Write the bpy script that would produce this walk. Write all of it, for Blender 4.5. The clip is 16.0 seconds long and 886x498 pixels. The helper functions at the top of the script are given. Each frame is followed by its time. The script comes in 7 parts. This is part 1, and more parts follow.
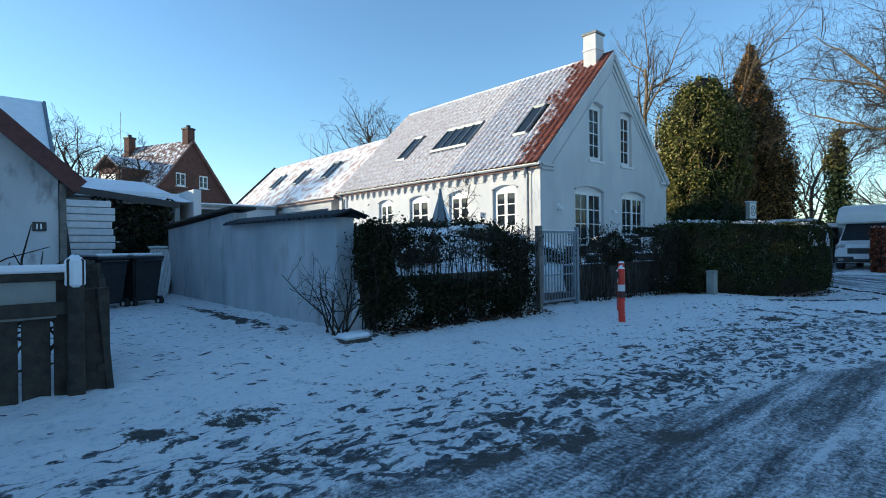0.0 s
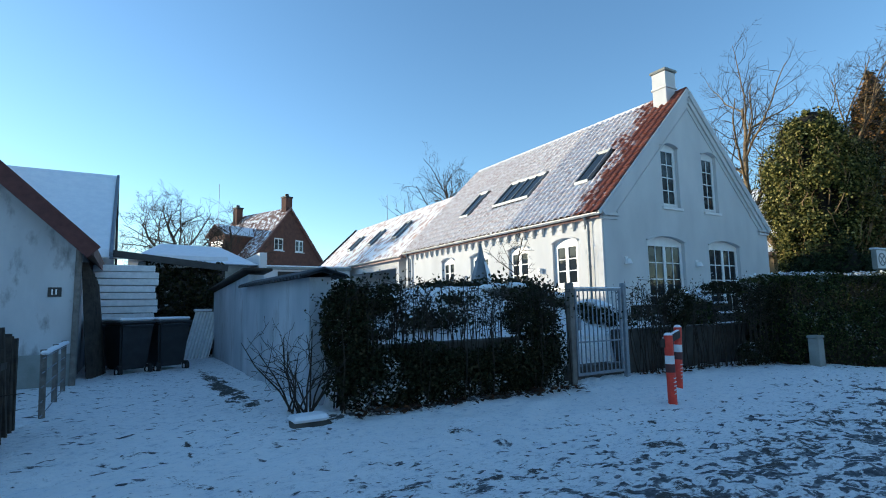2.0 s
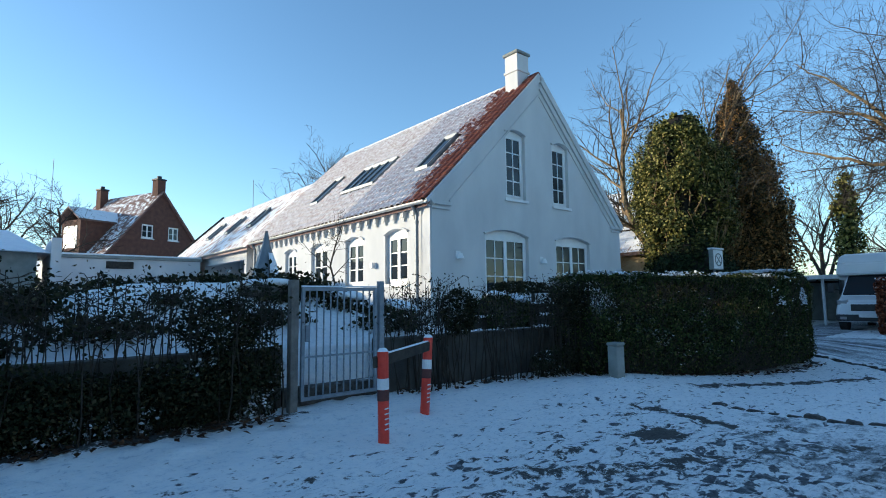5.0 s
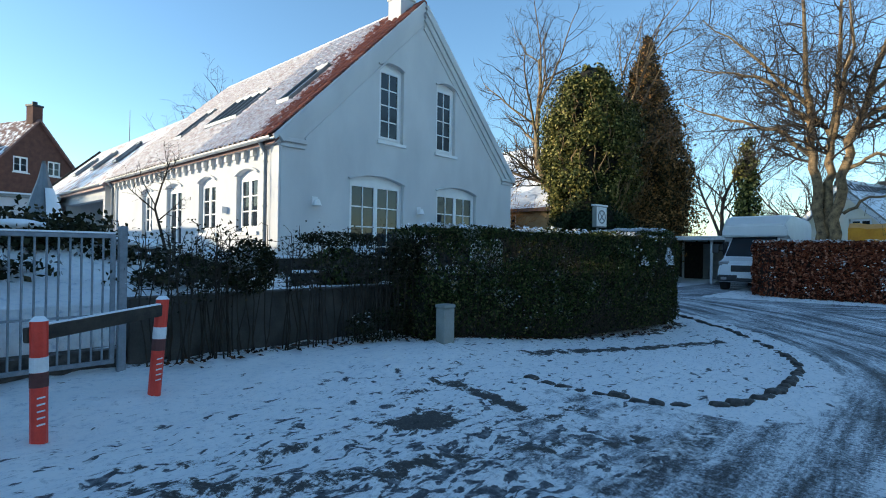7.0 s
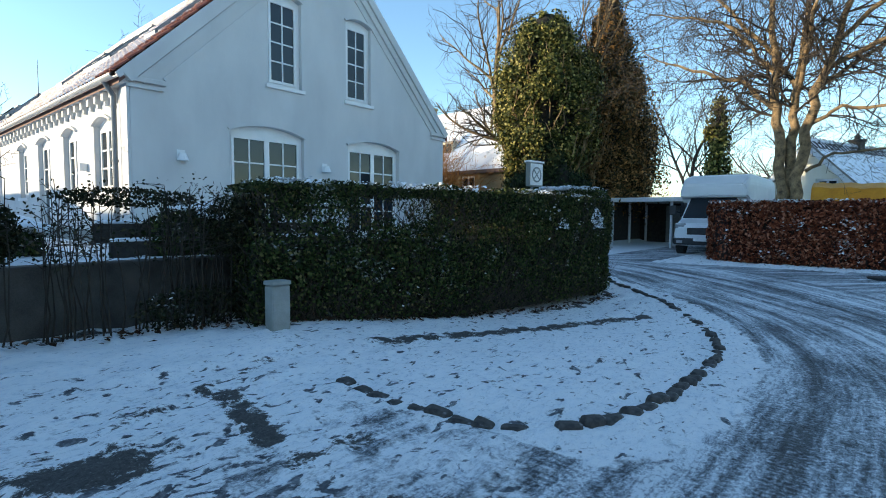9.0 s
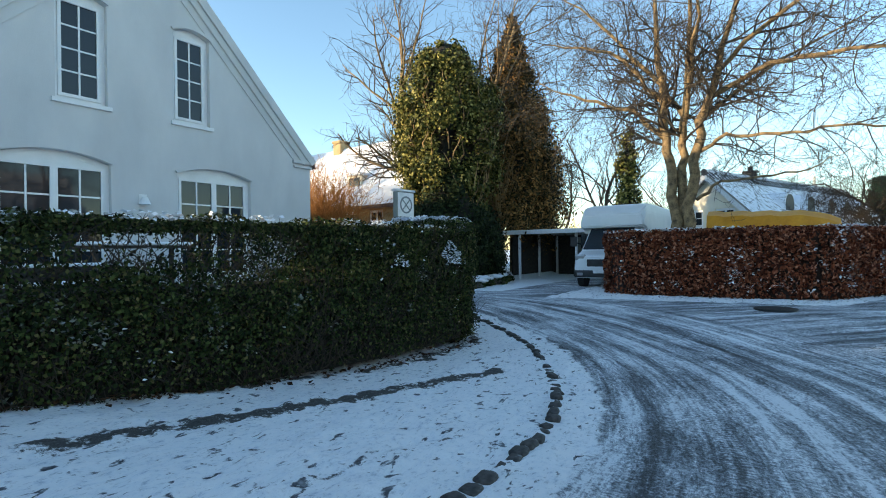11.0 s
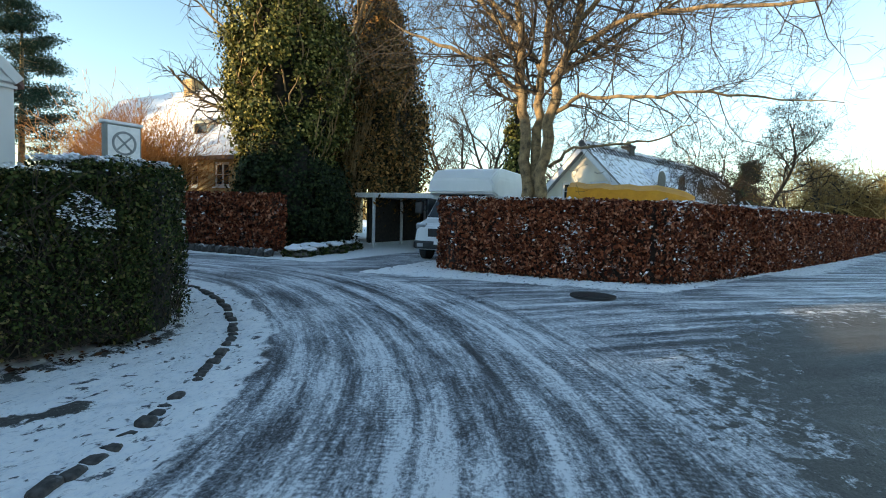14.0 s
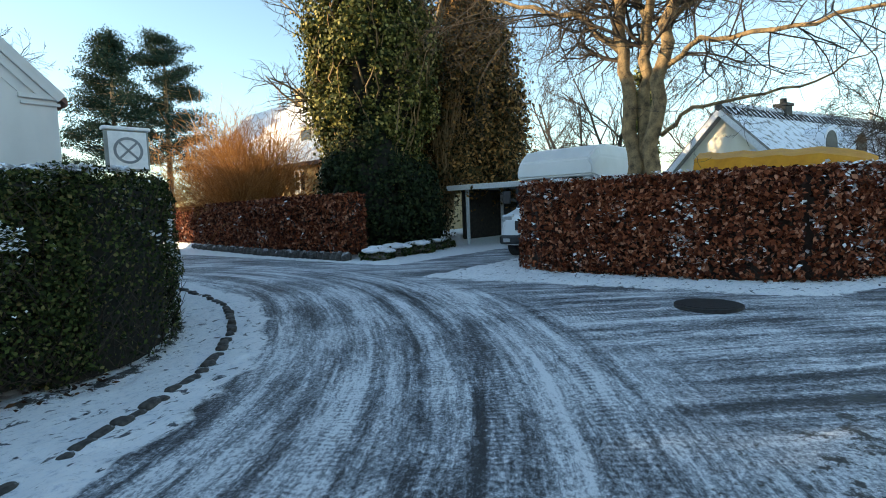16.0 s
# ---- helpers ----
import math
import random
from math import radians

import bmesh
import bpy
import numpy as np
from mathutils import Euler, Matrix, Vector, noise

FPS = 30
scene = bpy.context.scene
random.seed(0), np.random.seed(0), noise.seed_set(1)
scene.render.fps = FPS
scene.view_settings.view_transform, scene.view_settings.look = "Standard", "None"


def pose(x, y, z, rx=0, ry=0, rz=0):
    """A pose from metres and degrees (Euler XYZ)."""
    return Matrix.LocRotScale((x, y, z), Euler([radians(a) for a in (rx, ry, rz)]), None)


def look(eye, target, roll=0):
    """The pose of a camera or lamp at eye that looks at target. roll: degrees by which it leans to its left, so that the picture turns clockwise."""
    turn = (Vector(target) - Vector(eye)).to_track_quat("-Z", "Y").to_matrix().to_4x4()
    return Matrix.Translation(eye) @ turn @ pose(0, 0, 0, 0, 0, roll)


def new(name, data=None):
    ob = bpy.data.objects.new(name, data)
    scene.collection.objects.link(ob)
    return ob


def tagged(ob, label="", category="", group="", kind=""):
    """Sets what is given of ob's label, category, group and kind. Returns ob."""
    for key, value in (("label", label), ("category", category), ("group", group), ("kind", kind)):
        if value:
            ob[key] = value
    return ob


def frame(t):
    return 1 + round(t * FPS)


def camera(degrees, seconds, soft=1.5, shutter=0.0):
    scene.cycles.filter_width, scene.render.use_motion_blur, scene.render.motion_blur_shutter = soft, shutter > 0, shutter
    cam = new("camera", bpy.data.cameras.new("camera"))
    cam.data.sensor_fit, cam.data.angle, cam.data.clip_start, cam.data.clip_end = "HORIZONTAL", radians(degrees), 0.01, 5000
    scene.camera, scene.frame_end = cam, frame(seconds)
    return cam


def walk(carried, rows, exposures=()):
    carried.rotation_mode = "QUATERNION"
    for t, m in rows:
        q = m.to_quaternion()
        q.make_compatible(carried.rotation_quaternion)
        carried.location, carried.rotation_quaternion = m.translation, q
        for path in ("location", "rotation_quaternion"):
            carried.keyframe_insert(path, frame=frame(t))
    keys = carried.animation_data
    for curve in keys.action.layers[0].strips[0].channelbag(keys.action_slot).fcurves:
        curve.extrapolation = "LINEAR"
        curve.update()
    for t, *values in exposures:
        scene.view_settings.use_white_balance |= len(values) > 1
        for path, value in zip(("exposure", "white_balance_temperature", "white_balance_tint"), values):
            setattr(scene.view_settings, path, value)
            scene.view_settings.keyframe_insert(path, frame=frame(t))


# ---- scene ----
cam = camera(81.2, 16.0, soft=1.0)
PATH = [
    (0, (0.644, -0.516, 1.223), (1.989, 0.964, 1.214), -0.6),
    (0.5, (1.085, -0.562, 1.218), (2.331, 0.999, 1.325), -1.2),
    (1, (1.495, -0.536, 1.233), (2.606, 1.112, 1.454), -1.0),
    (1.5, (1.901, -0.494, 1.248), (2.955, 1.188, 1.491), -0.7),
    (2, (2.343, -0.519, 1.253), (3.378, 1.178, 1.475), -1.1),
    (2.5, (2.821, -0.478, 1.242), (3.947, 1.161, 1.453), -0.3),
    (3, (3.299, -0.493, 1.244), (4.535, 1.069, 1.427), -0.2),
    (3.5, (3.811, -0.55, 1.202), (5.139, 0.94, 1.331), -1.2),
    (3.7, (4.045, -0.488, 1.212), (5.379, 0.997, 1.329), -1.3),
    (5.8, (6.065, -0.6, 1.396), (7.332, 0.93, 1.629), -0.4),
    (6, (6.295, -0.624, 1.408), (7.598, 0.879, 1.611), -0.5),
    (6.5, (6.78, -0.76, 1.393), (8.175, 0.67, 1.485), 0.1),
    (7, (7.236, -0.834, 1.365), (8.711, 0.516, 1.372), 0.8),
    (7.5, (7.855, -0.926, 1.355), (9.385, 0.361, 1.292), 1.4),
    (8, (8.347, -0.936, 1.341), (9.872, 0.355, 1.241), 1.3),
    (8.5, (8.881, -0.929, 1.352), (10.394, 0.374, 1.234), 0.8),
    (9, (9.408, -1.005, 1.341), (10.926, 0.29, 1.212), 0.4),
    (9.5, (9.967, -0.989, 1.33), (11.497, 0.291, 1.182), -0.1),
    (10, (10.508, -1.085, 1.333), (12.1, 0.115, 1.179), -0.8),
    (10.2, (10.738, -1.114, 1.337), (12.352, 0.061, 1.222), -0.9),
    (12.3, (12.931, -2.034, 1.354), (14.629, -0.978, 1.419), -0.5),
    (12.5, (13.154, -2.121, 1.363), (14.862, -1.081, 1.407), -0.2),
    (13, (13.823, -2.221, 1.356), (15.584, -1.272, 1.343), 1.1),
    (13.5, (14.413, -2.363, 1.35), (16.208, -1.482, 1.278), 1.5),
    (14, (15.054, -2.414, 1.357), (16.877, -1.601, 1.23), 1.6),
    (14.5, (15.638, -2.477, 1.35), (17.474, -1.698, 1.201), 1.5),
    (15, (16.221, -2.494, 1.368), (18.019, -1.628, 1.23), 0.0),
    (15.5, (16.822, -2.509, 1.365), (18.5, -1.428, 1.232), -1.5),
    (16, (17.402, -2.598, 1.35), (18.956, -1.349, 1.196), -2.2),
]
walk(cam, [(t, look(eye, target, roll)) for t, eye, target, roll in PATH],
     exposures=[(0.0, 1.0, 5850, 3), (3.5, 1.0, 5850, 3), (7.0, 1.2, 6100, 4), (10.0, 1.63, 6850, 5), (12.5, 1.68, 7700, 6), (16.0, 1.80, 7950, 7)])

# ---- world, sun, exposure ----
SUN_AZ = radians(135)      # from +x towards +y, where the sun stands
SUN_EL = radians(9.5)
world = bpy.data.worlds.new("world")
scene.world = world
world.use_nodes = True
wn, wl = world.node_tree.nodes, world.node_tree.links
sky = wn.new("ShaderNodeTexSky")
sky.sky_type = "NISHITA"
sky.sun_disc = False
sky.sun_elevation = SUN_EL
sky.sun_rotation = radians(90) - SUN_AZ
sky.air_density, sky.dust_density, sky.ozone_density = 1.0, 0.2, 2.6
wn["Background"].inputs["Strength"].default_value = 0.15
wl.new(sky.outputs[0], wn["Background"].inputs["Color"])
sun = new("sun", bpy.data.lights.new("sun", "SUN"))
sun.data.energy, sun.data.angle, sun.data.color = 2.9, radians(0.6), (1.0, 0.8, 0.56)
sun.matrix_world = look((0, 0, 0), (-math.cos(SUN_EL) * math.cos(SUN_AZ), -math.cos(SUN_EL) * math.sin(SUN_AZ), -math.sin(SUN_EL)))

# ---- material helpers ----
class Mat:
    """A small builder round one Principled material."""
    def __init__(self, name, rough=0.8, metal=0.0, color=(0.5, 0.5, 0.5)):
        self.m = bpy.data.materials.new(name)
        self.m.use_nodes = True
        self.n, self.l = self.m.node_tree.nodes, self.m.node_tree.links
        self.b = self.n["Principled BSDF"]
        self.b.inputs["Roughness"].default_value = rough
        self.b.inputs["Metallic"].default_value = metal
        self.b.inputs["Base Color"].default_value = (*color, 1)
        self.co = None

    def coord(self):
        if self.co is None:
            self.co = self.n.new("ShaderNodeTexCoord").outputs["Object"]
        return self.co

    def world(self):
        return self.n.new("ShaderNodeNewGeometry").outputs["Position"]

    def stretch(self, sx, sy, sz, src=None):
        k = self.n.new("ShaderNodeMapping")
        self.l.new(src or self.coord(), k.inputs["Vector"])
        k.inputs["Scale"].default_value = (sx, sy, sz)
        return k.outputs[0]

    def noise(self, scale, detail=4.0, src=None, rough=0.55, warp=0.0):
        k = self.n.new("ShaderNodeTexNoise")
        self.l.new(src or self.coord(), k.inputs["Vector"])
        k.inputs["Scale"].default_value, k.inputs["Detail"].default_value = scale, detail
        k.inputs["Roughness"].default_value, k.inputs["Distortion"].default_value = rough, warp
        return k.outputs["Fac"]

    def voronoi(self, scale, src=None, out="Distance", rand=1.0):
        k = self.n.new("ShaderNodeTexVoronoi")
        self.l.new(src or self.coord(), k.inputs["Vector"])
        k.inputs["Scale"].default_value, k.inputs["Randomness"].default_value = scale, rand
        return k.outputs[out]

    def attr(self, name):
        k = self.n.new("ShaderNodeAttribute")
        k.attribute_name = name
        return k

    def ramp(self, fac, *stops):
        k = self.n.new("ShaderNodeValToRGB")
        e = k.color_ramp.elements
        while len(e) < len(stops):
            e.new(0.5)
        for el, (p, c) in zip(e, stops):
            el.position = p
            el.color = (*c, 1) if not isinstance(c, (int, float)) else (c, c, c, 1)
        self.l.new(fac, k.inputs[0])
        return k.outputs[0]

    def math(self, op, a, b=0.0, clamp=False):
        k = self.n.new("ShaderNodeMath")
        k.operation, k.use_clamp = op, clamp
        for i, v in enumerate((a, b)):
            if isinstance(v, (int, float)):
                k.inputs[i].default_value = v
            else:
                self.l.new(v, k.inputs[i])
        return k.outputs[0]

    def mix(self, fac, a, b):
        k = self.n.new("ShaderNodeMix")
        k.data_type = "RGBA"
        for i, v in ((0, fac), (6, a), (7, b)):
            if isinstance(v, tuple):
                k.inputs[i].default_value = (*v, 1)
            elif isinstance(v, (int, float)):
                k.inputs[i].default_value = v
            else:
                self.l.new(v, k.inputs[i])
        return k.outputs[2]

    def color(self, c):
        self.l.new(c, self.b.inputs["Base Color"])
        return self

    def rough(self, r):
        self.l.new(r, self.b.inputs["Roughness"])
        return self

    def bump(self, h, strength=0.4, dist=0.02):
        k = self.n.new("ShaderNodeBump")
        k.inputs["Strength"].default_value, k.inputs["Distance"].default_value = strength, dist
        self.l.new(h, k.inputs["Height"])
        self.l.new(k.outputs[0], self.b.inputs["Normal"])
        return self

    def island(self):
        return self.n.new("ShaderNodeNewGeometry").outputs["Random Per Island"]

    def objrandom(self):
        return self.n.new("ShaderNodeObjectInfo").outputs["Random"]

    def up(self):
        g = self.n.new("ShaderNodeNewGeometry")
        s = self.n.new("ShaderNodeSeparateXYZ")
        self.l.new(g.outputs["Normal"], s.inputs[0])
        return s.outputs["Z"]


def speckled(name, a, b, scale=8.0, rough=0.8, metal=0.0, bump=0.25, dist=0.01, fine=90.0):
    """Two tones mixed by a coarse and a fine noise, with relief."""
    k = Mat(name, rough, metal)
    n1, n2 = k.noise(scale, 5), k.noise(fine, 3)
    f = k.math("ADD", k.math("MULTIPLY", n1, 0.7), k.math("MULTIPLY", n2, 0.3))
    k.color(k.ramp(f, (0.35, a), (0.65, b)))
    if bump:
        k.bump(f, bump, dist)
    return k.m


SNOWC = (0.86, 0.88, 0.92)


def snowy(name, a, b, scale=6.0, lo=0.3, hi=0.75, rough=0.8, cover=0.55, fine=60.0):
    """A surface with snow lying on what faces up."""
    k = Mat(name, rough)
    base = k.ramp(k.noise(scale, 5), (0.35, a), (0.65, b))
    m = k.math("MULTIPLY", k.ramp(k.up(), (lo, 0.0), (hi, 1.0)), k.ramp(k.noise(3.0, 5), (cover - 0.25, 0.0), (cover - 0.1, 1.0)))
    k.color(k.mix(m, base, SNOWC))
    k.bump(k.noise(fine, 4), 0.3, 0.01)
    return k.m


# ---- materials ----
def ground_material():
    k = Mat("snowy_ground", 0.75)
    P = k.world()
    road, bare, flow, foot = k.attr("road").outputs["Fac"], k.attr("bare").outputs["Fac"], k.attr("flow").outputs["Vector"], k.attr("foot").outputs["Fac"]
    # untouched and trampled snow, the lumps' hollows painted darker and bluer as if shaded
    big = k.noise(0.6, 4, P)
    lumps = k.noise(10, 7, k.stretch(1.0, 1.5, 1.0, P), 0.72)
    snow = k.ramp(lumps, (0.32, (0.60, 0.65, 0.72)), (0.42, (0.89, 0.92, 0.95)), (0.55, (0.97, 0.98, 0.99)))
    # footprints: small elongated hollows that show the dark ground, their shade in its colour
    warp = k.stretch(1.0, 1.6, 1.0, P)
    cells = k.noise(6.2, 3, warp, 0.5, 0.8)
    small = k.noise(11, 3, warp, 0.6)
    steps = k.math("ADD", k.math("MULTIPLY", cells, 0.72), k.math("MULTIPLY", small, 0.28))
    thr = k.math("SUBTRACT", 0.67, k.math("MULTIPLY", foot, 0.17))
    hole = k.math("MULTIPLY", k.math("SUBTRACT", k.math("ADD", steps, k.math("MULTIPLY", k.math("SUBTRACT", k.noise(38, 4, P, 0.7), 0.5), 0.12)), thr), 24.0, clamp=True)
    dirt = k.ramp(k.noise(18, 5, P), (0.3, (0.03, 0.036, 0.046)), (0.5, (0.10, 0.112, 0.13)), (0.68, (0.3, 0.32, 0.34)))
    # scuffed thin snow; shade of the small relief is put into this darker blue
    scuff_shade = k.math("SUBTRACT", k.noise(16, 6, k.stretch(1.0, 1.7, 1.0, P), 0.72, 0.4), k.math("SUBTRACT", 0.60, k.math("MULTIPLY", foot, 0.10)))
    thin = k.math("MULTIPLY", k.math("MULTIPLY", scuff_shade, 7.0, clamp=True), 0.5)
    snow2 = k.mix(hole, k.mix(thin, snow, (0.16, 0.19, 0.23)), dirt)
    # packed ice of the road with streaks along the tracks
    grit = k.noise(34, 6, P, 0.78)

    def tracks(way):
        """Streaks, bands and tread marks that run along one direction of travel."""
        streak = k.noise(1.0, 6, k.stretch(0.55, 5.5, 1.0, way), 0.62, 0.15)
        fine = k.noise(1.0, 5, k.stretch(2.6, 22.0, 1.0, way), 0.78, 0.5)
        crumbs = k.noise(12.0, 7, k.stretch(1.0, 1.5, 1.0, way), 0.8, 1.2)
        bands = k.noise(1.0, 3, k.stretch(0.16, 3.1, 1.0, way), 0.6)
        f = k.math("ADD", k.math("MULTIPLY", streak, 0.24), k.math("MULTIPLY", fine, 0.20))
        f = k.math("ADD", f, k.math("MULTIPLY", k.math("ADD", grit, crumbs), 0.31))
        f = k.math("ADD", f, k.math("MULTIPLY", k.math("SUBTRACT", bands, 0.5), 0.30))
        axes = k.n.new("ShaderNodeSeparateXYZ")
        k.l.new(way, axes.inputs[0])
        tread = k.math("SINE", k.math("ADD", k.math("MULTIPLY", axes.outputs["X"], 130.0), k.math("MULTIPLY", k.noise(5.0, 2, way), 9.0)))
        wheel = k.ramp(k.noise(1.0, 2, k.stretch(0.10, 2.4, 1.0, way), 0.5), (0.54, 0.0), (0.60, 1.0))
        return k.math("ADD", f, k.math("MULTIPLY", k.math("MULTIPLY", tread, wheel), 0.016))

    swing = k.math("ADD", k.attr("turn").outputs["Fac"], k.math("MULTIPLY", k.math("SUBTRACT", k.noise(0.9, 5, P, 0.65), 0.5), 0.9))
    mixd = k.mix(k.ramp(swing, (0.3, 0.0), (0.7, 1.0)), tracks(flow), tracks(k.attr("flow_out").outputs["Vector"]))
    mixd = k.math("ADD", mixd, k.math("MULTIPLY", k.math("SUBTRACT", big, 0.5), 0.16))
    ice = k.ramp(mixd, (0.457, (0.020, 0.024, 0.030)), (0.495, (0.13, 0.145, 0.165)), (0.54, (0.40, 0.435, 0.48)), (0.588, (0.86, 0.89, 0.92)))
    # bare asphalt
    gravel = k.ramp(k.noise(45, 5, P, 0.75), (0.35, (0.035, 0.036, 0.036)), (0.6, (0.09, 0.088, 0.082)), (0.75, (0.3, 0.3, 0.3)))
    edge = k.math("ADD", road, k.math("MULTIPLY", k.math("SUBTRACT", k.noise(2.2, 7, P, 0.72), 0.5), 1.5))
    rm = k.ramp(edge, (0.42, 0.0), (0.58, 1.0))
    c = k.mix(rm, snow2, ice)
    be = k.math("ADD", bare, k.math("MULTIPLY", k.math("SUBTRACT", k.noise(5, 6, P, 0.75), 0.5), 2.0))
    bm_ = k.ramp(be, (0.5, 0.0), (0.62, 1.0))
    c = k.mix(bm_, c, gravel)
    k.color(c)
    k.rough(k.mix(rm, (0.85, 0.85, 0.85), k.ramp(mixd, (0.42, 0.42), (0.62, 0.75))))
    h = k.math("SUBTRACT", k.math("ADD", k.math("MULTIPLY", grit, 0.6), k.math("MULTIPLY", lumps, 1.6)), k.math("MULTIPLY", hole, 0.9))
    h = k.math("ADD", h, k.math("MULTIPLY", mixd, 1.2))
    k.bump(h, 0.75, 0.036)
    return k.m


def render_white(name, a, b, dirt=0.0):
    k = Mat(name, 0.85)
    P = k.coord()
    f = k.noise(1.2, 5, k.stretch(1, 1, 0.45))
    c = k.ramp(f, (0.3, a), (0.65, b))
    if dirt:
        st = k.ramp(k.noise(2.3, 6, k.stretch(1.2, 1.2, 0.5), 0.65), (0.55, 0.0), (0.68, dirt))
        c = k.mix(st, c, (0.17, 0.16, 0.16))
    k.color(c)
    k.bump(k.math("ADD", k.noise(60, 4), k.math("MULTIPLY", k.noise(7, 3), 1.5)), 0.22, 0.012)
    return k.m


def tile_material():
    """Red pantiles, most of them under thin snow; the edge by the gable has melted clear."""
    k = Mat("red_pantile", 0.75)
    P = k.world()
    s = k.n.new("ShaderNodeSeparateXYZ")
    k.l.new(P, s.inputs[0])
    red = k.ramp(k.objrandom(), (0.0, (0.13, 0.035, 0.022)), (0.5, (0.20, 0.055, 0.033)), (1.0, (0.28, 0.09, 0.052)))
    red = k.mix(k.ramp(k.noise(9, 5, P), (0.4, 0.0), (0.7, 0.7)), red, (0.17, 0.05, 0.035))
    far = k.math("MULTIPLY", k.math("SUBTRACT", s.outputs["Y"], 8.2), 0.62)
    hi = k.math("MULTIPLY", k.math("SUBTRACT", s.outputs["Z"], 3.6), 0.09)
    m = k.math("SUBTRACT", far, hi)
    m = k.math("ADD", m, k.math("MULTIPLY", k.math("SUBTRACT", k.noise(1.3, 4, P), 0.5), 1.3))
    m = k.math("ADD", m, k.math("MULTIPLY", k.math("SUBTRACT", k.noise(7, 5, P, 0.6), 0.5), 1.7))
    m = k.math("MINIMUM", m, k.math("ADD", 0.36, k.math("MULTIPLY", k.noise(8, 5, P, 0.7), 0.72)))
    m = k.math("SUBTRACT", m, k.math("MULTIPLY", k.ramp(k.attr("rib").outputs["Fac"], (0.0, 0.0), (1.0, 1.0)), 0.13))
    k.color(k.mix(k.ramp(m, (0.38, 0.0), (0.74, 0.90)), red, SNOWC))
    k.bump(k.noise(40, 4, P), 0.3, 0.006)
    return k.m


def leaf_material(name, stops, rough=0.5, trans=0.12, snow=0.0):
    k = Mat(name, rough)
    c = k.ramp(k.island(), *stops)
    if snow:
        m = k.math("MULTIPLY", k.ramp(k.noise(2.2, 4, k.world()), (0.58, 0.0), (0.66, 1.0)), k.ramp(k.up(), (0.35, 0.0), (0.6, snow)))
        c = k.mix(m, c, SNOWC)
    k.color(c)
    k.b.inputs["Specular IOR Level"].default_value = 0.08
    return k.m


def glass_material(name, tint, rough=0.04):
    k = Mat(name, rough, 0.0, tint)
    k.b.inputs["IOR"].default_value = 1.5
    k.b.inputs["Specular IOR Level"].default_value = 0.38
    return k.m


M = {}
M["ground"] = ground_material()
M["white"] = render_white("white_render", (0.54, 0.545, 0.55), (0.64, 0.64, 0.635))
M["oldwhite"] = render_white("weathered_white_render", (0.44, 0.45, 0.47), (0.62, 0.63, 0.64), 0.8)
M["greywall"] = render_white("grey_blue_render", (0.33, 0.37, 0.42), (0.52, 0.55, 0.59), 0.45)
M["concrete"] = speckled("dark_concrete", (0.028, 0.027, 0.025), (0.092, 0.086, 0.076), 3, 0.9)
M["lightconcrete"] = speckled("light_concrete", (0.20, 0.215, 0.20), (0.30, 0.315, 0.30), 4, 0.9)
M["tile"] = tile_material()
M["paint"] = speckled("white_gloss_paint", (0.74, 0.75, 0.75), (0.82, 0.82, 0.82), 5, 0.4, 0, 0.05)
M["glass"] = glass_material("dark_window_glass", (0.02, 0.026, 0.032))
M["zinc"] = speckled("zinc_gutter", (0.42, 0.43, 0.42), (0.60, 0.60, 0.58), 4, 0.45, 0.5, 0.1)
M["pipe"] = speckled("dark_zinc_pipe", (0.13, 0.15, 0.17), (0.22, 0.24, 0.26), 4, 0.5, 0.4, 0.1)
M["steel"] = speckled("galvanised_steel", (0.15, 0.18, 0.21), (0.25, 0.28, 0.32), 14, 0.55, 0.2, 0.15)
M["stone"] = snowy("granite_sett", (0.02, 0.019, 0.018), (0.085, 0.078, 0.07), 14, 0.5, 0.9, 0.75, 0.74)
M["snow"] = speckled("fresh_snow", (0.76, 0.79, 0.84), (0.86, 0.88, 0.91), 6, 0.85, 0, 0.5, 0.02, 30)
M["darkwood"] = speckled("dark_weathered_wood", (0.014, 0.012, 0.010), (0.055, 0.046, 0.036), 9, 0.85)
M["greywood"] = speckled("grey_weathered_wood", (0.10, 0.095, 0.085), (0.22, 0.20, 0.18), 9, 0.85)
M["redwood"] = speckled("dark_red_bargeboard", (0.07, 0.022, 0.02), (0.12, 0.04, 0.035), 9, 0.7)
M["brick"] = speckled("brown_red_brick", (0.07, 0.03, 0.022), (0.13, 0.056, 0.038), 3, 0.9, 0, 0.3, 0.01, 30)
M["yellowbrick"] = speckled("yellow_brick", (0.36, 0.25, 0.12), (0.48, 0.36, 0.2), 4, 0.9)
M["cream"] = render_white("cream_render", (0.72, 0.66, 0.52), (0.82, 0.77, 0.64))
M["roofsnow"] = snowy("snow_covered_roof", (0.10, 0.06, 0.05), (0.18, 0.11, 0.09), 5, 0.15, 0.4, 0.8, 0.5)
M["thinsnow"] = snowy("thinly_snowed_roof", (0.13, 0.07, 0.06), (0.22, 0.12, 0.10), 9, 0.15, 0.4, 0.8, 0.72)
M["pinkroof"] = snowy("snow_dusted_tiles", (0.40, 0.26, 0.22), (0.56, 0.42, 0.37), 9, 0.15, 0.4, 0.8, 0.64)
M["thatchroof"] = snowy("snowed_thatch", (0.20, 0.19, 0.17), (0.34, 0.32, 0.29), 7, 0.15, 0.4, 0.9, 0.60)
M["thatchridge"] = snowy("snowed_thatch_ridge", (0.05, 0.047, 0.045), (0.13, 0.12, 0.115), 9, 0.1, 0.5, 0.95, 0.58)
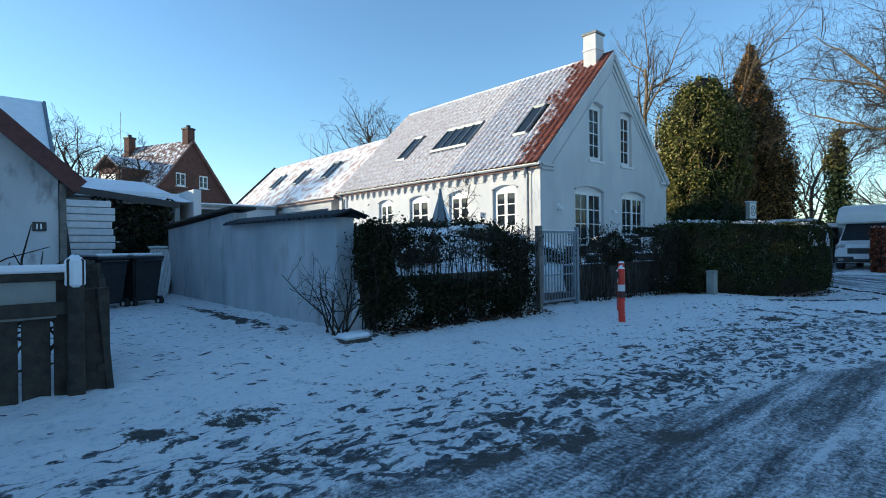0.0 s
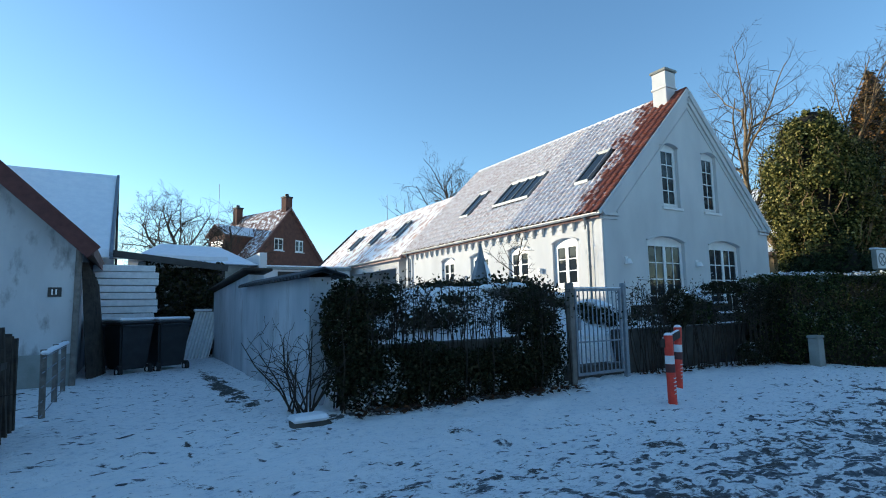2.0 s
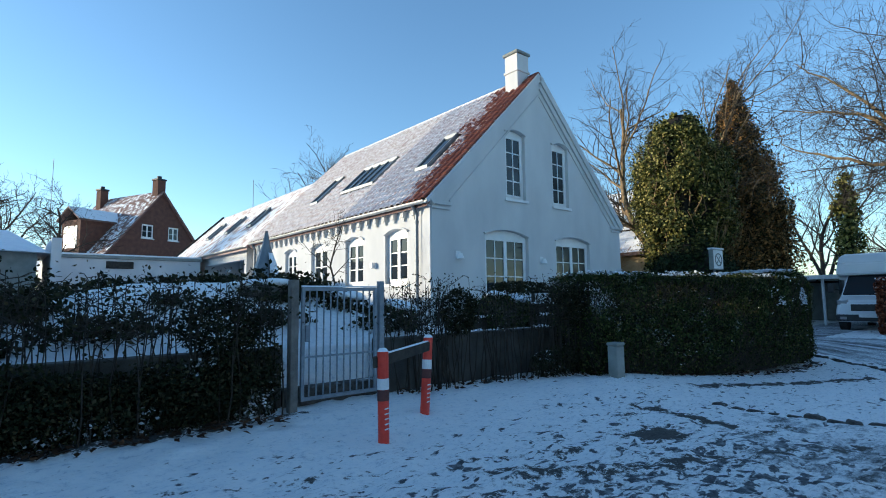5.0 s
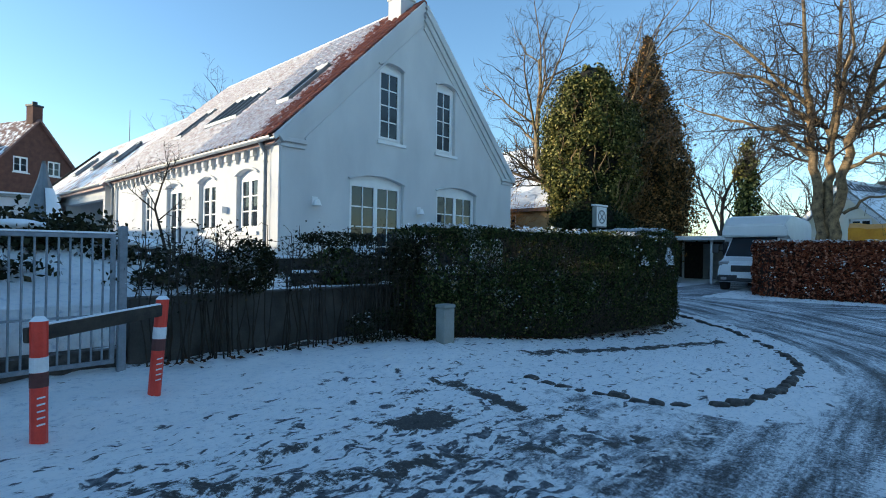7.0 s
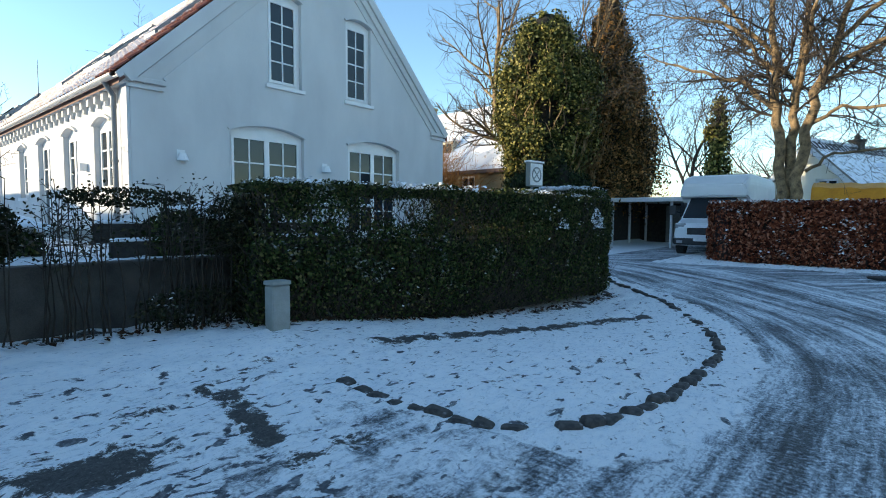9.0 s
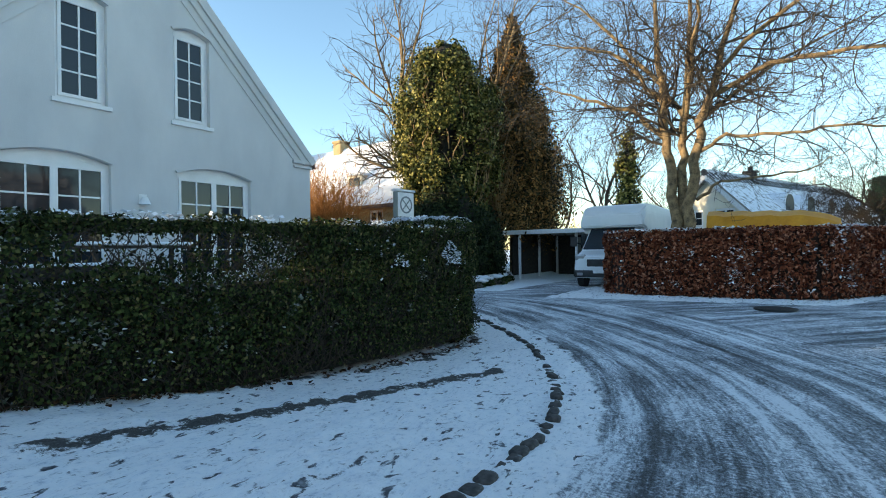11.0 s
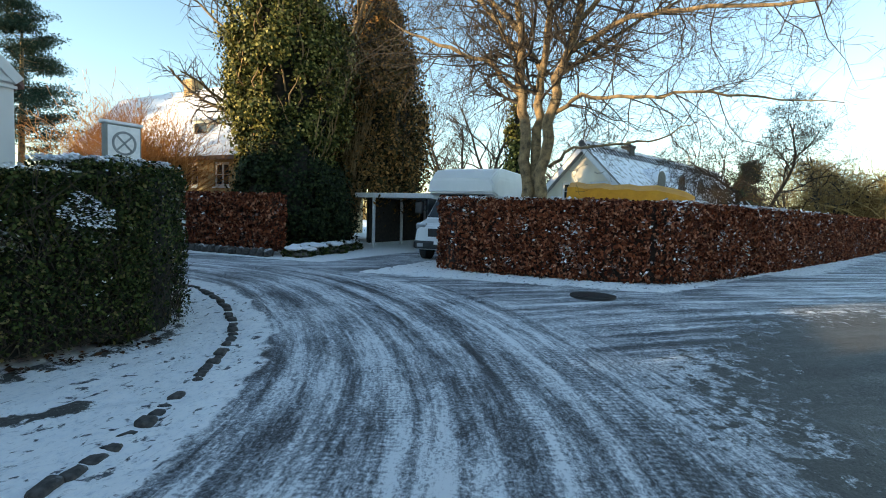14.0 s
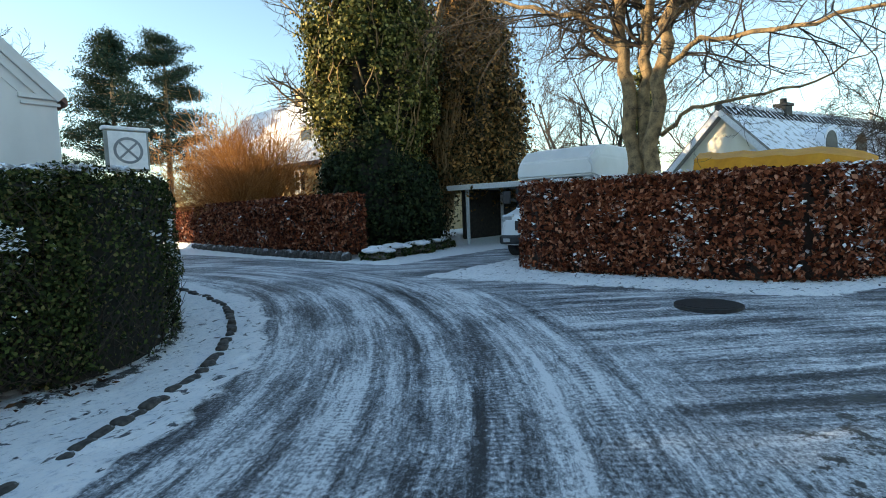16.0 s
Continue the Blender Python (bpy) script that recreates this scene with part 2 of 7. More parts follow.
M["thatch"] = speckled("dark_thatch", (0.06, 0.055, 0.05), (0.16, 0.14, 0.12), 9, 0.95, 0, 0.6, 0.05)
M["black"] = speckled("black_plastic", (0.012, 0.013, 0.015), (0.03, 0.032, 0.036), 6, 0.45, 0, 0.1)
M["rubber"] = speckled("tyre_rubber", (0.012, 0.012, 0.012), (0.03, 0.03, 0.03), 20, 0.85)
M["red"] = speckled("red_reflective_band", (0.55, 0.035, 0.02), (0.72, 0.06, 0.035), 12, 0.4, 0, 0.1)
M["whiteband"] = speckled("white_reflective_band", (0.6, 0.62, 0.64), (0.78, 0.79, 0.8), 12, 0.4, 0, 0.1)
M["van"] = speckled("white_car_paint", (0.68, 0.71, 0.74), (0.76, 0.78, 0.8), 2, 0.25, 0, 0.0)
M["camper"] = speckled("camper_panel", (0.62, 0.66, 0.68), (0.70, 0.73, 0.75), 2, 0.45, 0, 0.05)
M["chrome"] = speckled("lamp_glass", (0.6, 0.62, 0.64), (0.8, 0.8, 0.8), 20, 0.15, 0.6, 0.0)
M["yellow"] = speckled("yellow_tarpaulin", (0.62, 0.25, 0.01), (0.78, 0.35, 0.02), 2.2, 0.55, 0, 0.5, 0.05, 14)
M["iron"] = speckled("cast_iron", (0.012, 0.013, 0.014), (0.04, 0.042, 0.044), 40, 0.6, 0.3, 0.4)
M["bark"] = speckled("grey_brown_bark", (0.06, 0.044, 0.028), (0.38, 0.26, 0.135), 5, 0.9, 0, 1.0, 0.05, 30)
M["twig"] = speckled("bare_twig", (0.026, 0.021, 0.017), (0.075, 0.058, 0.042), 6, 0.9, 0, 0)
M["hedgetwig"] = speckled("brown_hedge_twig", (0.018, 0.013, 0.009), (0.06, 0.043, 0.027), 8, 0.9, 0, 0)
M["darktwig"] = speckled("dark_hedge_twig", (0.014, 0.011, 0.008), (0.045, 0.034, 0.023), 8, 0.9, 0, 0)
M["willow"] = leaf_material("orange_willow_twig", [(0.0, (0.24, 0.10, 0.035)), (0.6, (0.42, 0.19, 0.06)), (1.0, (0.55, 0.30, 0.12))], 0.7, 0)
M["vine"] = leaf_material("dry_vine_stem", [(0.0, (0.16, 0.10, 0.05)), (1.0, (0.38, 0.26, 0.14))], 0.8, 0)
M["hedgeleaf"] = leaf_material("privet_leaf", [(0.0, (0.005, 0.009, 0.004)), (0.5, (0.027, 0.041, 0.013)), (0.85, (0.072, 0.092, 0.027)), (1.0, (0.16, 0.13, 0.055))], 0.75, 0, 0.3)
M["thinleaf"] = leaf_material("thin_hedge_leaf", [(0.0, (0.008, 0.011, 0.006)), (0.7, (0.024, 0.029, 0.013)), (1.0, (0.075, 0.062, 0.033))], 0.65, 0, 0.95)
M["beechleaf"] = leaf_material("withered_beech_leaf", [(0.0, (0.025, 0.007, 0.005)), (0.4, (0.13, 0.033, 0.016)), (0.75, (0.27, 0.078, 0.036)), (1.0, (0.46, 0.21, 0.13))], 0.6, 0, 0.9)
M["ivyleaf"] = leaf_material("ivy_leaf", [(0.0, (0.012, 0.020, 0.006)), (0.4, (0.046, 0.054, 0.013)), (0.8, (0.17, 0.155, 0.04)), (1.0, (0.42, 0.36, 0.13))], 0.5, 0)
M["shrubleaf"] = leaf_material("dark_evergreen_leaf", [(0.0, (0.006, 0.011, 0.006)), (0.6, (0.018, 0.030, 0.012)), (1.0, (0.05, 0.065, 0.025))], 0.6, 0)
M["litter"] = leaf_material("rotting_leaf", [(0.0, (0.02, 0.012, 0.008)), (0.7, (0.06, 0.03, 0.016)), (1.0, (0.14, 0.07, 0.035))], 0.8, 0)
M["conifer"] = leaf_material("conifer_spray", [(0.0, (0.014, 0.016, 0.007)), (0.45, (0.07, 0.052, 0.018)), (0.75, (0.22, 0.12, 0.042)), (1.0, (0.46, 0.24, 0.085))], 0.6, 0)
M["pineneedle"] = leaf_material("pine_needle", [(0.0, (0.012, 0.03, 0.02)), (0.7, (0.03, 0.06, 0.04)), (1.0, (0.06, 0.085, 0.06))], 0.6, 0)
M["brush"] = leaf_material("golden_scrub_twig", [(0.0, (0.16, 0.09, 0.03)), (0.6, (0.30, 0.19, 0.07)), (1.0, (0.42, 0.30, 0.13))], 0.8, 0)
# near-black fills: the shade deep in the foliage is put into their colour
M["shadecore"] = speckled("shade_core", (0.008, 0.008, 0.006), (0.02, 0.017, 0.012), 5, 1.0, 0, 0)
M["beechshadecore"] = speckled("beech_shade_core", (0.018, 0.010, 0.008), (0.04, 0.02, 0.014), 5, 1.0, 0, 0)

# ---- mesh helpers ----
def thing(name, label, category, group="", kind="", at=(0, 0, 0)):
    ob = new(name)
    ob.empty_display_size = 0.2
    ob.location = at
    return tagged(ob, label, category, group, kind)


def link(name, me, material, parent=None, label="", kind=""):
    me.materials.append(material)
    ob = new(name, me)
    if parent:
        ob.parent = parent
    return tagged(ob, label, kind=kind)


def part(name, bm, material, parent, label="", smooth=False, kind=""):
    me = bpy.data.meshes.new(name)
    bmesh.ops.recalc_face_normals(bm, faces=bm.faces[:])
    bm.to_mesh(me)
    bm.free()
    if smooth:
        me.shade_smooth()
    return link(name, me, material, parent, label, kind)


def solid(name, bm, material, label, category, group="", kind="", smooth=False):
    """A thing that is one mesh."""
    ob = part(name, bm, material, None, "", smooth)
    return tagged(ob, label, category, group, kind)


def arrays(name, verts, faces, material, parent=None, label="", kind=""):
    """A mesh from numpy arrays; faces all of one length."""
    me = bpy.data.meshes.new(name)
    verts, faces = np.asarray(verts, np.float32), np.asarray(faces, np.int32)
    k = faces.shape[1]
    me.vertices.add(len(verts))
    me.vertices.foreach_set("co", verts.ravel())
    me.loops.add(faces.size)
    me.loops.foreach_set("vertex_index", faces.ravel())
    me.polygons.add(len(faces))
    me.polygons.foreach_set("loop_start", np.arange(0, faces.size, k, dtype=np.int32))
    me.polygons.foreach_set("loop_total", np.full(len(faces), k, np.int32))
    me.update(calc_edges=True)
    return link(name, me, material, parent, label, kind)


def box(bm, x0, x1, y0, y1, z0, z1, bevel=0.0, m=None):
    mat = Matrix.Translation(((x0 + x1) / 2, (y0 + y1) / 2, (z0 + z1) / 2)) @ Matrix.Diagonal((abs(x1 - x0), abs(y1 - y0), abs(z1 - z0), 1))
    if m:
        mat = m @ mat
    r = bmesh.ops.create_cube(bm, size=1, matrix=mat)
    if bevel:
        es = list({e for v in r["verts"] for e in v.link_edges})
        bmesh.ops.bevel(bm, geom=es, offset=bevel, segments=1, affect="EDGES")
    return bm


def B(*a, **k):
    return box(bmesh.new(), *a, **k)


def beam(bm, a, b, w, h, bevel=0.0):
    """A squared bar from a to b."""
    a, b = Vector(a), Vector(b)
    d = b - a
    q = d.to_track_quat("Y", "Z").to_matrix().to_4x4()
    return box(bm, -w / 2, w / 2, 0, d.length, -h / 2, h / 2, bevel, Matrix.Translation(a) @ q)


def rod(bm, a, b, r0, r1=None, seg=8):
    a, b = Vector(a), Vector(b)
    d = b - a
    q = d.to_track_quat("Z", "Y").to_matrix().to_4x4()
    bmesh.ops.create_cone(bm, cap_ends=True, segments=seg, radius1=r0, radius2=r0 if r1 is None else r1, depth=d.length,
                          matrix=Matrix.Translation((a + b) / 2) @ q)
    return bm


def prism(bm, outline, place, depth, holes=()):
    """A plate with holes: outline and holes in the plate's own plane, place(u, v, w) gives the world, w runs through the thickness."""
    edges = []
    for loop in (outline, *holes):
        vs = [bm.verts.new(place(u, v, 0)) for u, v in loop]
        edges += [bm.edges.new((vs[i], vs[(i + 1) % len(vs)])) for i in range(len(vs))]
    r = bmesh.ops.triangle_fill(bm, use_beauty=True, use_dissolve=False, edges=edges)
    fs = [g for g in r["geom"] if isinstance(g, bmesh.types.BMFace)]
    ex = bmesh.ops.extrude_face_region(bm, geom=fs)
    shift = Vector(place(0, 0, depth)) - Vector(place(0, 0, 0))
    bmesh.ops.translate(bm, vec=shift, verts=[v for v in ex["geom"] if isinstance(v, bmesh.types.BMVert)])
    return bm


def arch(u0, u1, v0, v1, rise, n=8):
    """The outline of an opening under a shallow arch."""
    pts = [(u0, v0), (u1, v0), (u1, v1)]
    for i in range(1, n):
        s = i / n
        pts.append((u1 + (u0 - u1) * s, v1 + rise * 4 * s * (1 - s)))
    return pts + [(u0, v1)]


def smooth01(a, b, x):
    t = np.clip((x - a) / (b - a), 0, 1)
    return t * t * (3 - 2 * t)


# ---- the ground ----
KERB = [(11.99, 2.2), (11.98, 2.0), (11.97, 1.5), (12.0, 1.1), (12.1, 0.76), (12.28, 0.5), (12.55, 0.35), (13.06, 0.21), (13.7, 0.17), (14.5, 0.2), (15.4, 0.27), (16.2, 0.44), (17.2, 0.84), (18.4, 1.5), (19.4, 2.2), (20.0, 2.72), (20.6, 3.42), (21.05, 4.1), (21.45, 5.0), (21.7, 6.1), (22.0, 8.0), (22.1, 11.0), (22.1, 24.0)]
HEDGE_LINE = [(9.0, 5.0), (11.2, 4.85), (12.3, 4.5), (15.0, 3.55), (17.6, 2.95), (19.2, 3.05), (19.8, 3.5), (20.4, 4.3), (20.75, 5.5), (21.2, 8.0), (21.3, 14.0)]


def polydist(px, py, line):
    """Distance to a line of points, and the side: positive to its right."""
    best, side = np.full(px.shape, 1e9), np.zeros(px.shape)
    for (ax, ay), (bx, by) in zip(line, line[1:]):
        dx, dy = bx - ax, by - ay
        t = np.clip(((px - ax) * dx + (py - ay) * dy) / (dx * dx + dy * dy), 0, 1)
        d = np.hypot(px - ax - t * dx, py - ay - t * dy)
        s = (px - ax) * dy - (py - ay) * dx
        near = d < best
        best[near], side[near] = d[near], np.sign(s[near])
    return best, side


def ground_height(x, y):
    rise = 0.17 * smooth01(2.6, 5.2, y) * (1 - smooth01(9.5, 12.5, x)) * smooth01(-60, -2, x) + 0.14 * np.exp(-((x - 12.3) / 1.6) ** 2) * smooth01(2.3, 3.9, y)
    garden = smooth01(4.3, 4.42, x) * smooth01(5.12, 5.26, y) * (1 - smooth01(20.1, 20.3, x - 0.75 * smooth01(5.3, 8.2, y))) * (1 - smooth01(40, 60, y))
    lot = smooth01(28.3, 28.6, x) * smooth01(8.9, 9.6, y) * 0.25
    bank = garden * 0.82 * np.exp(-(((x - 7.6) / 2.4) ** 4)) * smooth01(5.5, 7.4, y) * (1 - smooth01(8.6, 11.0, y))
    dip = -0.20 * smooth01(12.5, 17.2, x) * (1 - smooth01(20.0, 25.0, x)) * (1 - smooth01(2.6, 5.6, y)) * smooth01(-9.0, -4.0, y)
    return (rise + dip) * (1 - garden) + 0.78 * garden + lot + bank


def build_ground():
    def axis(a, b, step, far):
        mid = np.arange(a, b, step)
        out, s, v = [], step, b
        while v < far:
            out.append(v)
            s *= 1.22
            v += s
        low, s, v = [], step, a
        while v > -far:
            s *= 1.22
            v -= s
            low.append(v)
        return np.concatenate([low[::-1], mid, out, [far]])
    xs, ys = axis(-2.5, 29.0, 0.07, 2500), axis(-7.0, 8.0, 0.07, 2500)
    X, Y = np.meshgrid(xs, ys)
    Z = ground_height(X, Y)
    kd, ks = polydist(X, Y, KERB)
    # inside the kerb lies the snowed verge
    verge = (ks < 0) & (X > 12.0) & (Y > -0.05)
    lane = 1.75 - 0.22 * (X - 2) * (X < 8) - 1.32 * (X >= 8) + 1.6 * smooth01(8.0, 11.5, X)
    road = np.where(X < 12.0, smooth01(-0.5, 0.5, lane - Y), np.where(verge, 0.0, smooth01(0.12, 0.78, kd)))
    road = road * (1 - 0.55 * np.exp(-((X - 10.2) / 3.2) ** 4) * smooth01(-0.9, 0.7, Y))
    far_side = smooth01(25.2, 26.3, X + 0.10 * (Y + 2)) * smooth01(-3.2, -2.6, Y + 0.42 * (X - 27))
    road = road * (1 - far_side * (Y < 4.3) * 0.9)
    road = road * (1 - smooth01(26.2, 26.9, X) * smooth01(6.0, 6.8, Y))
    road = road * (1 - smooth01(30, 33, X) * smooth01(-6.0, -4.5, Y + 0.38 * (X - 30)) * (Y < 2.5))
    road = road * smooth01(-9.5, -7.5, Y + 0.35 * np.maximum(X - 24, 0))
    # where the ground shows through
    bare = np.zeros(X.shape)
    def spot(cx, cy, rx, ry, a=0.0, w=1.0):
        ca, sa = math.cos(a), math.sin(a)
        u, v = (X - cx) * ca + (Y - cy) * sa, -(X - cx) * sa + (Y - cy) * ca
        np.maximum(bare, w * np.clip(1.25 - np.hypot(u / rx, v / ry) * 0.8, 0, 1), out=bare)
    spot(22.6, -5.2, 4.3, 2.1, -0.5)
    spot(19.0, -3.6, 0.9, 0.5, -0.3, 0.8)
    spot(10.2, 2.1, 0.42, 0.24, -0.25, 1.0)
    for px, py, pr in ((11.03, 1.36, 0.16), (11.39, 1.31, 0.12), (10.08, 3.27, 0.12), (2.05, 3.16, 0.26), (1.49, 3.21, 0.2), (4.38, 1.84, 0.28), (5.4, 1.64, 0.3), (3.42, 1.88, 0.26), (3.94, 0.98, 0.24), (6.46, 2.6, 0.2), (5.14, 3.81, 0.14)):
        spot(px, py, pr * 1.5, pr, -0.3, 0.66)
    spot(11.35, 1.38, 0.36, 0.10, -0.85, 0.6)
    spot(12.75, 1.42, 0.22, 0.09, -0.5, 0.6)
    spot(3.2, 1.45, 1.5, 0.28, -0.25, 0.62)
    spot(1.9, 2.3, 1.2, 0.4, 0.0, 0.52)
    spot(5.2, 1.5, 1.5, 0.3, -0.2, 0.55)
    spot(7.2, 1.9, 1.4, 0.35, 0.1, 0.5)
    spot(5.8, 4.72, 2.4, 0.2, 0.0, 0.8)
    spot(3.55, 7.6, 0.22, 3.0, 0.0, 0.7)
    for line, wide, wt in (([(13.0, 2.96), (13.8, 2.76), (14.5, 2.55), (15.5, 2.34), (16.5, 2.1), (17.5, 1.75)], 0.12, 0.72), ([(12.64, 1.41), (13.0, 1.33), (14.0, 1.05), (15.25, 0.76)], 0.06, 0.47)):
        d, _ = polydist(X, Y, line)
        np.maximum(bare, wt * np.clip(1.35 - d / wide * 0.6, 0, 1), out=bare)
    for line, wide, wt in (([(3.0, 3.0), (5.5, 2.5), (8.0, 2.0), (10.5, 2.6), (12.4, 3.3)], 0.07, 0.5), ([(4.0, 2.2), (6.5, 1.7), (9.5, 1.6)], 0.08, 0.48), ([(6.0, 3.5), (8.0, 2.8), (9.4, 2.3)], 0.07, 0.45), ([(11.24, 2.68), (11.12, 2.2), (11.03, 1.72)], 0.10, 0.72), ([(8.2, 2.4), (8.9, 1.8), (9.9, 1.35), (11.0, 0.65)], 0.12, 0.58), ([(2.2, 4.2), (3.0, 3.4), (3.6, 2.4)], 0.05, 0.47), ([(2.71, 3.02), (2.77, 3.82), (2.83, 4.52), (3.08, 5.59)], 0.035, 0.5), ([(3.3, 4.85), (3.21, 4.6), (2.85, 3.9), (2.67, 3.3)], 0.03, 0.48)):
        d, _ = polydist(X, Y, line)
        np.maximum(bare, wt * np.clip(1.35 - d / wide * 0.6, 0, 1), out=bare)
    d, _ = polydist(X, Y, HEDGE_LINE)
    np.maximum(bare, 0.62 * np.clip(1.1 - d / 0.3, 0, 1), out=bare)
    # how much it has been walked on
    foot = 0.55 * smooth01(4.9, 2.6, Y) * (X < 12) + 0.46 * (X >= 12)
    foot = foot + 0.5 * np.exp(-((Y - 1.9 + 0.08 * X) / 1.0) ** 2) * (X < 11)
    foot = np.where((Y > 5.2) & (X > 4.3), -0.35, foot)
    foot = np.where((Y > 4.0) & (X < 4.2), 0.42, foot)
    # hollows trodden in the snow
    fine = (X > -3) & (X < 30) & (Y > -7.2) & (Y < 9)
    idx = np.argwhere(fine)
    for i, j in idx:
        x, y = X[i, j], Y[i, j]
        n = noise.noise((x * 2.6, y * 3.4, 0.0)) * 0.5 + noise.noise((x * 6.0, y * 7.5, 3.0)) * 0.5
        Z[i, j] += n * (0.058 if road[i, j] < 0.5 else 0.016)
    # the tracks: along the street, then round the bend into the side road
    cx, cy = 14.0, 8.3
    ang = np.arctan2(X - cx, cy - Y)
    rad = np.hypot(X - cx, Y - cy)
    bend = X > cx
    U = np.where(bend, cx + ang * 8.0, X)
    V = np.where(bend, rad, cy - Y)
    turn = smooth01(11.0, 15.0, V + 0.25 * (X - 20)) * smooth01(16, 22, X)
    flow = np.stack([U, V, np.zeros(X.shape)], -1)
    flow_out = np.stack([0.60 * X - 0.80 * Y, 0.80 * X + 0.60 * Y, np.ones(X.shape)], -1)
    nx, ny = len(xs), len(ys)
    I = np.arange(nx * ny).reshape(ny, nx)
    faces = np.stack([I[:-1, :-1], I[:-1, 1:], I[1:, 1:], I[1:, :-1]], -1).reshape(-1, 4)
    ob = arrays("ground", np.stack([X, Y, Z], -1).reshape(-1, 3), faces, M["ground"])
    me = ob.data
    for nm, val in (("road", road), ("bare", bare), ("foot", foot), ("turn", turn)):
        me.attributes.new(nm, "FLOAT", "POINT").data.foreach_set("value", val.astype(np.float32).ravel())
    for nm, val in (("flow", flow), ("flow_out", flow_out)):
        me.attributes.new(nm, "FLOAT_VECTOR", "POINT").data.foreach_set("vector", val.astype(np.float32).ravel())
    me.shade_smooth()
    return tagged(ob, "trampled snow and icy road with tyre tracks", "ground", kind="structure")


build_ground()


# ---- windows and doors ----
def window(parent, place, u0, u1, v0, v1, rise, cols, rows, leaves=2, name="window", sill=True, glass=None, frame_mat=None, deep=0.10):
    """A casement window in an arched opening; place(u, v, w) with w going into the wall."""
    fm = frame_mat or M["paint"]
    bm = bmesh.new()
    t = 0.07
    prism(bm, arch(u0, u1, v0, v1, rise), lambda u, v, w: place(u, v, w + deep), 0.06, [arch(u0 + t, u1 - t, v0 + t, v1 - t, rise * 0.9)])
    win = part(name, bm, fm, parent)
    def bar(a, b, c, d, off, dep):
        q = bmesh.new()
        return prism(q, [(a, c), (b, c), (b, d), (a, d)], lambda u, v, w: place(u, v, w + off), dep)
    iw = (u1 - u0 - 2 * t) / leaves
    top = v1 - t
    for i in range(leaves):
        a = u0 + t + i * iw
        b = a + iw
        e = 0.055
        q = bmesh.new()
        prism(q, [(a, v0 + t), (b, v0 + t), (b, top), (a, top)], lambda u, v, w: place(u, v, w + deep - 0.015), 0.05, [[(a + e, v0 + t + e), (b - e, v0 + t + e), (b - e, top - e), (a + e, top - e)]])
        part("sash", q, fm, win)
        ga, gb, gc, gd = a + e, b - e, v0 + t + e, top - e
        for c in range(1, cols):
            u = ga + (gb - ga) * c / cols
            part("glazing_bar", bar(u - 0.014, u + 0.014, gc, gd, deep - 0.005, 0.03), fm, win)
        for r in range(1, rows):
            v = gc + (gd - gc) * r / rows
            part("glazing_bar", bar(ga, gb, v - 0.014, v + 0.014, deep - 0.003, 0.026), fm, win)
        for c in range(cols):
            for r in range(rows):
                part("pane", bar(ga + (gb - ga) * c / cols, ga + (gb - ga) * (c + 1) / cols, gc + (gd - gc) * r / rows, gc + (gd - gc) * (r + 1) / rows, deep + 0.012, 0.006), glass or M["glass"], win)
    # arched head between sash and frame
    if rise > 0.02:
        q = bmesh.new()
        prism(q, arch(u0 + t, u1 - t, top - 0.001, top, rise * 0.9), lambda u, v, w: place(u, v, w + deep + 0.004), 0.04)
        part("head_panel", q, fm, win)
    if sill:
        part("sill", bar(u0 - 0.06, u1 + 0.06, v0 - 0.07, v0, -0.05, 0.16), M["paint"], win)
    # black panel standing for the shade of the room behind
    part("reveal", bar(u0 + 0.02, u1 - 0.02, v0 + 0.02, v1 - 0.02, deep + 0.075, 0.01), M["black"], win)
    return win


def room_hood(parent, place, u0, u1, v1, rise):
    """The drip mould over an arched opening."""
    o = arch(u0 - 0.05, u1 + 0.05, v1 - 0.12, v1 + 0.04, rise + 0.012)
    i = arch(u0 - 0.02, u1 + 0.02, v1 - 0.12, v1, rise + 0.005)
    bm = bmesh.new()
    n = len(o)
    for k in range(2, n - 1):
        quad = [o[k], o[k + 1], i[k + 1], i[k]]
        f = [bm.verts.new(place(u, v, w)) for w in (-0.045, 0.02) for u, v in quad]
        for s in ((0, 1, 2, 3), (4, 5, 6, 7), (0, 1, 5, 4), (1, 2, 6, 5), (2, 3, 7, 6), (3, 0, 4, 7)):
            bm.faces.new([f[q] for q in s])
    bmesh.ops.remove_doubles(bm, verts=bm.verts[:], dist=0.0005)
    part("hood_mould", bm, M["white"], parent)


# ---- the white house ----
WX0, WX1, GY, HY = 12.6, 20.45, 8.45, 19.1
EAVE, RIDGE, RX = 3.55, 7.50, 16.52
white_house = thing("white_house", "white rendered house with snowy red pantile roof and chimney", "house")
gable = lambda u, v, w: (u, GY + w, v)
west = lambda u, v, w: (WX0 + w, u, v)
GW = [(14.28, 15.92, 0.86, 2.93, 0.15, 2, 4, "french_door"), (17.10, 18.74, 0.86, 2.93, 0.15, 2, 4, "french_door"),
      (15.10, 15.88, 3.93, 5.70, 0.10, 2, 4, "window"), (17.05, 17.80, 3.93, 5.70, 0.10, 2, 4, "window")]
bm = bmesh.new()
prism(bm, [(WX0, 0.3), (WX1, 0.3), (WX1, EAVE), (RX, RIDGE), (WX0, EAVE)], gable, 0.35, [arch(*g[:5]) for g in GW])
part("gable_wall", bm, M["white"], white_house)
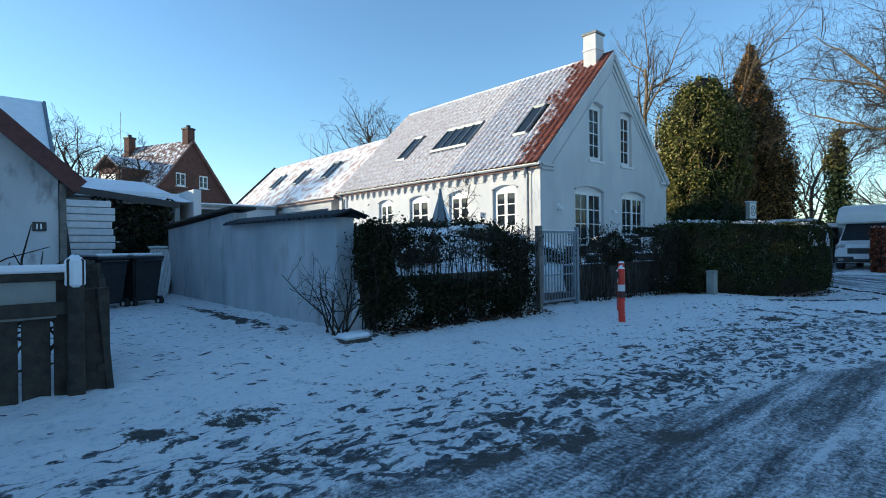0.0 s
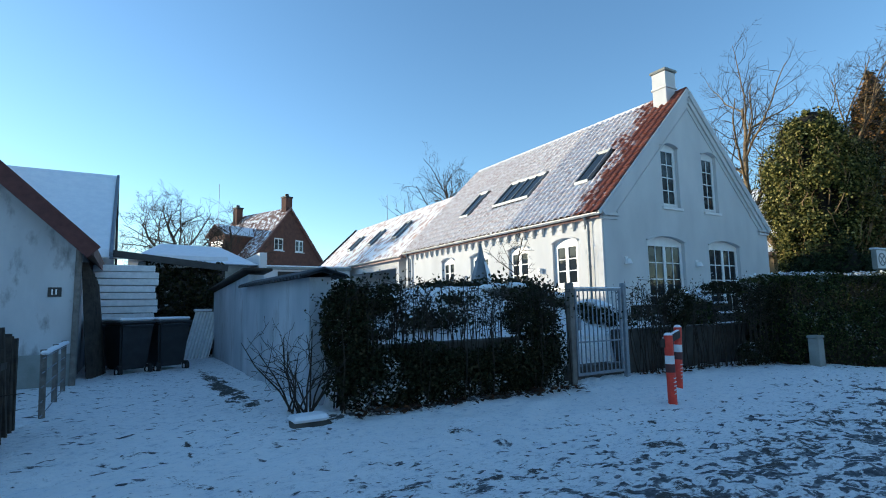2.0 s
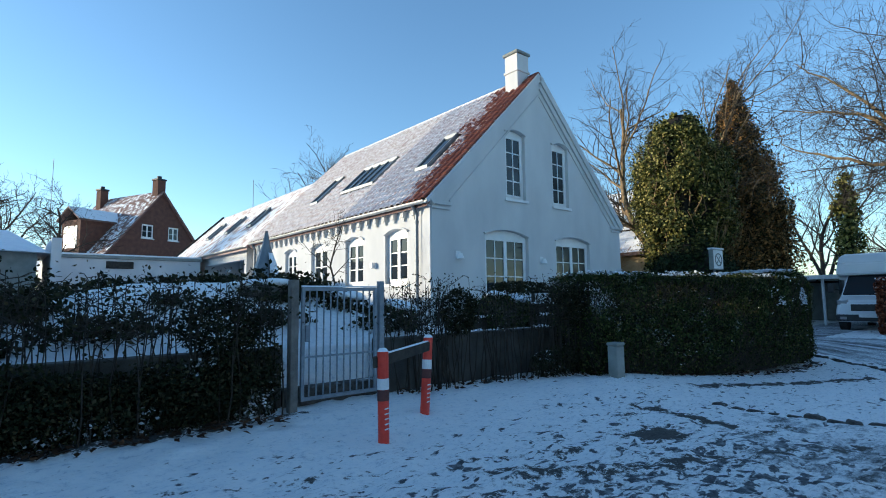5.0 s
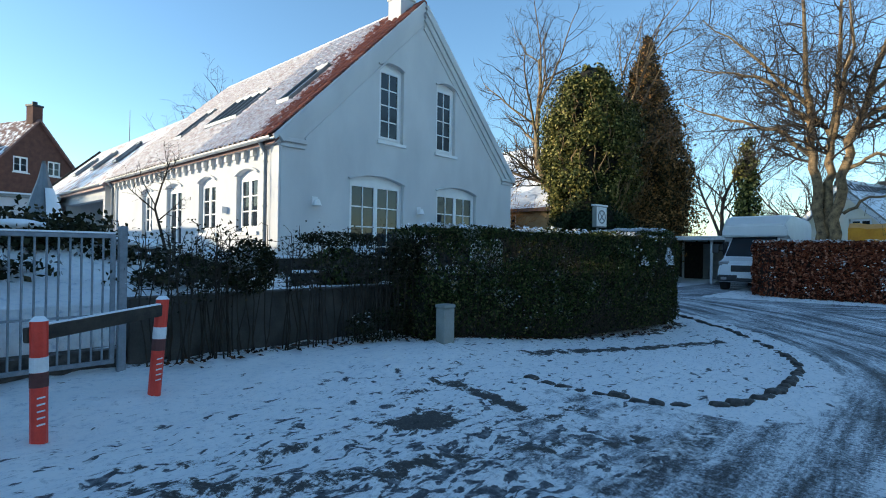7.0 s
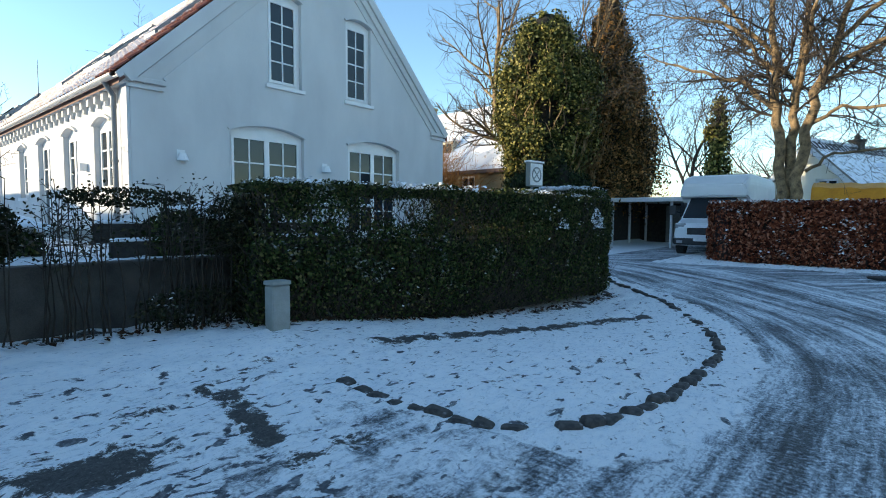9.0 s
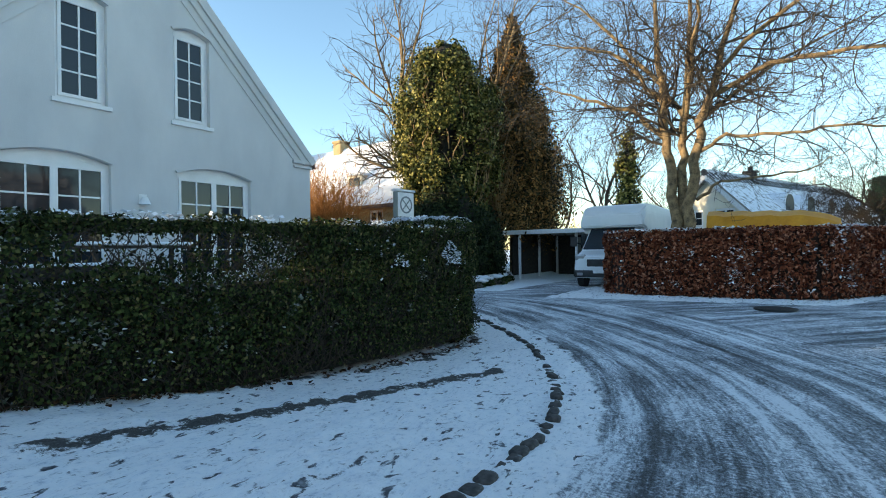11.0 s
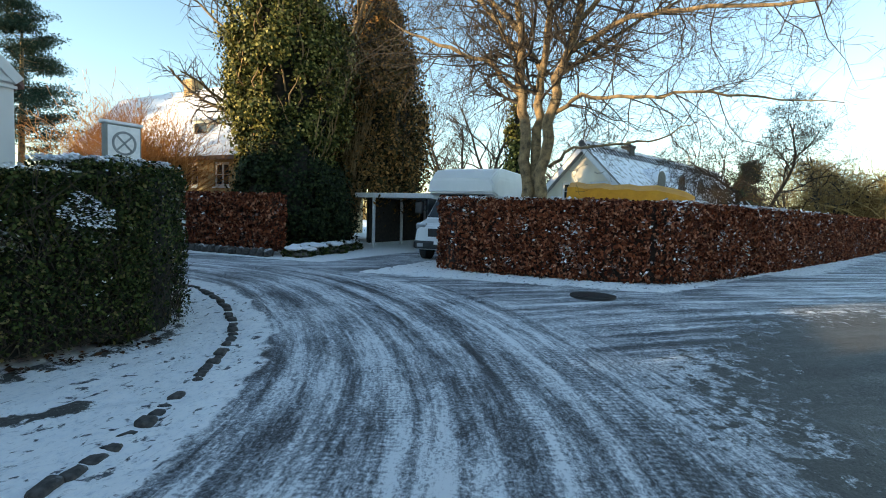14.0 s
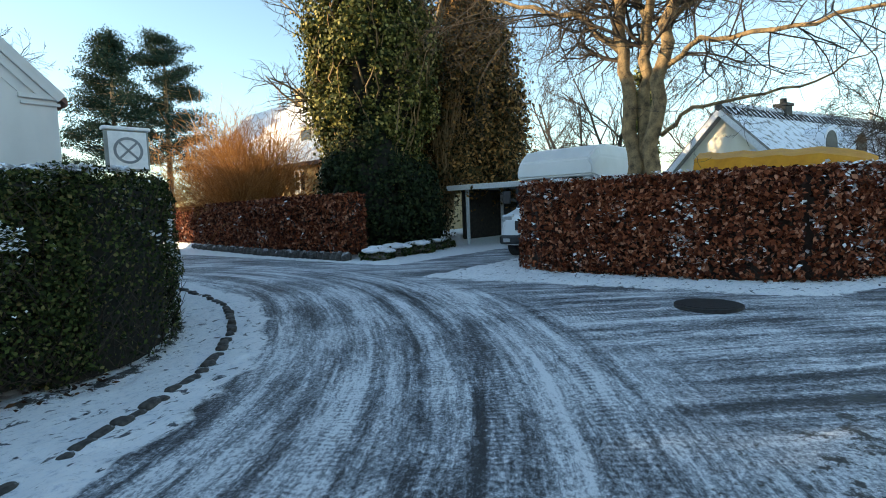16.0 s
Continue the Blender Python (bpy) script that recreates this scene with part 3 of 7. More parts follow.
WW = [(9.38, 10.33, 1.72, 2.95, 0.12, 1, 3, "window"), (11.38, 12.33, 1.72, 2.95, 0.12, 1, 3, "window"),
      (13.40, 14.46, 0.86, 2.95, 0.12, 1, 4, "garden_door"), (15.55, 16.42, 1.72, 2.95, 0.12, 1, 3, "window")]
bm = bmesh.new()
prism(bm, [(GY + 0.352, 0.3), (HY, 0.3), (HY, EAVE), (GY + 0.352, EAVE)], west, 0.35, [arch(*g[:5]) for g in WW])
part("side_wall", bm, M["white"], white_house)
part("side_wall", B(WX1 - 0.35, WX1, GY + 0.352, HY, 0.3, EAVE), M["white"], white_house)
part("rear_wall", prism(bmesh.new(), [(WX0, 0.3), (WX1, 0.3), (WX1, EAVE), (RX, RIDGE), (WX0, EAVE)], lambda u, v, w: (u, HY + 0.002 + w, v), 0.3), M["white"], white_house)
for g in GW:
    up = g[7] == "window"
    window(white_house, gable, *g[:5], g[5], g[6], 1 if up else 2, g[7], up)
    room_hood(white_house, gable, g[0], g[1], g[3], g[4])
for g in WW:
    window(white_house, west, *g[:5], g[5], g[6], 2, g[7], g[7] == "window")
    room_hood(white_house, west, g[0], g[1], g[3], g[4])
# raking cornice of the gable, two steps, with returns at the eaves
sl = Vector((RX - WX0, 0, RIDGE - EAVE)).normalized()
for sgn in (1, -1):
    foot = Vector((WX0 if sgn > 0 else WX1, GY, EAVE))
    d = Vector((sl.x * sgn, 0, sl.z))
    n = Vector((-sl.z * sgn, 0, sl.x))
    ln = (RX - WX0) / sl.x
    for off, wid, proud, start in ((0.03, 0.17, 0.10, -0.05), (-0.13, 0.13, 0.055, 0.1), (-0.33, 0.05, 0.03, 0.42)):
        q = bmesh.new()
        quad = [foot + d * start + n * (off - wid / 2), foot + d * (ln + off * 0.9) + n * (off - wid / 2), foot + d * (ln + off * 0.9) + n * (off + wid / 2), foot + d * start + n * (off + wid / 2)]
        vs = [q.verts.new(p + Vector((0, yy, 0))) for yy in (-proud, -0.002) for p in quad]
        for s in ((0, 1, 2, 3), (4, 5, 6, 7), (0, 1, 5, 4), (1, 2, 6, 5), (2, 3, 7, 6), (3, 0, 4, 7)):
            q.faces.new([vs[k] for k in s])
        part("rake_cornice", q, M["white"], white_house)
    x0, x1 = (WX0 - 0.04, WX0 + 0.55) if sgn > 0 else (WX1 - 0.55, WX1 + 0.04)
    q = B(x0, x1, GY - 0.07, GY - 0.003, 3.50, 3.58, 0.008)
    box(q, x0 + 0.03 * (sgn < 0), x1 - 0.03 * (sgn > 0), GY - 0.05, GY - 0.003, 3.40, 3.455, 0.006)
    part("cornice_return", q, M["white"], white_house)
# corner pilaster and cornice on the long side
part("corner_pilaster", B(WX0 - 0.05, WX0 - 0.002, GY + 0.002, GY + 0.33, 0.78, 3.46, 0.006), M["white"], white_house)
part("corner_pilaster", B(WX0 - 0.05, WX0 - 0.002, HY - 0.35, HY, 0.78, 3.46, 0.006), M["white"], white_house)
part("eaves_cornice", B(WX0 - 0.12, WX0 - 0.002, GY + 0.0, HY, 3.46, 3.56, 0.015), M["white"], white_house)
dentil = None
for i in range(25):
    y = GY + 0.62 + i * 0.405
    if dentil is None:
        q = B(WX0 - 0.10, WX0 - 0.002, y - 0.06, y + 0.06, 3.30, 3.457)
        box(q, WX0 - 0.06, WX0 - 0.003, y - 0.035, y + 0.035, 3.22, 3.30)
        dentil = part("dentil", q, M["white"], white_house)
    else:
        o = dentil.copy()
        scene.collection.objects.link(o)
        o.location.y = i * 0.405
# plinth
part("plinth", B(WX0 - 0.03, WX0 - 0.002, GY, HY, 0.5, 1.02), M["lightconcrete"], white_house)
for a, b in ((WX0 - 0.03, 14.2), (16.0, 17.02), (18.82, WX1 + 0.03)):
    part("plinth", B(a, b, GY - 0.03, GY - 0.002, 0.5, 1.02), M["lightconcrete"], white_house)

# roof: slabs, tiles, ridge, gutter
ru = Vector((RX - WX0, 0, RIDGE - EAVE)).normalized()
rn = Vector((-ru.z, 0, ru.x))
def roof_slab(x_e, z_e, x_r, z_r, y0, y1, thick, material, parent, name="roof"):
    q = bmesh.new()
    prism(q, [(x_e, z_e), (x_r, z_r), (x_r, z_r - thick * 1.4), (x_e, z_e - thick * 1.4)], lambda u, v, w: (u, y0 + w, v), y1 - y0)
    return part(name, q, material, parent)
roof = roof_slab(WX0 - 0.16, EAVE - 0.02, RX, RIDGE + 0.10, GY - 0.02, HY + 0.3, 0.07, M["thinsnow"], white_house)
roof_slab(WX1 + 0.16, EAVE - 0.02, RX + 0.001, RIDGE + 0.10, GY - 0.02, HY + 0.3, 0.07, M["thinsnow"], white_house)


def tile_mesh():
    """One S-shaped pantile, 0.235 wide and 0.36 long, its foot lifted."""
    prof = [(0.0, 0.012), (0.03, 0.040), (0.075, 0.055), (0.115, 0.042), (0.15, 0.014), (0.195, 0.002), (0.235, 0.012)]
    vs, fs = [], []
    for s, lift in ((0.0, 0.028), (0.37, 0.0)):
        for p, h in prof:
            vs.append((s, p, h + lift))
    k = len(prof)
    for i in range(k - 1):
        fs.append((i, i + 1, k + i + 1, k + i))
    base = len(vs)
    for p, h in prof:
        vs.append((0.0, p, h + 0.012))
    for i in range(k - 1):
        fs.append((base + i, base + i + 1, i + 1, i))
    return np.array(vs, float), np.array(fs)


SKY = [(9.72, 10.26, 13.60, 14.66), (12.42, 14.36, 13.66, 14.58), (15.85, 16.42, 13.57, 14.60)]
TV, TF = tile_mesh()
RIB = np.clip((TV[:, 2] - 0.01) / 0.05, 0, 1).astype(np.float32)
e0 = Vector((WX0 - 0.19, 0, EAVE - 0.01))
slope_len = (Vector((RX, 0, RIDGE + 0.10)) - e0).length
ud = (Vector((RX, 0, RIDGE + 0.10)) - e0).normalized()
nd = Vector((-ud.z, 0, ud.x))
rows_n, cols_n = 18, 46
pitch_v, pitch_u = (slope_len - 0.05) / rows_n, (HY + 0.28 - GY + 0.05) / cols_n
basis = np.array([[ud.x, 0, ud.z], [0, 1, 0], [nd.x, 0, nd.z]])
tile_me, rest_v, rest_f, rest_n = None, [], [], 0
for c in range(cols_n):
    for r in range(rows_n):
        o = np.array(e0) + np.array(ud) * (r * pitch_v) + np.array([0, GY - 0.05 + c * pitch_u, 0]) + np.array(nd) * 0.045
        xm, ym = o[0] + 0.12, o[1] + 0.12
        if any(a - 0.05 < ym < b + 0.05 and lo - 0.08 < xm < hi + 0.0 for a, b, lo, hi in SKY):
            continue
        if c < 16:
            if tile_me is None:
                tile_me = bpy.data.meshes.new("roof_tile")
                tile_me.from_pydata([tuple(v) for v in TV], [], [tuple(f) for f in TF])
                tile_me.materials.append(M["tile"])
                tile_me.attributes.new("rib", "FLOAT", "POINT").data.foreach_set("value", RIB)
            t = new("roof_tile", tile_me)
            t.parent = roof
            j = random.uniform(-0.006, 0.006)
            t.matrix_local = Matrix(((ud.x, 0, nd.x, o[0]), (0, 1, 0, o[1] + j), (ud.z, 0, nd.z, o[2] + j), (0, 0, 0, 1)))
        else:
            rest_v.append(TV @ basis + o + np.array([0, random.uniform(-0.006, 0.006), random.uniform(-0.005, 0.005)]))
            rest_f.append(TF + rest_n)
            rest_n += len(TV)
rt = arrays("roof_tiles", np.concatenate(rest_v), np.concatenate(rest_f), M["tile"], roof, kind="stuff")
rt.data.attributes.new("rib", "FLOAT", "POINT").data.foreach_set("value", np.tile(RIB, len(rest_v)))
q = bmesh.new()
ridge_tile = None
for i in range(int((HY + 0.3 - GY) / 0.36)):
    y = GY - 0.03 + i * 0.36
    bmesh.ops.create_cone(q, cap_ends=True, segments=8, radius1=0.105, radius2=0.095, depth=0.38, matrix=Matrix.Translation((RX, y + 0.18, RIDGE + 0.12)) @ Matrix.Rotation(radians(-90), 4, "X"))
part("ridge_tiles", q, M["tile"], white_house, kind="stuff")
verge_b = bmesh.new()
beam(verge_b, e0 + Vector((0.0, GY - 0.06, 0.0)), Vector((RX, GY - 0.06, RIDGE + 0.12)), 0.05, 0.10, 0.006)
part("verge", verge_b, M["white"], white_house)


def skylight(parent, y0, y1, x0, x1, panes, origin, along, normal):
    """A roof window lying in the slope between two heights, with its panes."""
    def at(s, y, h):
        p = origin + along * s + normal * h
        return Vector((p.x, y, p.z))
    s0, s1 = (x0 - origin.x) / along.x, (x1 - origin.x) / along.x
    q = bmesh.new()
    beam(q, at(s0, y0 + 0.03, 0.10), at(s1, y0 + 0.03, 0.10), 0.06, 0.10, 0.006)
    beam(q, at(s0, y1 - 0.03, 0.10), at(s1, y1 - 0.03, 0.10), 0.06, 0.10, 0.006)
    beam(q, at(s0, y0, 0.10), at(s0, y1, 0.10), 0.07, 0.10, 0.006)
    beam(q, at(s1, y0, 0.11), at(s1, y1, 0.11), 0.09, 0.12, 0.006)
    f = part("skylight", q, M["pipe"], parent)
    w = (y1 - y0 - 0.06) / panes
    for i in range(panes):
        a, b = y0 + 0.03 + i * w, y0 + 0.03 + (i + 1) * w
        g = bmesh.new()
        vs = [g.verts.new(at(s, y, h)) for h in (0.10, 0.115) for s, y in ((s0, a + 0.03), (s1, a + 0.03), (s1, b - 0.03), (s0, b - 0.03))]
        for k in ((0, 1, 2, 3), (4, 5, 6, 7), (0, 1, 5, 4), (1, 2, 6, 5), (2, 3, 7, 6), (3, 0, 4, 7)):
            g.faces.new([vs[i2] for i2 in k])
        part("pane", g, M["glass"], f)
        if i:
            b2 = bmesh.new()
            beam(b2, at(s0, a, 0.12), at(s1, a, 0.12), 0.05, 0.05)
            part("glazing_bar", b2, M["pipe"], f)


for (a, b, lo, hi), k in zip(SKY, (1, 4, 1)):
    skylight(white_house, a, b, lo, hi, k, e0, ud, nd)


def gutter(parent, x, z, y0, y1, r=0.065, mat="zinc"):
    q = bmesh.new()
    n = 8
    loops = []
    for y in (y0, y1):
        loops.append([q.verts.new((x + math.cos(math.pi + math.pi * i / n) * r, y, z + math.sin(math.pi + math.pi * i / n) * r)) for i in range(n + 1)])
        loops.append([q.verts.new((x + math.cos(math.pi + math.pi * i / n) * (r - 0.012), y, z + math.sin(math.pi + math.pi * i / n) * (r - 0.012))) for i in range(n + 1)])
    a, a2, b, b2 = loops
    for i in range(n):
        q.faces.new((a[i], a[i + 1], b[i + 1], b[i]))
        q.faces.new((a2[i], a2[i + 1], b2[i + 1], b2[i]))
    for l, m in ((a, a2), (b, b2)):
        for i in range(n):
            q.faces.new((l[i], l[i + 1], m[i + 1], m[i]))
    part("gutter", q, M[mat], parent)


gutter(white_house, WX0 - 0.25, EAVE + 0.0, GY - 0.06, HY + 0.1)
for y in (GY + 0.42, HY - 0.15):
    q = rod(bmesh.new(), (WX0 - 0.11, y, 0.8), (WX0 - 0.11, y, 3.32), 0.042, seg=10)
    rod(q, (WX0 - 0.11, y, 3.30), (WX0 - 0.25, y, 3.52), 0.042, seg=10)
    for z in (1.3, 2.2, 3.1):
        rod(q, (WX0 - 0.11, y, z), (WX0 - 0.11, y, z + 0.04), 0.052, seg=10)
    part("downpipe", q, M["pipe"], white_house)
# chimney
q = B(RX - 0.50, RX - 0.02, GY + 0.30, GY + 0.78, 7.1, 8.28, 0.01)
box(q, RX - 0.53, RX + 0.01, GY + 0.27, GY + 0.81, 7.75, 7.82, 0.01)
ch = part("chimney", q, M["white"], white_house)
part("chimney_cap", B(RX - 0.55, RX + 0.03, GY + 0.25, GY + 0.83, 8.282, 8.37, 0.02), M["lightconcrete"], ch)
# wall lamps
for x in (13.38, 16.44):
    q = B(x - 0.07, x + 0.07, GY - 0.02, GY - 0.002, 2.28, 2.46, 0.006)
    lampo = part("wall_lamp", q, M["paint"], white_house)
    q = rod(bmesh.new(), (x, GY - 0.09, 2.27), (x, GY - 0.09, 2.40), 0.10, 0.05, 12)
    part("shade", q, M["paint"], lampo)
q = B(WX0 - 0.13, WX0 - 0.002, 10.75, 10.85, 2.15, 2.3, 0.01)
part("wall_lamp", q, M["paint"], white_house)

# ---- the wing behind ----
wing = thing("wing", "white low wing with snowy roof, skylights and porch", "house")
VX0, VR, VZ, VE, VY0, VY1 = 12.55, 15.35, 6.42, 3.5, HY + 0.62, 31.4
part("wall", B(14.2, 14.45, VY0 + 0.30, VY1, 0.3, 3.6), M["white"], wing)
part("wall", B(VX0, 14.198, 20.0, 20.25, 0.3, 3.45), M["white"], wing)
part("wall", B(VX0, 14.198, 25.5, 25.75, 0.3, 3.45), M["white"], wing)
part("wall", prism(bmesh.new(), [(VX0, 0.3), (18.0, 0.3), (18.0, 3.4), (VR, VZ - 0.1), (VX0, 3.4)], lambda u, v, w: (u, VY1 + 0.002 + w, v), 0.25), M["white"], wing)
part("wall", B(VX0, VX0 + 0.25, 25.752, VY1, 0.3, 3.45), M["white"], wing)
part("porch_beam", B(VX0, VX0 + 0.25, 20.252, 25.498, 3.02, 3.45), M["white"], wing)
rw = roof_slab(VX0 - 0.22, VE, VR, VZ + 0.02, HY + 0.31, VY1 + 0.5, 0.12, M["pinkroof"], wing)
roof_slab(18.3, VE, VR + 0.001, VZ + 0.02, HY + 0.31, VY1 + 0.5, 0.12, M["pinkroof"], wing)
part("verge", beam(bmesh.new(), (VX0 - 0.22, VY1 + 0.52, VE + 0.02), (VR, VY1 + 0.52, VZ + 0.05), 0.05, 0.16), M["darkwood"], wing)
wd = (Vector((VR, 0, VZ + 0.02)) - Vector((VX0 - 0.22, 0, VE))).normalized()
for a in (22.0, 25.1, 28.1):
    skylight(wing, a, a + 0.55, 13.5, 14.35, 1, Vector((VX0 - 0.22, 0, VE - 0.03)), wd, Vector((-wd.z, 0, wd.x)))
gutter(wing, VX0 - 0.30, VE - 0.02, HY + 0.35, VY1 + 0.5)
window(wing, lambda u, v, w: (14.2 + w - 0.13, u, v), 22.6, 23.6, 1.3, 2.75, 0.0, 1, 3, 2, "window", False)
window(wing, lambda u, v, w: (VX0 + w - 0.13, u, v), 27.2, 28.4, 1.5, 2.75, 0.0, 1, 2, 2, "window", False)
part("antenna", rod(bmesh.new(), (15.3, 27.0, 6.3), (15.3, 27.0, 7.9), 0.02, 0.012, 6), M["steel"], wing)

# ---- plants: helpers ----
def leaf_quads(pts, size, rng, normals=None, spread=1.0, long=1.5):
    """Small folded leaves at the points, facing roughly along the normals."""
    n = len(pts)
    a = rng.normal(size=(n, 3))
    if normals is not None:
        a = a * spread + normals
    a /= np.linalg.norm(a, axis=1, keepdims=True) + 1e-9
    b = rng.normal(size=(n, 3))
    b -= (b * a).sum(1, keepdims=True) * a
    b /= np.linalg.norm(b, axis=1, keepdims=True) + 1e-9
    c = np.cross(a, b)
    s = size * rng.uniform(0.6, 1.35, (n, 1))
    v = np.stack([pts - b * s * long * 0.5, pts + c * s * 0.5 + a * s * 0.12, pts + b * s * long * 0.5, pts - c * s * 0.5 + a * s * 0.12], 1).reshape(-1, 3)
    i = np.arange(n)[:, None] * 4
    return v, np.concatenate([i, i + 1, i + 2, i + 3], 1)


def tubes(paths, sides=4):
    """Tapered tubes through lists of (point, radius)."""
    V, F, base = [], [], 0
    for path in paths:
        k = len(path)
        P = np.array([p for p, _ in path], float)
        R = np.array([r for _, r in path], float)
        T = np.gradient(P, axis=0) if k > 1 else np.zeros_like(P)
        T /= np.linalg.norm(T, axis=1, keepdims=True) + 1e-9
        ref = np.array([0.31, 0.52, 0.79])
        A = np.cross(T, ref)
        A /= np.linalg.norm(A, axis=1, keepdims=True) + 1e-9
        C = np.cross(T, A)
        ang = np.arange(sides) * 2 * np.pi / sides
        ring = P[:, None, :] + R[:, None, None] * (np.cos(ang)[None, :, None] * A[:, None, :] + np.sin(ang)[None, :, None] * C[:, None, :])
        V.append(ring.reshape(-1, 3))
        i = np.arange(k - 1)[:, None] * sides + base
        j = np.arange(sides)[None, :]
        j2 = (j + 1) % sides
        F.append(np.stack([i + j, i + j2, i + sides + j2, i + sides + j], -1).reshape(-1, 4))
        base += k * sides
    return np.concatenate(V), np.concatenate(F)


def grow(rng, start, direc, length, radius, level, out, bend=0.18, kids=5, upward=0.12, spread=0.9, ratio=0.62, minr=0.006, first=0.35):
    """A branch and what grows from it; out[level] collects the paths."""
    steps = max(3, int(length / 0.45)) if level < 3 else 3
    p, d = np.array(start, float), np.array(direc, float)
    path = []
    for i in range(steps + 1):
        s = i / steps
        path.append((p.copy(), max(minr * 0.6, radius * (1 - 0.72 * s))))
        d = d + rng.normal(size=3) * bend / math.sqrt(steps) * 1.6 + np.array([0, 0, upward / steps])
        d /= np.linalg.norm(d)
        p = p + d * length / steps
    out.setdefault(level, []).append(path)
    if level >= len(kids):
        return
    for k in range(kids[level]):
        s = first + (1 - first) * (k + rng.uniform(0.1, 0.9)) / kids[level]
        i = min(int(s * steps), steps - 1)
        q = path[i][0] + (path[i + 1][0] - path[i][0]) * (s * steps - i)
        t = path[i + 1][0] - path[i][0]
        t /= np.linalg.norm(t)
        o = rng.normal(size=3)
        o -= (o @ t) * t
        o /= np.linalg.norm(o)
        nd_ = t * (1 - spread * 0.45) + o * spread * rng.uniform(0.6, 1.1)
        nd_ /= np.linalg.norm(nd_)
        grow(rng, q, nd_, length * ratio * rng.uniform(0.65, 1.15) * (1.15 - 0.45 * s), path[i][1] * 0.58, level + 1, out, bend, kids, upward, spread, ratio, minr, 0.15)


def bare_tree(name, label, at, stems, kids, seed, mat_trunk="bark", mat_twig="twig", bend=0.2, upward=0.15, spread=0.9, ratio=0.62, minr=0.007, first=0.35):
    """stems: (offset, direction, length, radius) of each main stem."""
    rng = np.random.default_rng(seed)
    tree = thing(name, label, "tree", at=(0, 0, 0))
    out = {}
    for off, dr, ln, r in stems:
        dv = np.array(dr, float)
        grow(rng, np.array(at) + np.array(off), dv / np.linalg.norm(dv), ln, r, 0, out, bend, kids, upward, spread, ratio, minr, first)
    v, f = tubes(out[0], 10)
    arrays("trunk", v, f, M[mat_trunk], tree).data.shade_smooth()
    if 1 in out:
        v, f = tubes(out[1], 5)
        arrays("limb_growth", v, f, M[mat_trunk], tree, kind="stuff").data.shade_smooth()
    rest = [p for l, ps in out.items() if l >= 2 for p in ps]
    if rest:
        v, f = tubes(rest, 3)
        arrays("crown", v, f, M[mat_twig], tree, kind="stuff")
    return tree


def along(line, s):
    """Points and tangents at fractions s of a line of points."""
    L = np.array(line, float)
    for _ in range(3):
        L = np.concatenate([L[:1], np.stack([L[:-1] * 0.75 + L[1:] * 0.25, L[:-1] * 0.25 + L[1:] * 0.75], 1).reshape(-1, 2), L[-1:]])
    seg = np.linalg.norm(np.diff(L, axis=0), axis=1)
    cum = np.concatenate([[0], np.cumsum(seg)])
    d = s * cum[-1]
    i = np.clip(np.searchsorted(cum, d, side="right") - 1, 0, len(seg) - 1)
    t = (d - cum[i]) / seg[i]
    p = L[i] + (L[i + 1] - L[i]) * t[:, None]
    tg = (L[i + 1] - L[i]) / seg[i][:, None]
    return p, tg


def shade_core(name, line, half, z0, z1, material, parent):
    """The inside of a clipped hedge, an uneven strip whose dark colour stands for shade."""
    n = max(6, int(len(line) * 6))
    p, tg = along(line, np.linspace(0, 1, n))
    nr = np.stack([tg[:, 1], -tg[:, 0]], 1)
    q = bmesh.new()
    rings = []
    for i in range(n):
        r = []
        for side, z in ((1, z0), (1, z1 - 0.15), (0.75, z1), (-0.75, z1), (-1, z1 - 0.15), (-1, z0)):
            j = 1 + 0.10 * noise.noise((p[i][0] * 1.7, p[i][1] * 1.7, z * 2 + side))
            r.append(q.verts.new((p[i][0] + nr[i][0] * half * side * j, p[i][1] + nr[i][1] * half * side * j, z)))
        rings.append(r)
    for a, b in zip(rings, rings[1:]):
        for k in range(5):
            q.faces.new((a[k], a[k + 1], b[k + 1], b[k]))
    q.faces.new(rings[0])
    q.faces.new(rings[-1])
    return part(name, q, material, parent)


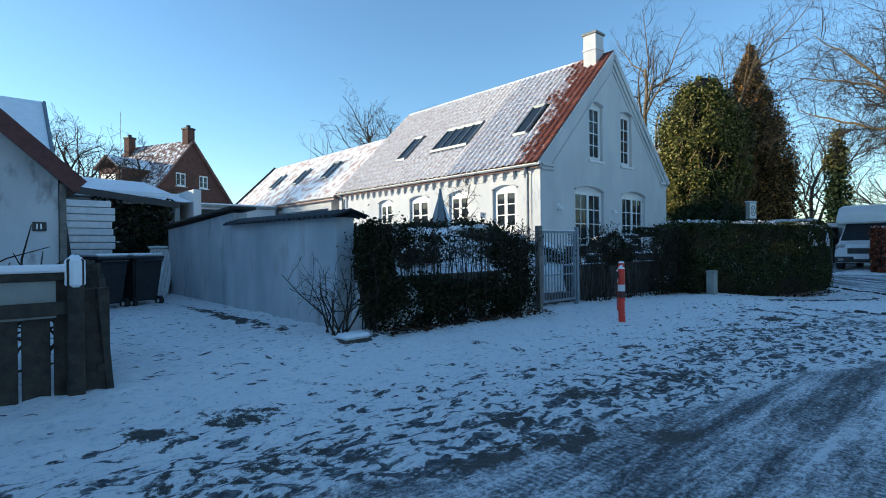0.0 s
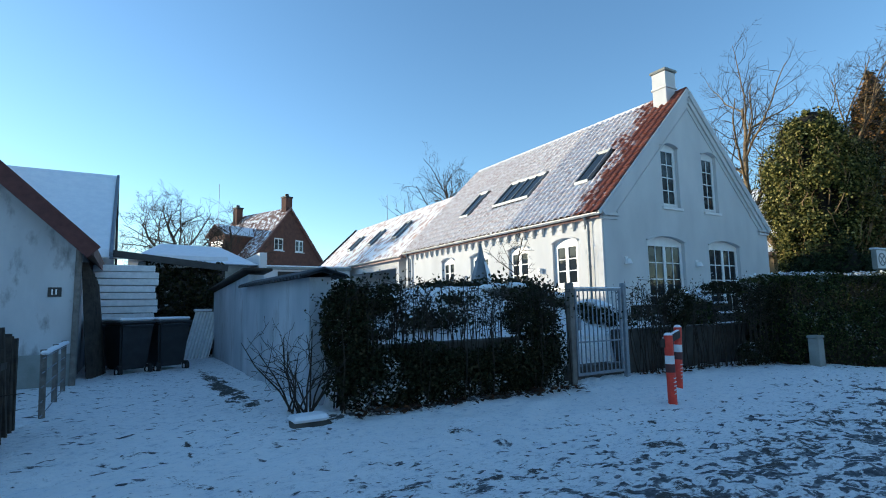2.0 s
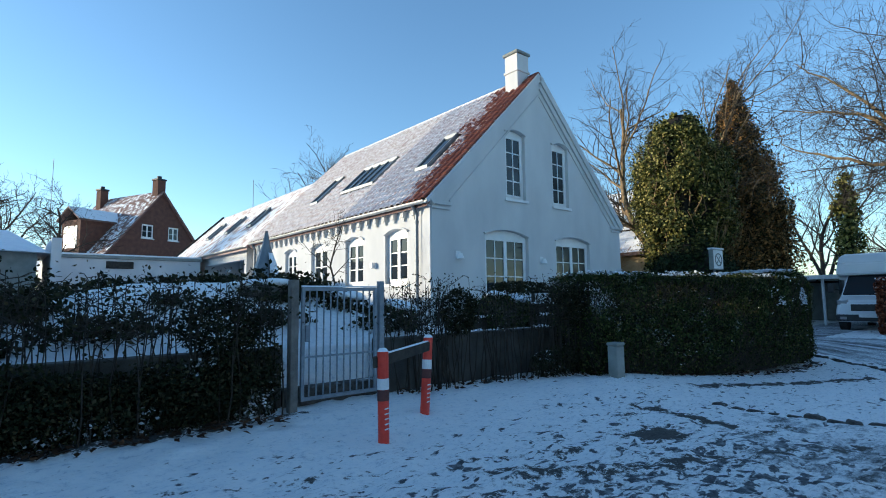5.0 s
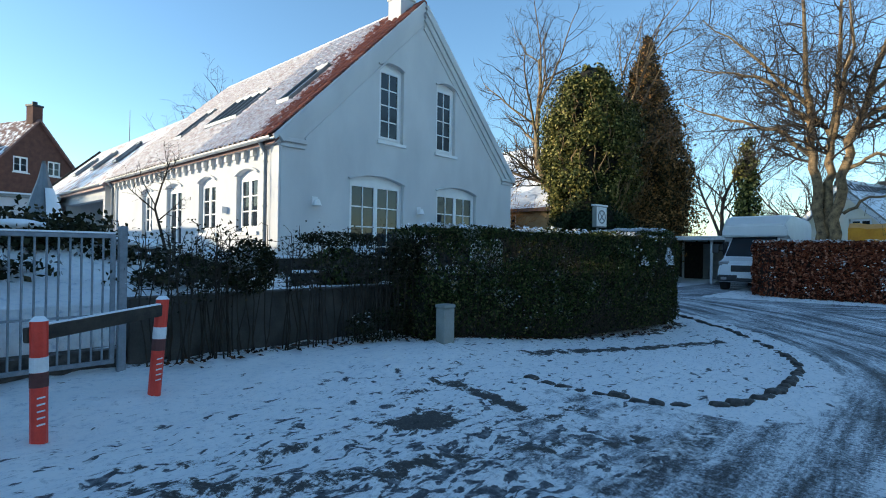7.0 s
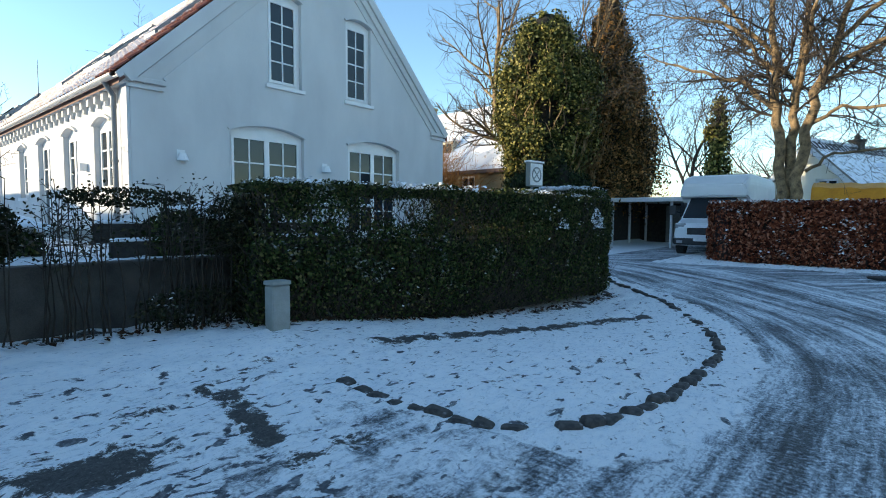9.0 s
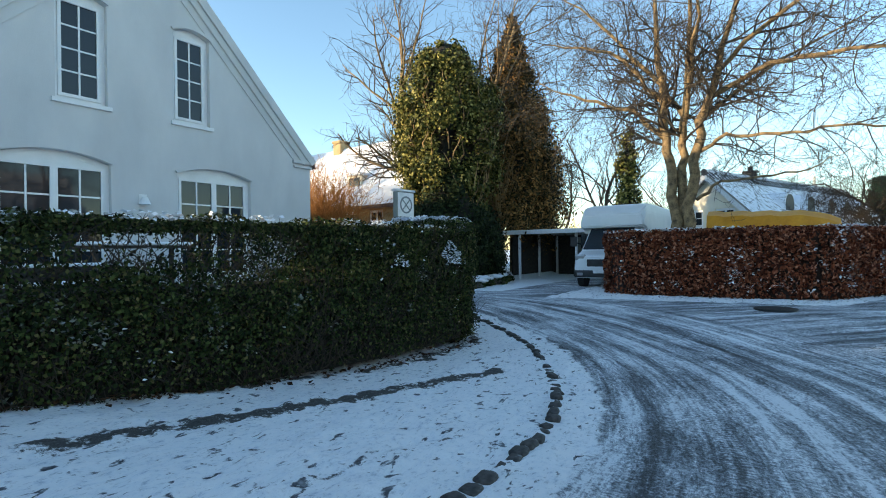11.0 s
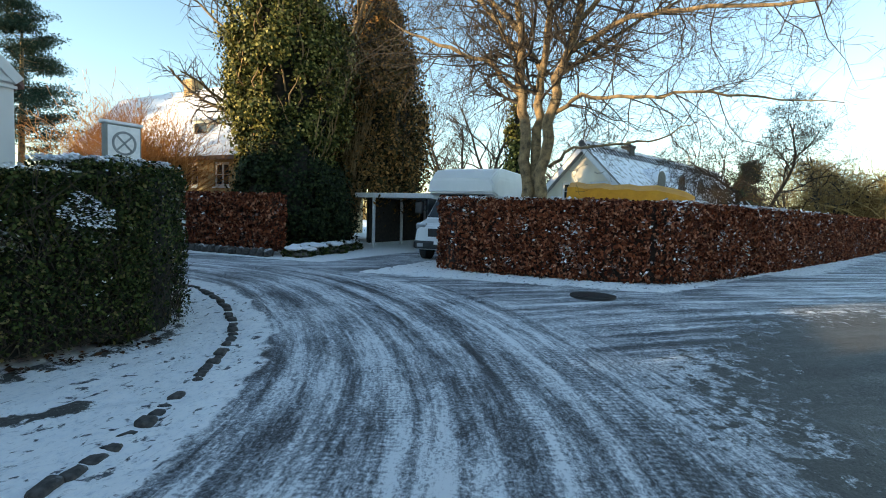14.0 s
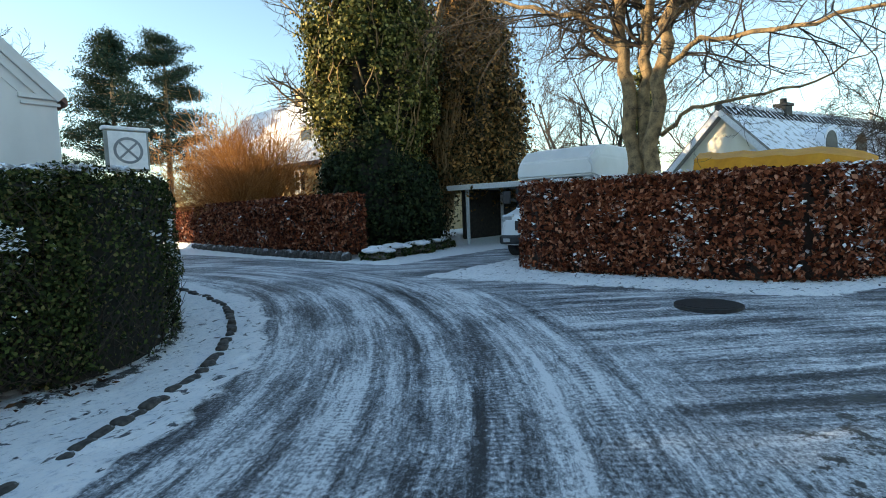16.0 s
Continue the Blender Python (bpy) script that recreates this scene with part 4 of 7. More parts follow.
def hedge_leaves(line, half, z0, z1, n, size, rng, topshare=0.22, depth=0.16, sides=(0.62, 0.38), lumps=0.07, ends=0.06, bias=0.85):
    """Points and outward normals over the skin of a clipped hedge."""
    s = rng.uniform(0, 1, n)
    p, tg = along(line, s)
    nr = np.stack([tg[:, 1], -tg[:, 0]], 1)
    kind = rng.uniform(0, 1, n)
    top = kind < topshare
    front = rng.uniform(0, 1, n) < sides[0]
    z = np.where(top, z1, z0 + (z1 - z0) * rng.uniform(0, 1, n) ** bias)
    off = np.where(top, rng.uniform(-1, 1, n) * half, np.where(front, half, -half))
    nrm = np.zeros((n, 3))
    nrm[top, 2] = 1
    sg = np.where(front, 1.0, -1.0)
    nrm[~top, 0], nrm[~top, 1] = (nr[:, 0] * sg)[~top], (nr[:, 1] * sg)[~top]
    lump = np.array([noise.noise((a * 1.6, b * 1.6, c * 1.9)) + 0.5 * noise.noise((a * 5, b * 5, c * 5)) for a, b, c in zip(p[:, 0], p[:, 1], z + off)])
    push = lump * lumps - np.abs(rng.normal(0, depth, n)) * 0.7 + 0.03
    pts = np.stack([p[:, 0] + nr[:, 0] * off, p[:, 1] + nr[:, 1] * off, z], 1) + nrm * push[:, None]
    # rounded shoulders
    over = np.clip((pts[:, 2] - (z1 - 0.2)) / 0.2, 0, 1) * (~top)
    pts[:, 0] -= nrm[:, 0] * over * 0.08
    pts[:, 1] -= nrm[:, 1] * over * 0.08
    m = int(n * ends)
    for e, sg2 in ((0.0, -1), (1.0, 1)):
        pe, te = along(line, np.full(m, e))
        ne = np.stack([te[:, 1], -te[:, 0]], 1)
        o = rng.uniform(-half, half, m)
        q = np.stack([pe[:, 0] + ne[:, 0] * o + te[:, 0] * sg2 * 0.02, pe[:, 1] + ne[:, 1] * o + te[:, 1] * sg2 * 0.02, rng.uniform(z0, z1, m)], 1)
        q[:, :2] += te * sg2 * rng.uniform(-0.12, 0.06, (m, 1))
        pts = np.concatenate([pts, q])
        nrm = np.concatenate([nrm, np.concatenate([te * sg2, np.zeros((m, 1))], 1)])
    return pts, nrm


def dusting(parent, line, half, z0, z1, n, size, seed, front=0.25, share=0.5, least=0.42):
    """Snow caught on the top and here and there on the face of a hedge."""
    rng = np.random.default_rng(seed)
    p, tg = along(line, rng.uniform(0, 1, n))
    nr = np.stack([tg[:, 1], -tg[:, 0]], 1)
    face = rng.uniform(0, 1, n) < front
    off = np.where(face, np.where(rng.uniform(0, 1, n) < share, 1, -1) * (half + 0.02), rng.uniform(-1, 1, n) * half)
    z = np.where(face, z0 + (z1 - z0) * rng.uniform(0.05, 1.0, n), z1 + rng.uniform(-0.03, 0.05, n))
    pts = np.stack([p[:, 0] + nr[:, 0] * off, p[:, 1] + nr[:, 1] * off, z], 1)
    pick = np.array([noise.noise((a * 1.1, b * 1.1, c * 1.3)) + 0.6 * noise.noise((a * 4.2, b * 4.2, c * 4.2)) for a, b, c in pts])
    pts = pts[(pick > np.where(face, least, 0.02)) | (rng.uniform(0, 1, n) < 0.012)]
    v, f = leaf_quads(pts, size, rng, np.tile([0, 0, 1.6], (len(pts), 1)), 0.6, 1.3)
    arrays("snow_dusting", v, f, M["snow"], parent, kind="stuff")


def clipped_hedge(name, label, line, half, z0, z1, n, size, leaf, core, twig, seed, category="hedge", core_top=None, gaps=None, **kw):
    rng = np.random.default_rng(seed)
    h = thing(name, label, category)
    shade_core("core", line, half - 0.14, z0, core_top or z1 - 0.10, M[core], h)
    pts, nrm = hedge_leaves(line, half, z0, z1, n, size, rng, **kw)
    if gaps:
        x0, x1, zg, much = gaps
        hole = np.array([noise.noise((a * 2.3, 0.0, c * 3.1)) + 0.5 * noise.noise((a * 6, 2.0, c * 7)) for a, b, c in pts])
        thin = (smooth01(zg - 0.15, zg + 0.25, pts[:, 2]) * (1 - smooth01(x0, x1, pts[:, 0])) * (1 - smooth01(z1 - 0.12, z1 - 0.03, pts[:, 2])))
        keep = rng.uniform(0, 1, len(pts)) > thin * much * np.clip(0.88 + hole * 1.5, 0, 1)
        pts, nrm = pts[keep], nrm[keep]
    v, f = leaf_quads(pts, size, rng, nrm, 0.8)
    arrays("foliage", v, f, M[leaf], h, kind="stuff")
    m = max(40, n // 34)
    s = rng.uniform(0, 1, m)
    p, tg = along(line, s)
    nr = np.stack([tg[:, 1], -tg[:, 0]], 1)
    sd = np.where(rng.uniform(0, 1, m) < 0.7, 1, -1) * (half - 0.07)
    paths = []
    for i in range(m):
        a = np.array([p[i, 0] + nr[i, 0] * sd[i], p[i, 1] + nr[i, 1] * sd[i], z0 + (z1 - z0 - 0.2) * rng.uniform(0, 1) ** 1.5])
        d = np.array([*(tg[i] * rng.normal(0, 0.75) + nr[i] * np.sign(sd[i]) * rng.uniform(0.0, 0.3)), 1.0])
        ln = rng.uniform(0.12, 0.42)
        b = a + d * ln * 0.5 + rng.normal(0, 0.03, 3)
        paths.append([(a, 0.006), (b, 0.005), (np.minimum(b + d * ln * 0.5 + rng.normal(0, 0.05, 3), [1e9, 1e9, z1 + 0.05]), 0.0025)])
    v, f = tubes(paths, 3)
    arrays("twigwork", v, f, M[twig], h, kind="stuff")
    return h


def thin_hedge(name, label, line, half, z0, z1, stems, leaves, size, seed, leafzone=(0.35, 1.0), clumps=()):
    """A gappy hedge one can look through: upright stems with side twigs and clouds of leaves."""
    rng = np.random.default_rng(seed)
    h = thing(name, label, "hedge")
    p, tg = along(line, np.sort(rng.uniform(0, 1, stems)))
    nr = np.stack([tg[:, 1], -tg[:, 0]], 1)
    paths, tips = [], []
    for i in range(stems):
        b = np.array([*(p[i] + nr[i] * rng.uniform(-half, half)), z0])
        tall = (z1 - z0) * rng.uniform(0.75, 1.03)
        pth, q = [], b.copy()
        for k in range(5):
            pth.append((q.copy(), 0.010 * (1 - k * 0.17)))
            q = q + np.array([rng.normal(0, 0.035), rng.normal(0, 0.035), tall / 4])
        paths.append(pth)
        for k in range(7):
            u = rng.uniform(*leafzone)
            j = min(int(u * 4), 3)
            st = pth[j][0] + (pth[j + 1][0] - pth[j][0]) * (u * 4 - j)
            d = rng.normal(0, 1, 3) * np.array([1, 0.7, 0.5]) + np.array([0, 0, 0.5])
            d /= np.linalg.norm(d)
            e = st + d * rng.uniform(0.12, 0.3)
            e[2] = min(e[2], z1 + 0.04)
            paths.append([(st, 0.005), ((st + e) / 2 + rng.normal(0, 0.015, 3), 0.004), (e, 0.002)])
            tips.append(e)
    v, f = tubes(paths, 4)
    arrays("stemwork", v, f, M["darktwig"], h, kind="stuff")
    tips = np.array(tips)
    k = rng.integers(0, len(tips), leaves)
    pts = tips[k] + rng.normal(0, 0.06, (leaves, 3))
    for (cx, cy, cz, rx, ry, rz, m) in clumps:
        g = rng.normal(size=(m, 3))
        g /= np.linalg.norm(g, axis=1, keepdims=True)
        g *= rng.uniform(0.3, 1.0, (m, 1)) ** 0.5
        pts = np.concatenate([pts, g * [rx, ry, rz] + [cx, cy, cz]])
    pts = pts[pts[:, 2] > z0 - 0.05]
    v, f = leaf_quads(pts, size, rng)
    arrays("foliage", v, f, M["thinleaf"], h, kind="stuff")
    return h


# ---- the hedges ----
thin_hedge("thin_hedge", "gappy dark green hedge with bare stems on a low wall", [(4.25, 4.95), (6.0, 4.9), (7.6, 4.85)], 0.17, 0.05, 1.55, 135, 2300, 0.026, 11, (0.72, 1.0),
           [(4.40, 4.92, 1.05, 0.30, 0.18, 0.55, 6500), (4.75, 4.92, 1.35, 0.3, 0.16, 0.18, 1200), (6.95, 4.9, 1.08, 0.42, 0.18, 0.32, 2900), (4.7, 4.85, 0.5, 0.6, 0.18, 0.38, 3800), (6.9, 4.84, 0.45, 0.6, 0.15, 0.35, 2600), (5.7, 4.84, 0.40, 1.1, 0.14, 0.36, 5200), (6.5, 4.80, 0.45, 0.9, 0.14, 0.36, 4200), (5.2, 4.80, 0.5, 0.7, 0.15, 0.4, 4200), (7.2, 4.82, 0.6, 0.4, 0.14, 0.6, 3000)])
thin_hedge("thin_hedge", "gappy hedge with few leaves above a concrete wall", [(9.0, 4.95), (11.2, 4.75), (12.9, 4.4)], 0.16, 0.05, 1.60, 120, 2400, 0.026, 12, (0.6, 1.0),
           [(10.15, 4.85, 1.15, 0.34, 0.18, 0.34, 3600), (12.25, 4.5, 1.2, 0.35, 0.2, 0.35, 2600), (11.3, 4.7, 1.5, 0.7, 0.12, 0.10, 1300), (11.9, 4.5, 0.35, 0.7, 0.2, 0.25, 1500)])
eh = clipped_hedge("evergreen_hedge", "dense dark green clipped hedge dusted with snow", [(12.45, 4.62), (13.3, 4.42), (15.0, 4.05), (17.6, 3.52), (19.0, 3.62)], 0.60, -0.08, 1.68, 100000, 0.029, "hedgeleaf", "shadecore", "hedgetwig", 21, core_top=1.0, gaps=(15.0, 17.2, 1.0, 0.97), lumps=0.11, bias=0.6)
ec = clipped_hedge("evergreen_hedge", "dense dark hedge corner with snow on top", [(18.6, 3.62), (19.4, 3.87), (19.88, 4.5), (20.12, 5.6), (20.6, 8.0), (20.8, 13.0)], 0.64, -0.16, 1.84, 76000, 0.029, "hedgeleaf", "shadecore", "hedgetwig", 22, topshare=0.3, lumps=0.12, bias=0.65)
bh = clipped_hedge("beech_hedge", "clipped beech hedge with withered copper leaves and snow", [(29.4, 2.78), (28.0, 2.78), (27.62, 2.7), (27.52, 2.3), (27.5, 0.0), (27.5, -1.2), (27.9, -2.1), (30.8, -3.6), (38.7, -7.15), (48.0, -11.0)][::-1], 0.62, -0.05, 1.79, 90000, 0.062, "beechleaf", "beechshadecore", "darktwig", 23, sides=(0.2, 0.8), depth=0.12)
clipped_hedge("beech_hedge", "clipped withered beech hedge above a row of stones", [(27.55, 8.9), (27.75, 12.5), (28.6, 17.5), (29.6, 24.0)], 0.5, 0.15, 1.88, 24000, 0.08, "beechleaf", "beechshadecore", "darktwig", 24, sides=(0.2, 0.8))

dusting(eh, [(12.6, 4.6), (15.0, 4.05), (17.6, 3.52), (19.0, 3.62)], 0.6, 0.1, 1.72, 3600, 0.04, 91, 0.10, 0.9)
dusting(ec, [(18.6, 3.62), (19.4, 3.87), (19.88, 4.5), (20.12, 5.6), (20.6, 8.0)], 0.62, 0.6, 1.88, 20000, 0.045, 92, 0.14, 0.95, 0.36)
dusting(eh, [(16.9, 3.66), (17.6, 3.52), (18.6, 3.58)], 0.60, 1.1, 1.72, 3000, 0.028, 95, 0.6, 0.97, 0.45)
dusting(bh, [(29.4, 2.78), (28.0, 2.78), (27.62, 2.7), (27.52, 2.3), (27.5, 0.0), (27.5, -1.2), (27.9, -2.1), (30.8, -3.6), (38.7, -7.15)], 0.62, 0.1, 1.82, 11000, 0.06, 93, 0.45, 0.5)
clipped_hedge("beech_hedge", "long withered beech hedge running on down the street", [(47.5, -10.85), (56.0, -14.4), (80.0, -24.0)], 0.62, 0.0, 1.79, 9000, 0.13, "beechleaf", "beechshadecore", "darktwig", 25)

# ---- walls by the lane ----
lane_wall = thing("garden_wall", "grey-blue rendered lane wall with a corrugated capping", "wall")
part("wall", prism(bmesh.new(), [(5.35, 0.0), (9.0, 0.0), (9.0, 1.66), (5.35, 1.62)], lambda u, v, w: (4.12 + w, u, v), 0.26), M["greywall"], lane_wall)
part("wall", prism(bmesh.new(), [(9.002, 0.0), (13.2, 0.0), (13.2, 1.70), (9.002, 1.88)], lambda u, v, w: (4.14 + w, u, v), 0.26), M["greywall"], lane_wall)
q = bmesh.new()
n = 52
ringa = []
for i in range(n * 4 + 1):
    y = 5.18 + (9.05 - 5.18) * i / (n * 4)
    h = 0.022 * math.sin(i * math.pi / 4)
    z = 1.665 + (y - 5.35) * 0.011 + h
    ringa.append([q.verts.new((x, y, z + dz - abs(x - 4.25) * 0.12)) for x, dz in ((3.98, 0), (4.25, 0.05), (4.52, 0), (4.52, -0.012), (4.25, 0.038), (3.98, -0.012))])
for a, b in zip(ringa, ringa[1:]):
    for k in range(6):
        q.faces.new((a[k], a[(k + 1) % 6], b[(k + 1) % 6], b[k]))
part("capping", q, M["black"], lane_wall, "dark corrugated capping")
q = bmesh.new()
beam(q, (4.27, 8.85, 1.965), (4.27, 13.25, 1.775), 0.5, 0.05, 0.01)
part("capping", q, M["darkwood"], lane_wall)
low = thing("low_wall", "low dark concrete retaining wall under the hedge", "wall")
part("wall", B(4.39, 7.66, 5.02, 5.24, 0.0, 0.82, 0.015), M["concrete"], low)
part("wall", B(8.95, 12.6, 5.02, 5.24, 0.0, 0.84, 0.015), M["concrete"], low)
part("wall", B(12.602, 20.15, 5.02, 5.24, 0.0, 0.82, 0.015), M["concrete"], low)

# ---- garden gate ----
gate = thing("garden_gate", "grey galvanised steel bar gate between posts", "gate", at=(0, 0, 0))
for x in (8.84,):
    part("post", B(x - 0.035, x + 0.035, 4.82, 4.89, 0.0, 1.56, 0.006), M["steel"], gate)
part("post", B(7.66, 7.75, 4.80, 4.90, 0.0, 1.56, 0.008), M["greywood"], gate, "weathered wooden post")
q = bmesh.new()
for z in (0.26, 1.46):
    box(q, 7.80, 8.78, 4.838, 4.873, z - 0.02, z + 0.02, 0.004)
for x in (7.82, 8.76):
    box(q, x - 0.02, x + 0.02, 4.836, 4.875, 0.24, 1.48, 0.004)
box(q, 7.84, 8.74, 4.845, 4.866, 0.70, 0.72)
gf = part("gate_frame", q, M["steel"], gate)
for i in range(10):
    x = 7.90 + i * 0.0865
    part("bar", rod(bmesh.new(), (x, 4.855, 0.26), (x, 4.855, 1.46), 0.0095, seg=8), M["steel"], gate)
part("lock_box", B(7.845, 7.90, 4.83, 4.88, 0.88, 1.06, 0.006), M["steel"], gate)
part("snow_cap", B(7.80, 8.78, 4.842, 4.869, 1.483, 1.50, 0.004), M["snow"], gate)
steps = thing("garden_steps", "snowy stone steps up to the garden", "steps")
for i in range(3):
    part("step", B(7.68, 8.93, 5.02 + i * 0.30, 5.40 + i * 0.30, 0.0, 0.36 + i * 0.17, 0.015), M["stone"], steps)

# ---- barrier ----
barrier = thing("barrier", "barrier of red and white banded posts with wooden rail", "barrier")
for (x, y), lean in (((7.98, 3.50), -0.01), ((8.86, 4.02), 0.06)):
    z0 = float(ground_height(np.array(x), np.array(y))) - 0.05
    pz = 0.86 + z0
    q = rod(bmesh.new(), (x, y, z0), (x + lean, y, pz), 0.052, seg=14)
    po = part("post", q, M["red"], barrier, "red post", smooth=False)
    for a, b, mt in ((0.52, 0.62, "whiteband"), (0.42, 0.518, "redwood")):
        qa, qb = (x + lean * a / 0.86, y, z0 + a), (x + lean * b / 0.86, y, z0 + b)
        part("band", rod(bmesh.new(), qa, qb, 0.0545, seg=14), M[mt], po)
    for k in range(5):
        zz = z0 + 0.17 + k * 0.045
        part("reflector", rod(bmesh.new(), (x + lean * zz - 0.02, y - 0.051, zz), (x + lean * zz + 0.025, y - 0.051, zz + 0.006), 0.006, seg=5), M["whiteband"], po)
    part("snow_cap", rod(bmesh.new(), (x + lean, y, pz), (x + lean, y, pz + 0.03), 0.055, 0.03, 12), M["snow"], po)
q = beam(bmesh.new(), (7.90, 3.53, 0.76), (8.97, 4.03, 0.82), 0.05, 0.10, 0.006)
ra = part("rail", q, M["darkwood"], barrier, "grey weathered plank")
part("snow_strip", beam(bmesh.new(), (7.98, 3.57, 0.816), (8.9, 4.0, 0.87), 0.035, 0.014), M["snow"], ra)

# ---- marker post ----
marker = thing("marker_post", "grey square utility post in the snow", "post")
part("body", B(12.28, 12.49, 3.74, 3.90, -0.05, 0.60, 0.012), M["lightconcrete"], marker)
part("cap", B(12.27, 12.50, 3.73, 3.91, 0.602, 0.65, 0.012), M["lightconcrete"], marker)

# ---- stone kerb ----
kerb = thing("kerb", "curved kerb of rough granite setts", "kerb", kind="structure")
kl = KERB[:-2]
klen = sum(math.hypot(b[0] - a[0], b[1] - a[1]) for a, b in zip(kl, kl[1:]))
sett = []
for v in range(6):
    q = bmesh.new()
    bmesh.ops.create_cube(q, size=1, matrix=Matrix.Diagonal((0.150 + 0.010 * v, 0.130 - 0.005 * v, 0.16, 1)))
    for w in q.verts:
        w.co += Vector((random.uniform(-1, 1), random.uniform(-1, 1), random.uniform(-0.5, 0.5))) * 0.016
    bmesh.ops.bevel(q, geom=q.edges[:], offset=0.04, segments=3, profile=0.6, affect="EDGES")
    for w in q.verts:
        w.co += Vector((random.uniform(-1, 1), random.uniform(-1, 1), random.uniform(-1, 1))) * 0.003
    for fc in q.faces:
        fc.smooth = True
    me = bpy.data.meshes.new("sett")
    q.to_mesh(me)
    q.free()
    me.materials.append(M["stone"])
    sett.append(me)
d = 0.0
while d < klen:
    p, tg = along(kl, np.array([d / klen]))
    o = new("sett", sett[random.randrange(6)])
    o.parent = kerb
    o.location = (p[0, 0] + random.uniform(-0.014, 0.014), p[0, 1] + random.uniform(-0.014, 0.014), float(ground_height(p[0, 0], p[0, 1])) - 0.05 + random.uniform(-0.03, 0.014))
    o.rotation_euler = (random.uniform(-0.1, 0.1), random.uniform(-0.1, 0.1), math.atan2(tg[0, 1], tg[0, 0]) + random.uniform(-0.1, 0.1))
    d += random.uniform(0.172, 0.205)

# ---- manhole cover ----
man = thing("manhole_cover", "dark round cast iron manhole cover in the road", "manhole")
part("frame", rod(bmesh.new(), (24.5, -1.15, -0.03), (24.5, -1.15, 0.030), 0.40, seg=36), M["iron"], man)
part("lid", rod(bmesh.new(), (24.5, -1.15, -0.02), (24.5, -1.15, 0.036), 0.33, seg=32), M["iron"], man)

# ---- trees along the side road ----
syc = thing("sycamore", "large bare tree with golden-brown stems and wide limbs", "tree")
rng = np.random.default_rng(5)
sub = {}
SX = 30.5
for way in ([(0, 1.80, -0.1, .30), (0, 1.72, 2.2, .24), (0.05, 1.86, 4.0, .22), (0.1, 2.1, 5.4, .19), (0.2, 2.25, 8.5, .12), (0.1, 2.5, 13.0, .03)],
            [(0.15, 1.55, -0.1, .26), (0.15, 1.58, 2.2, .24), (0.2, 1.52, 4.0, .2), (0.2, 1.55, 5.5, .17), (0.5, 1.35, 8.0, .11), (0.6, 1.1, 13.0, .03)],
            [(0, 1.30, -0.1, .30), (0, 1.36, 2.2, .25), (-0.05, 1.12, 4.2, .22), (-0.1, 0.8, 5.8, .18), (-0.2, 0.0, 8.4, .11), (-0.3, -0.9, 12.3, .03)],
            [(0.1, 2.0, 5.0, .13), (-0.2, 3.1, 6.2, .10), (-0.4, 4.6, 6.6, .07), (-0.5, 6.4, 7.6, .02)],
            [(0.1, 2.1, 6.3, .12), (-0.3, 3.0, 7.6, .09), (-0.5, 4.5, 8.6, .06), (-0.6, 6.2, 9.0, .02)],
            [(0, 1.1, 4.4, .10), (-0.3, 0.2, 4.9, .08), (-0.5, -1.2, 4.6, .065), (-0.7, -2.6, 4.7, .05), (-0.8, -4.2, 4.4, .035), (-0.8, -5.8, 4.2, .012)],
            [(0, 1.1, 2.9, .08), (-0.2, 0.4, 3.4, .06), (-0.4, -0.8, 3.5, .045), (-0.5, -2.0, 3.55, .03), (-0.6, -2.9, 4.0, .012)],
            [(-0.1, 0.6, 6.2, .12), (-0.4, -1.0, 6.9, .10), (-0.6, -2.8, 6.8, .075), (-0.9, -5.0, 6.5, .055), (-1.0, -7.4, 6.9, .02)],
            [(0.1, 2.2, 7.0, .10), (-0.6, 3.8, 9.0, .07), (-0.9, 5.6, 10.8, .02)],
            [(-0.1, 0.5, 6.9, .11), (-0.6, -1.4, 8.4, .09), (-1.0, -4.0, 9.4, .06), (-1.2, -7.0, 9.6, .02)],
            [(0.2, 1.5, 5.8, .11), (1.6, 2.6, 7.8, .08), (2.6, 4.6, 9.4, .02)],
            [(0.1, 1.4, 5.6, .11), (-1.4, 0.9, 7.6, .08), (-2.4, 0.6, 10.4, .02)],
            [(0.1, 0.9, 5.6, .10), (1.4, -1.2, 7.4, .07), (2.2, -3.8, 8.8, .02)]):
    W = np.array(way)
    t = np.linspace(0, len(W) - 1, (len(W) - 1) * 4 + 1)
    C = np.stack([np.interp(t, np.arange(len(W)), W[:, c]) for c in range(4)], 1)
    C[1:-1] = (C[:-2] + 2 * C[1:-1] + C[2:]) / 4
    C[2:, :3] += rng.normal(0, 0.05, (len(C) - 2, 3))
    path = [(np.array([SX + a, b, c]), r * 0.74) for a, b, c, r in C]
    sub.setdefault(0, []).append(path)
    for p, q_ in zip(path, path[1:]):
        if p[0][2] < 4.6:
            continue
        for _ in range(2):
            tv = q_[0] - p[0]
            tv = tv / np.linalg.norm(tv)
            o = rng.normal(size=3)
            o -= (o @ tv) * tv
            o /= np.linalg.norm(o)
            dv = tv * 0.55 + o * rng.uniform(0.6, 1.0) + np.array([0, 0, -0.05])
            grow(rng, p[0] + (q_[0] - p[0]) * rng.uniform(0, 1), dv / np.linalg.norm(dv), rng.uniform(1.6, 3.6), max(p[1] * 0.42, 0.018), 1, sub, 0.42, (0, 8, 5), 0.25, 1.0, 0.58, 0.007, 0.2)
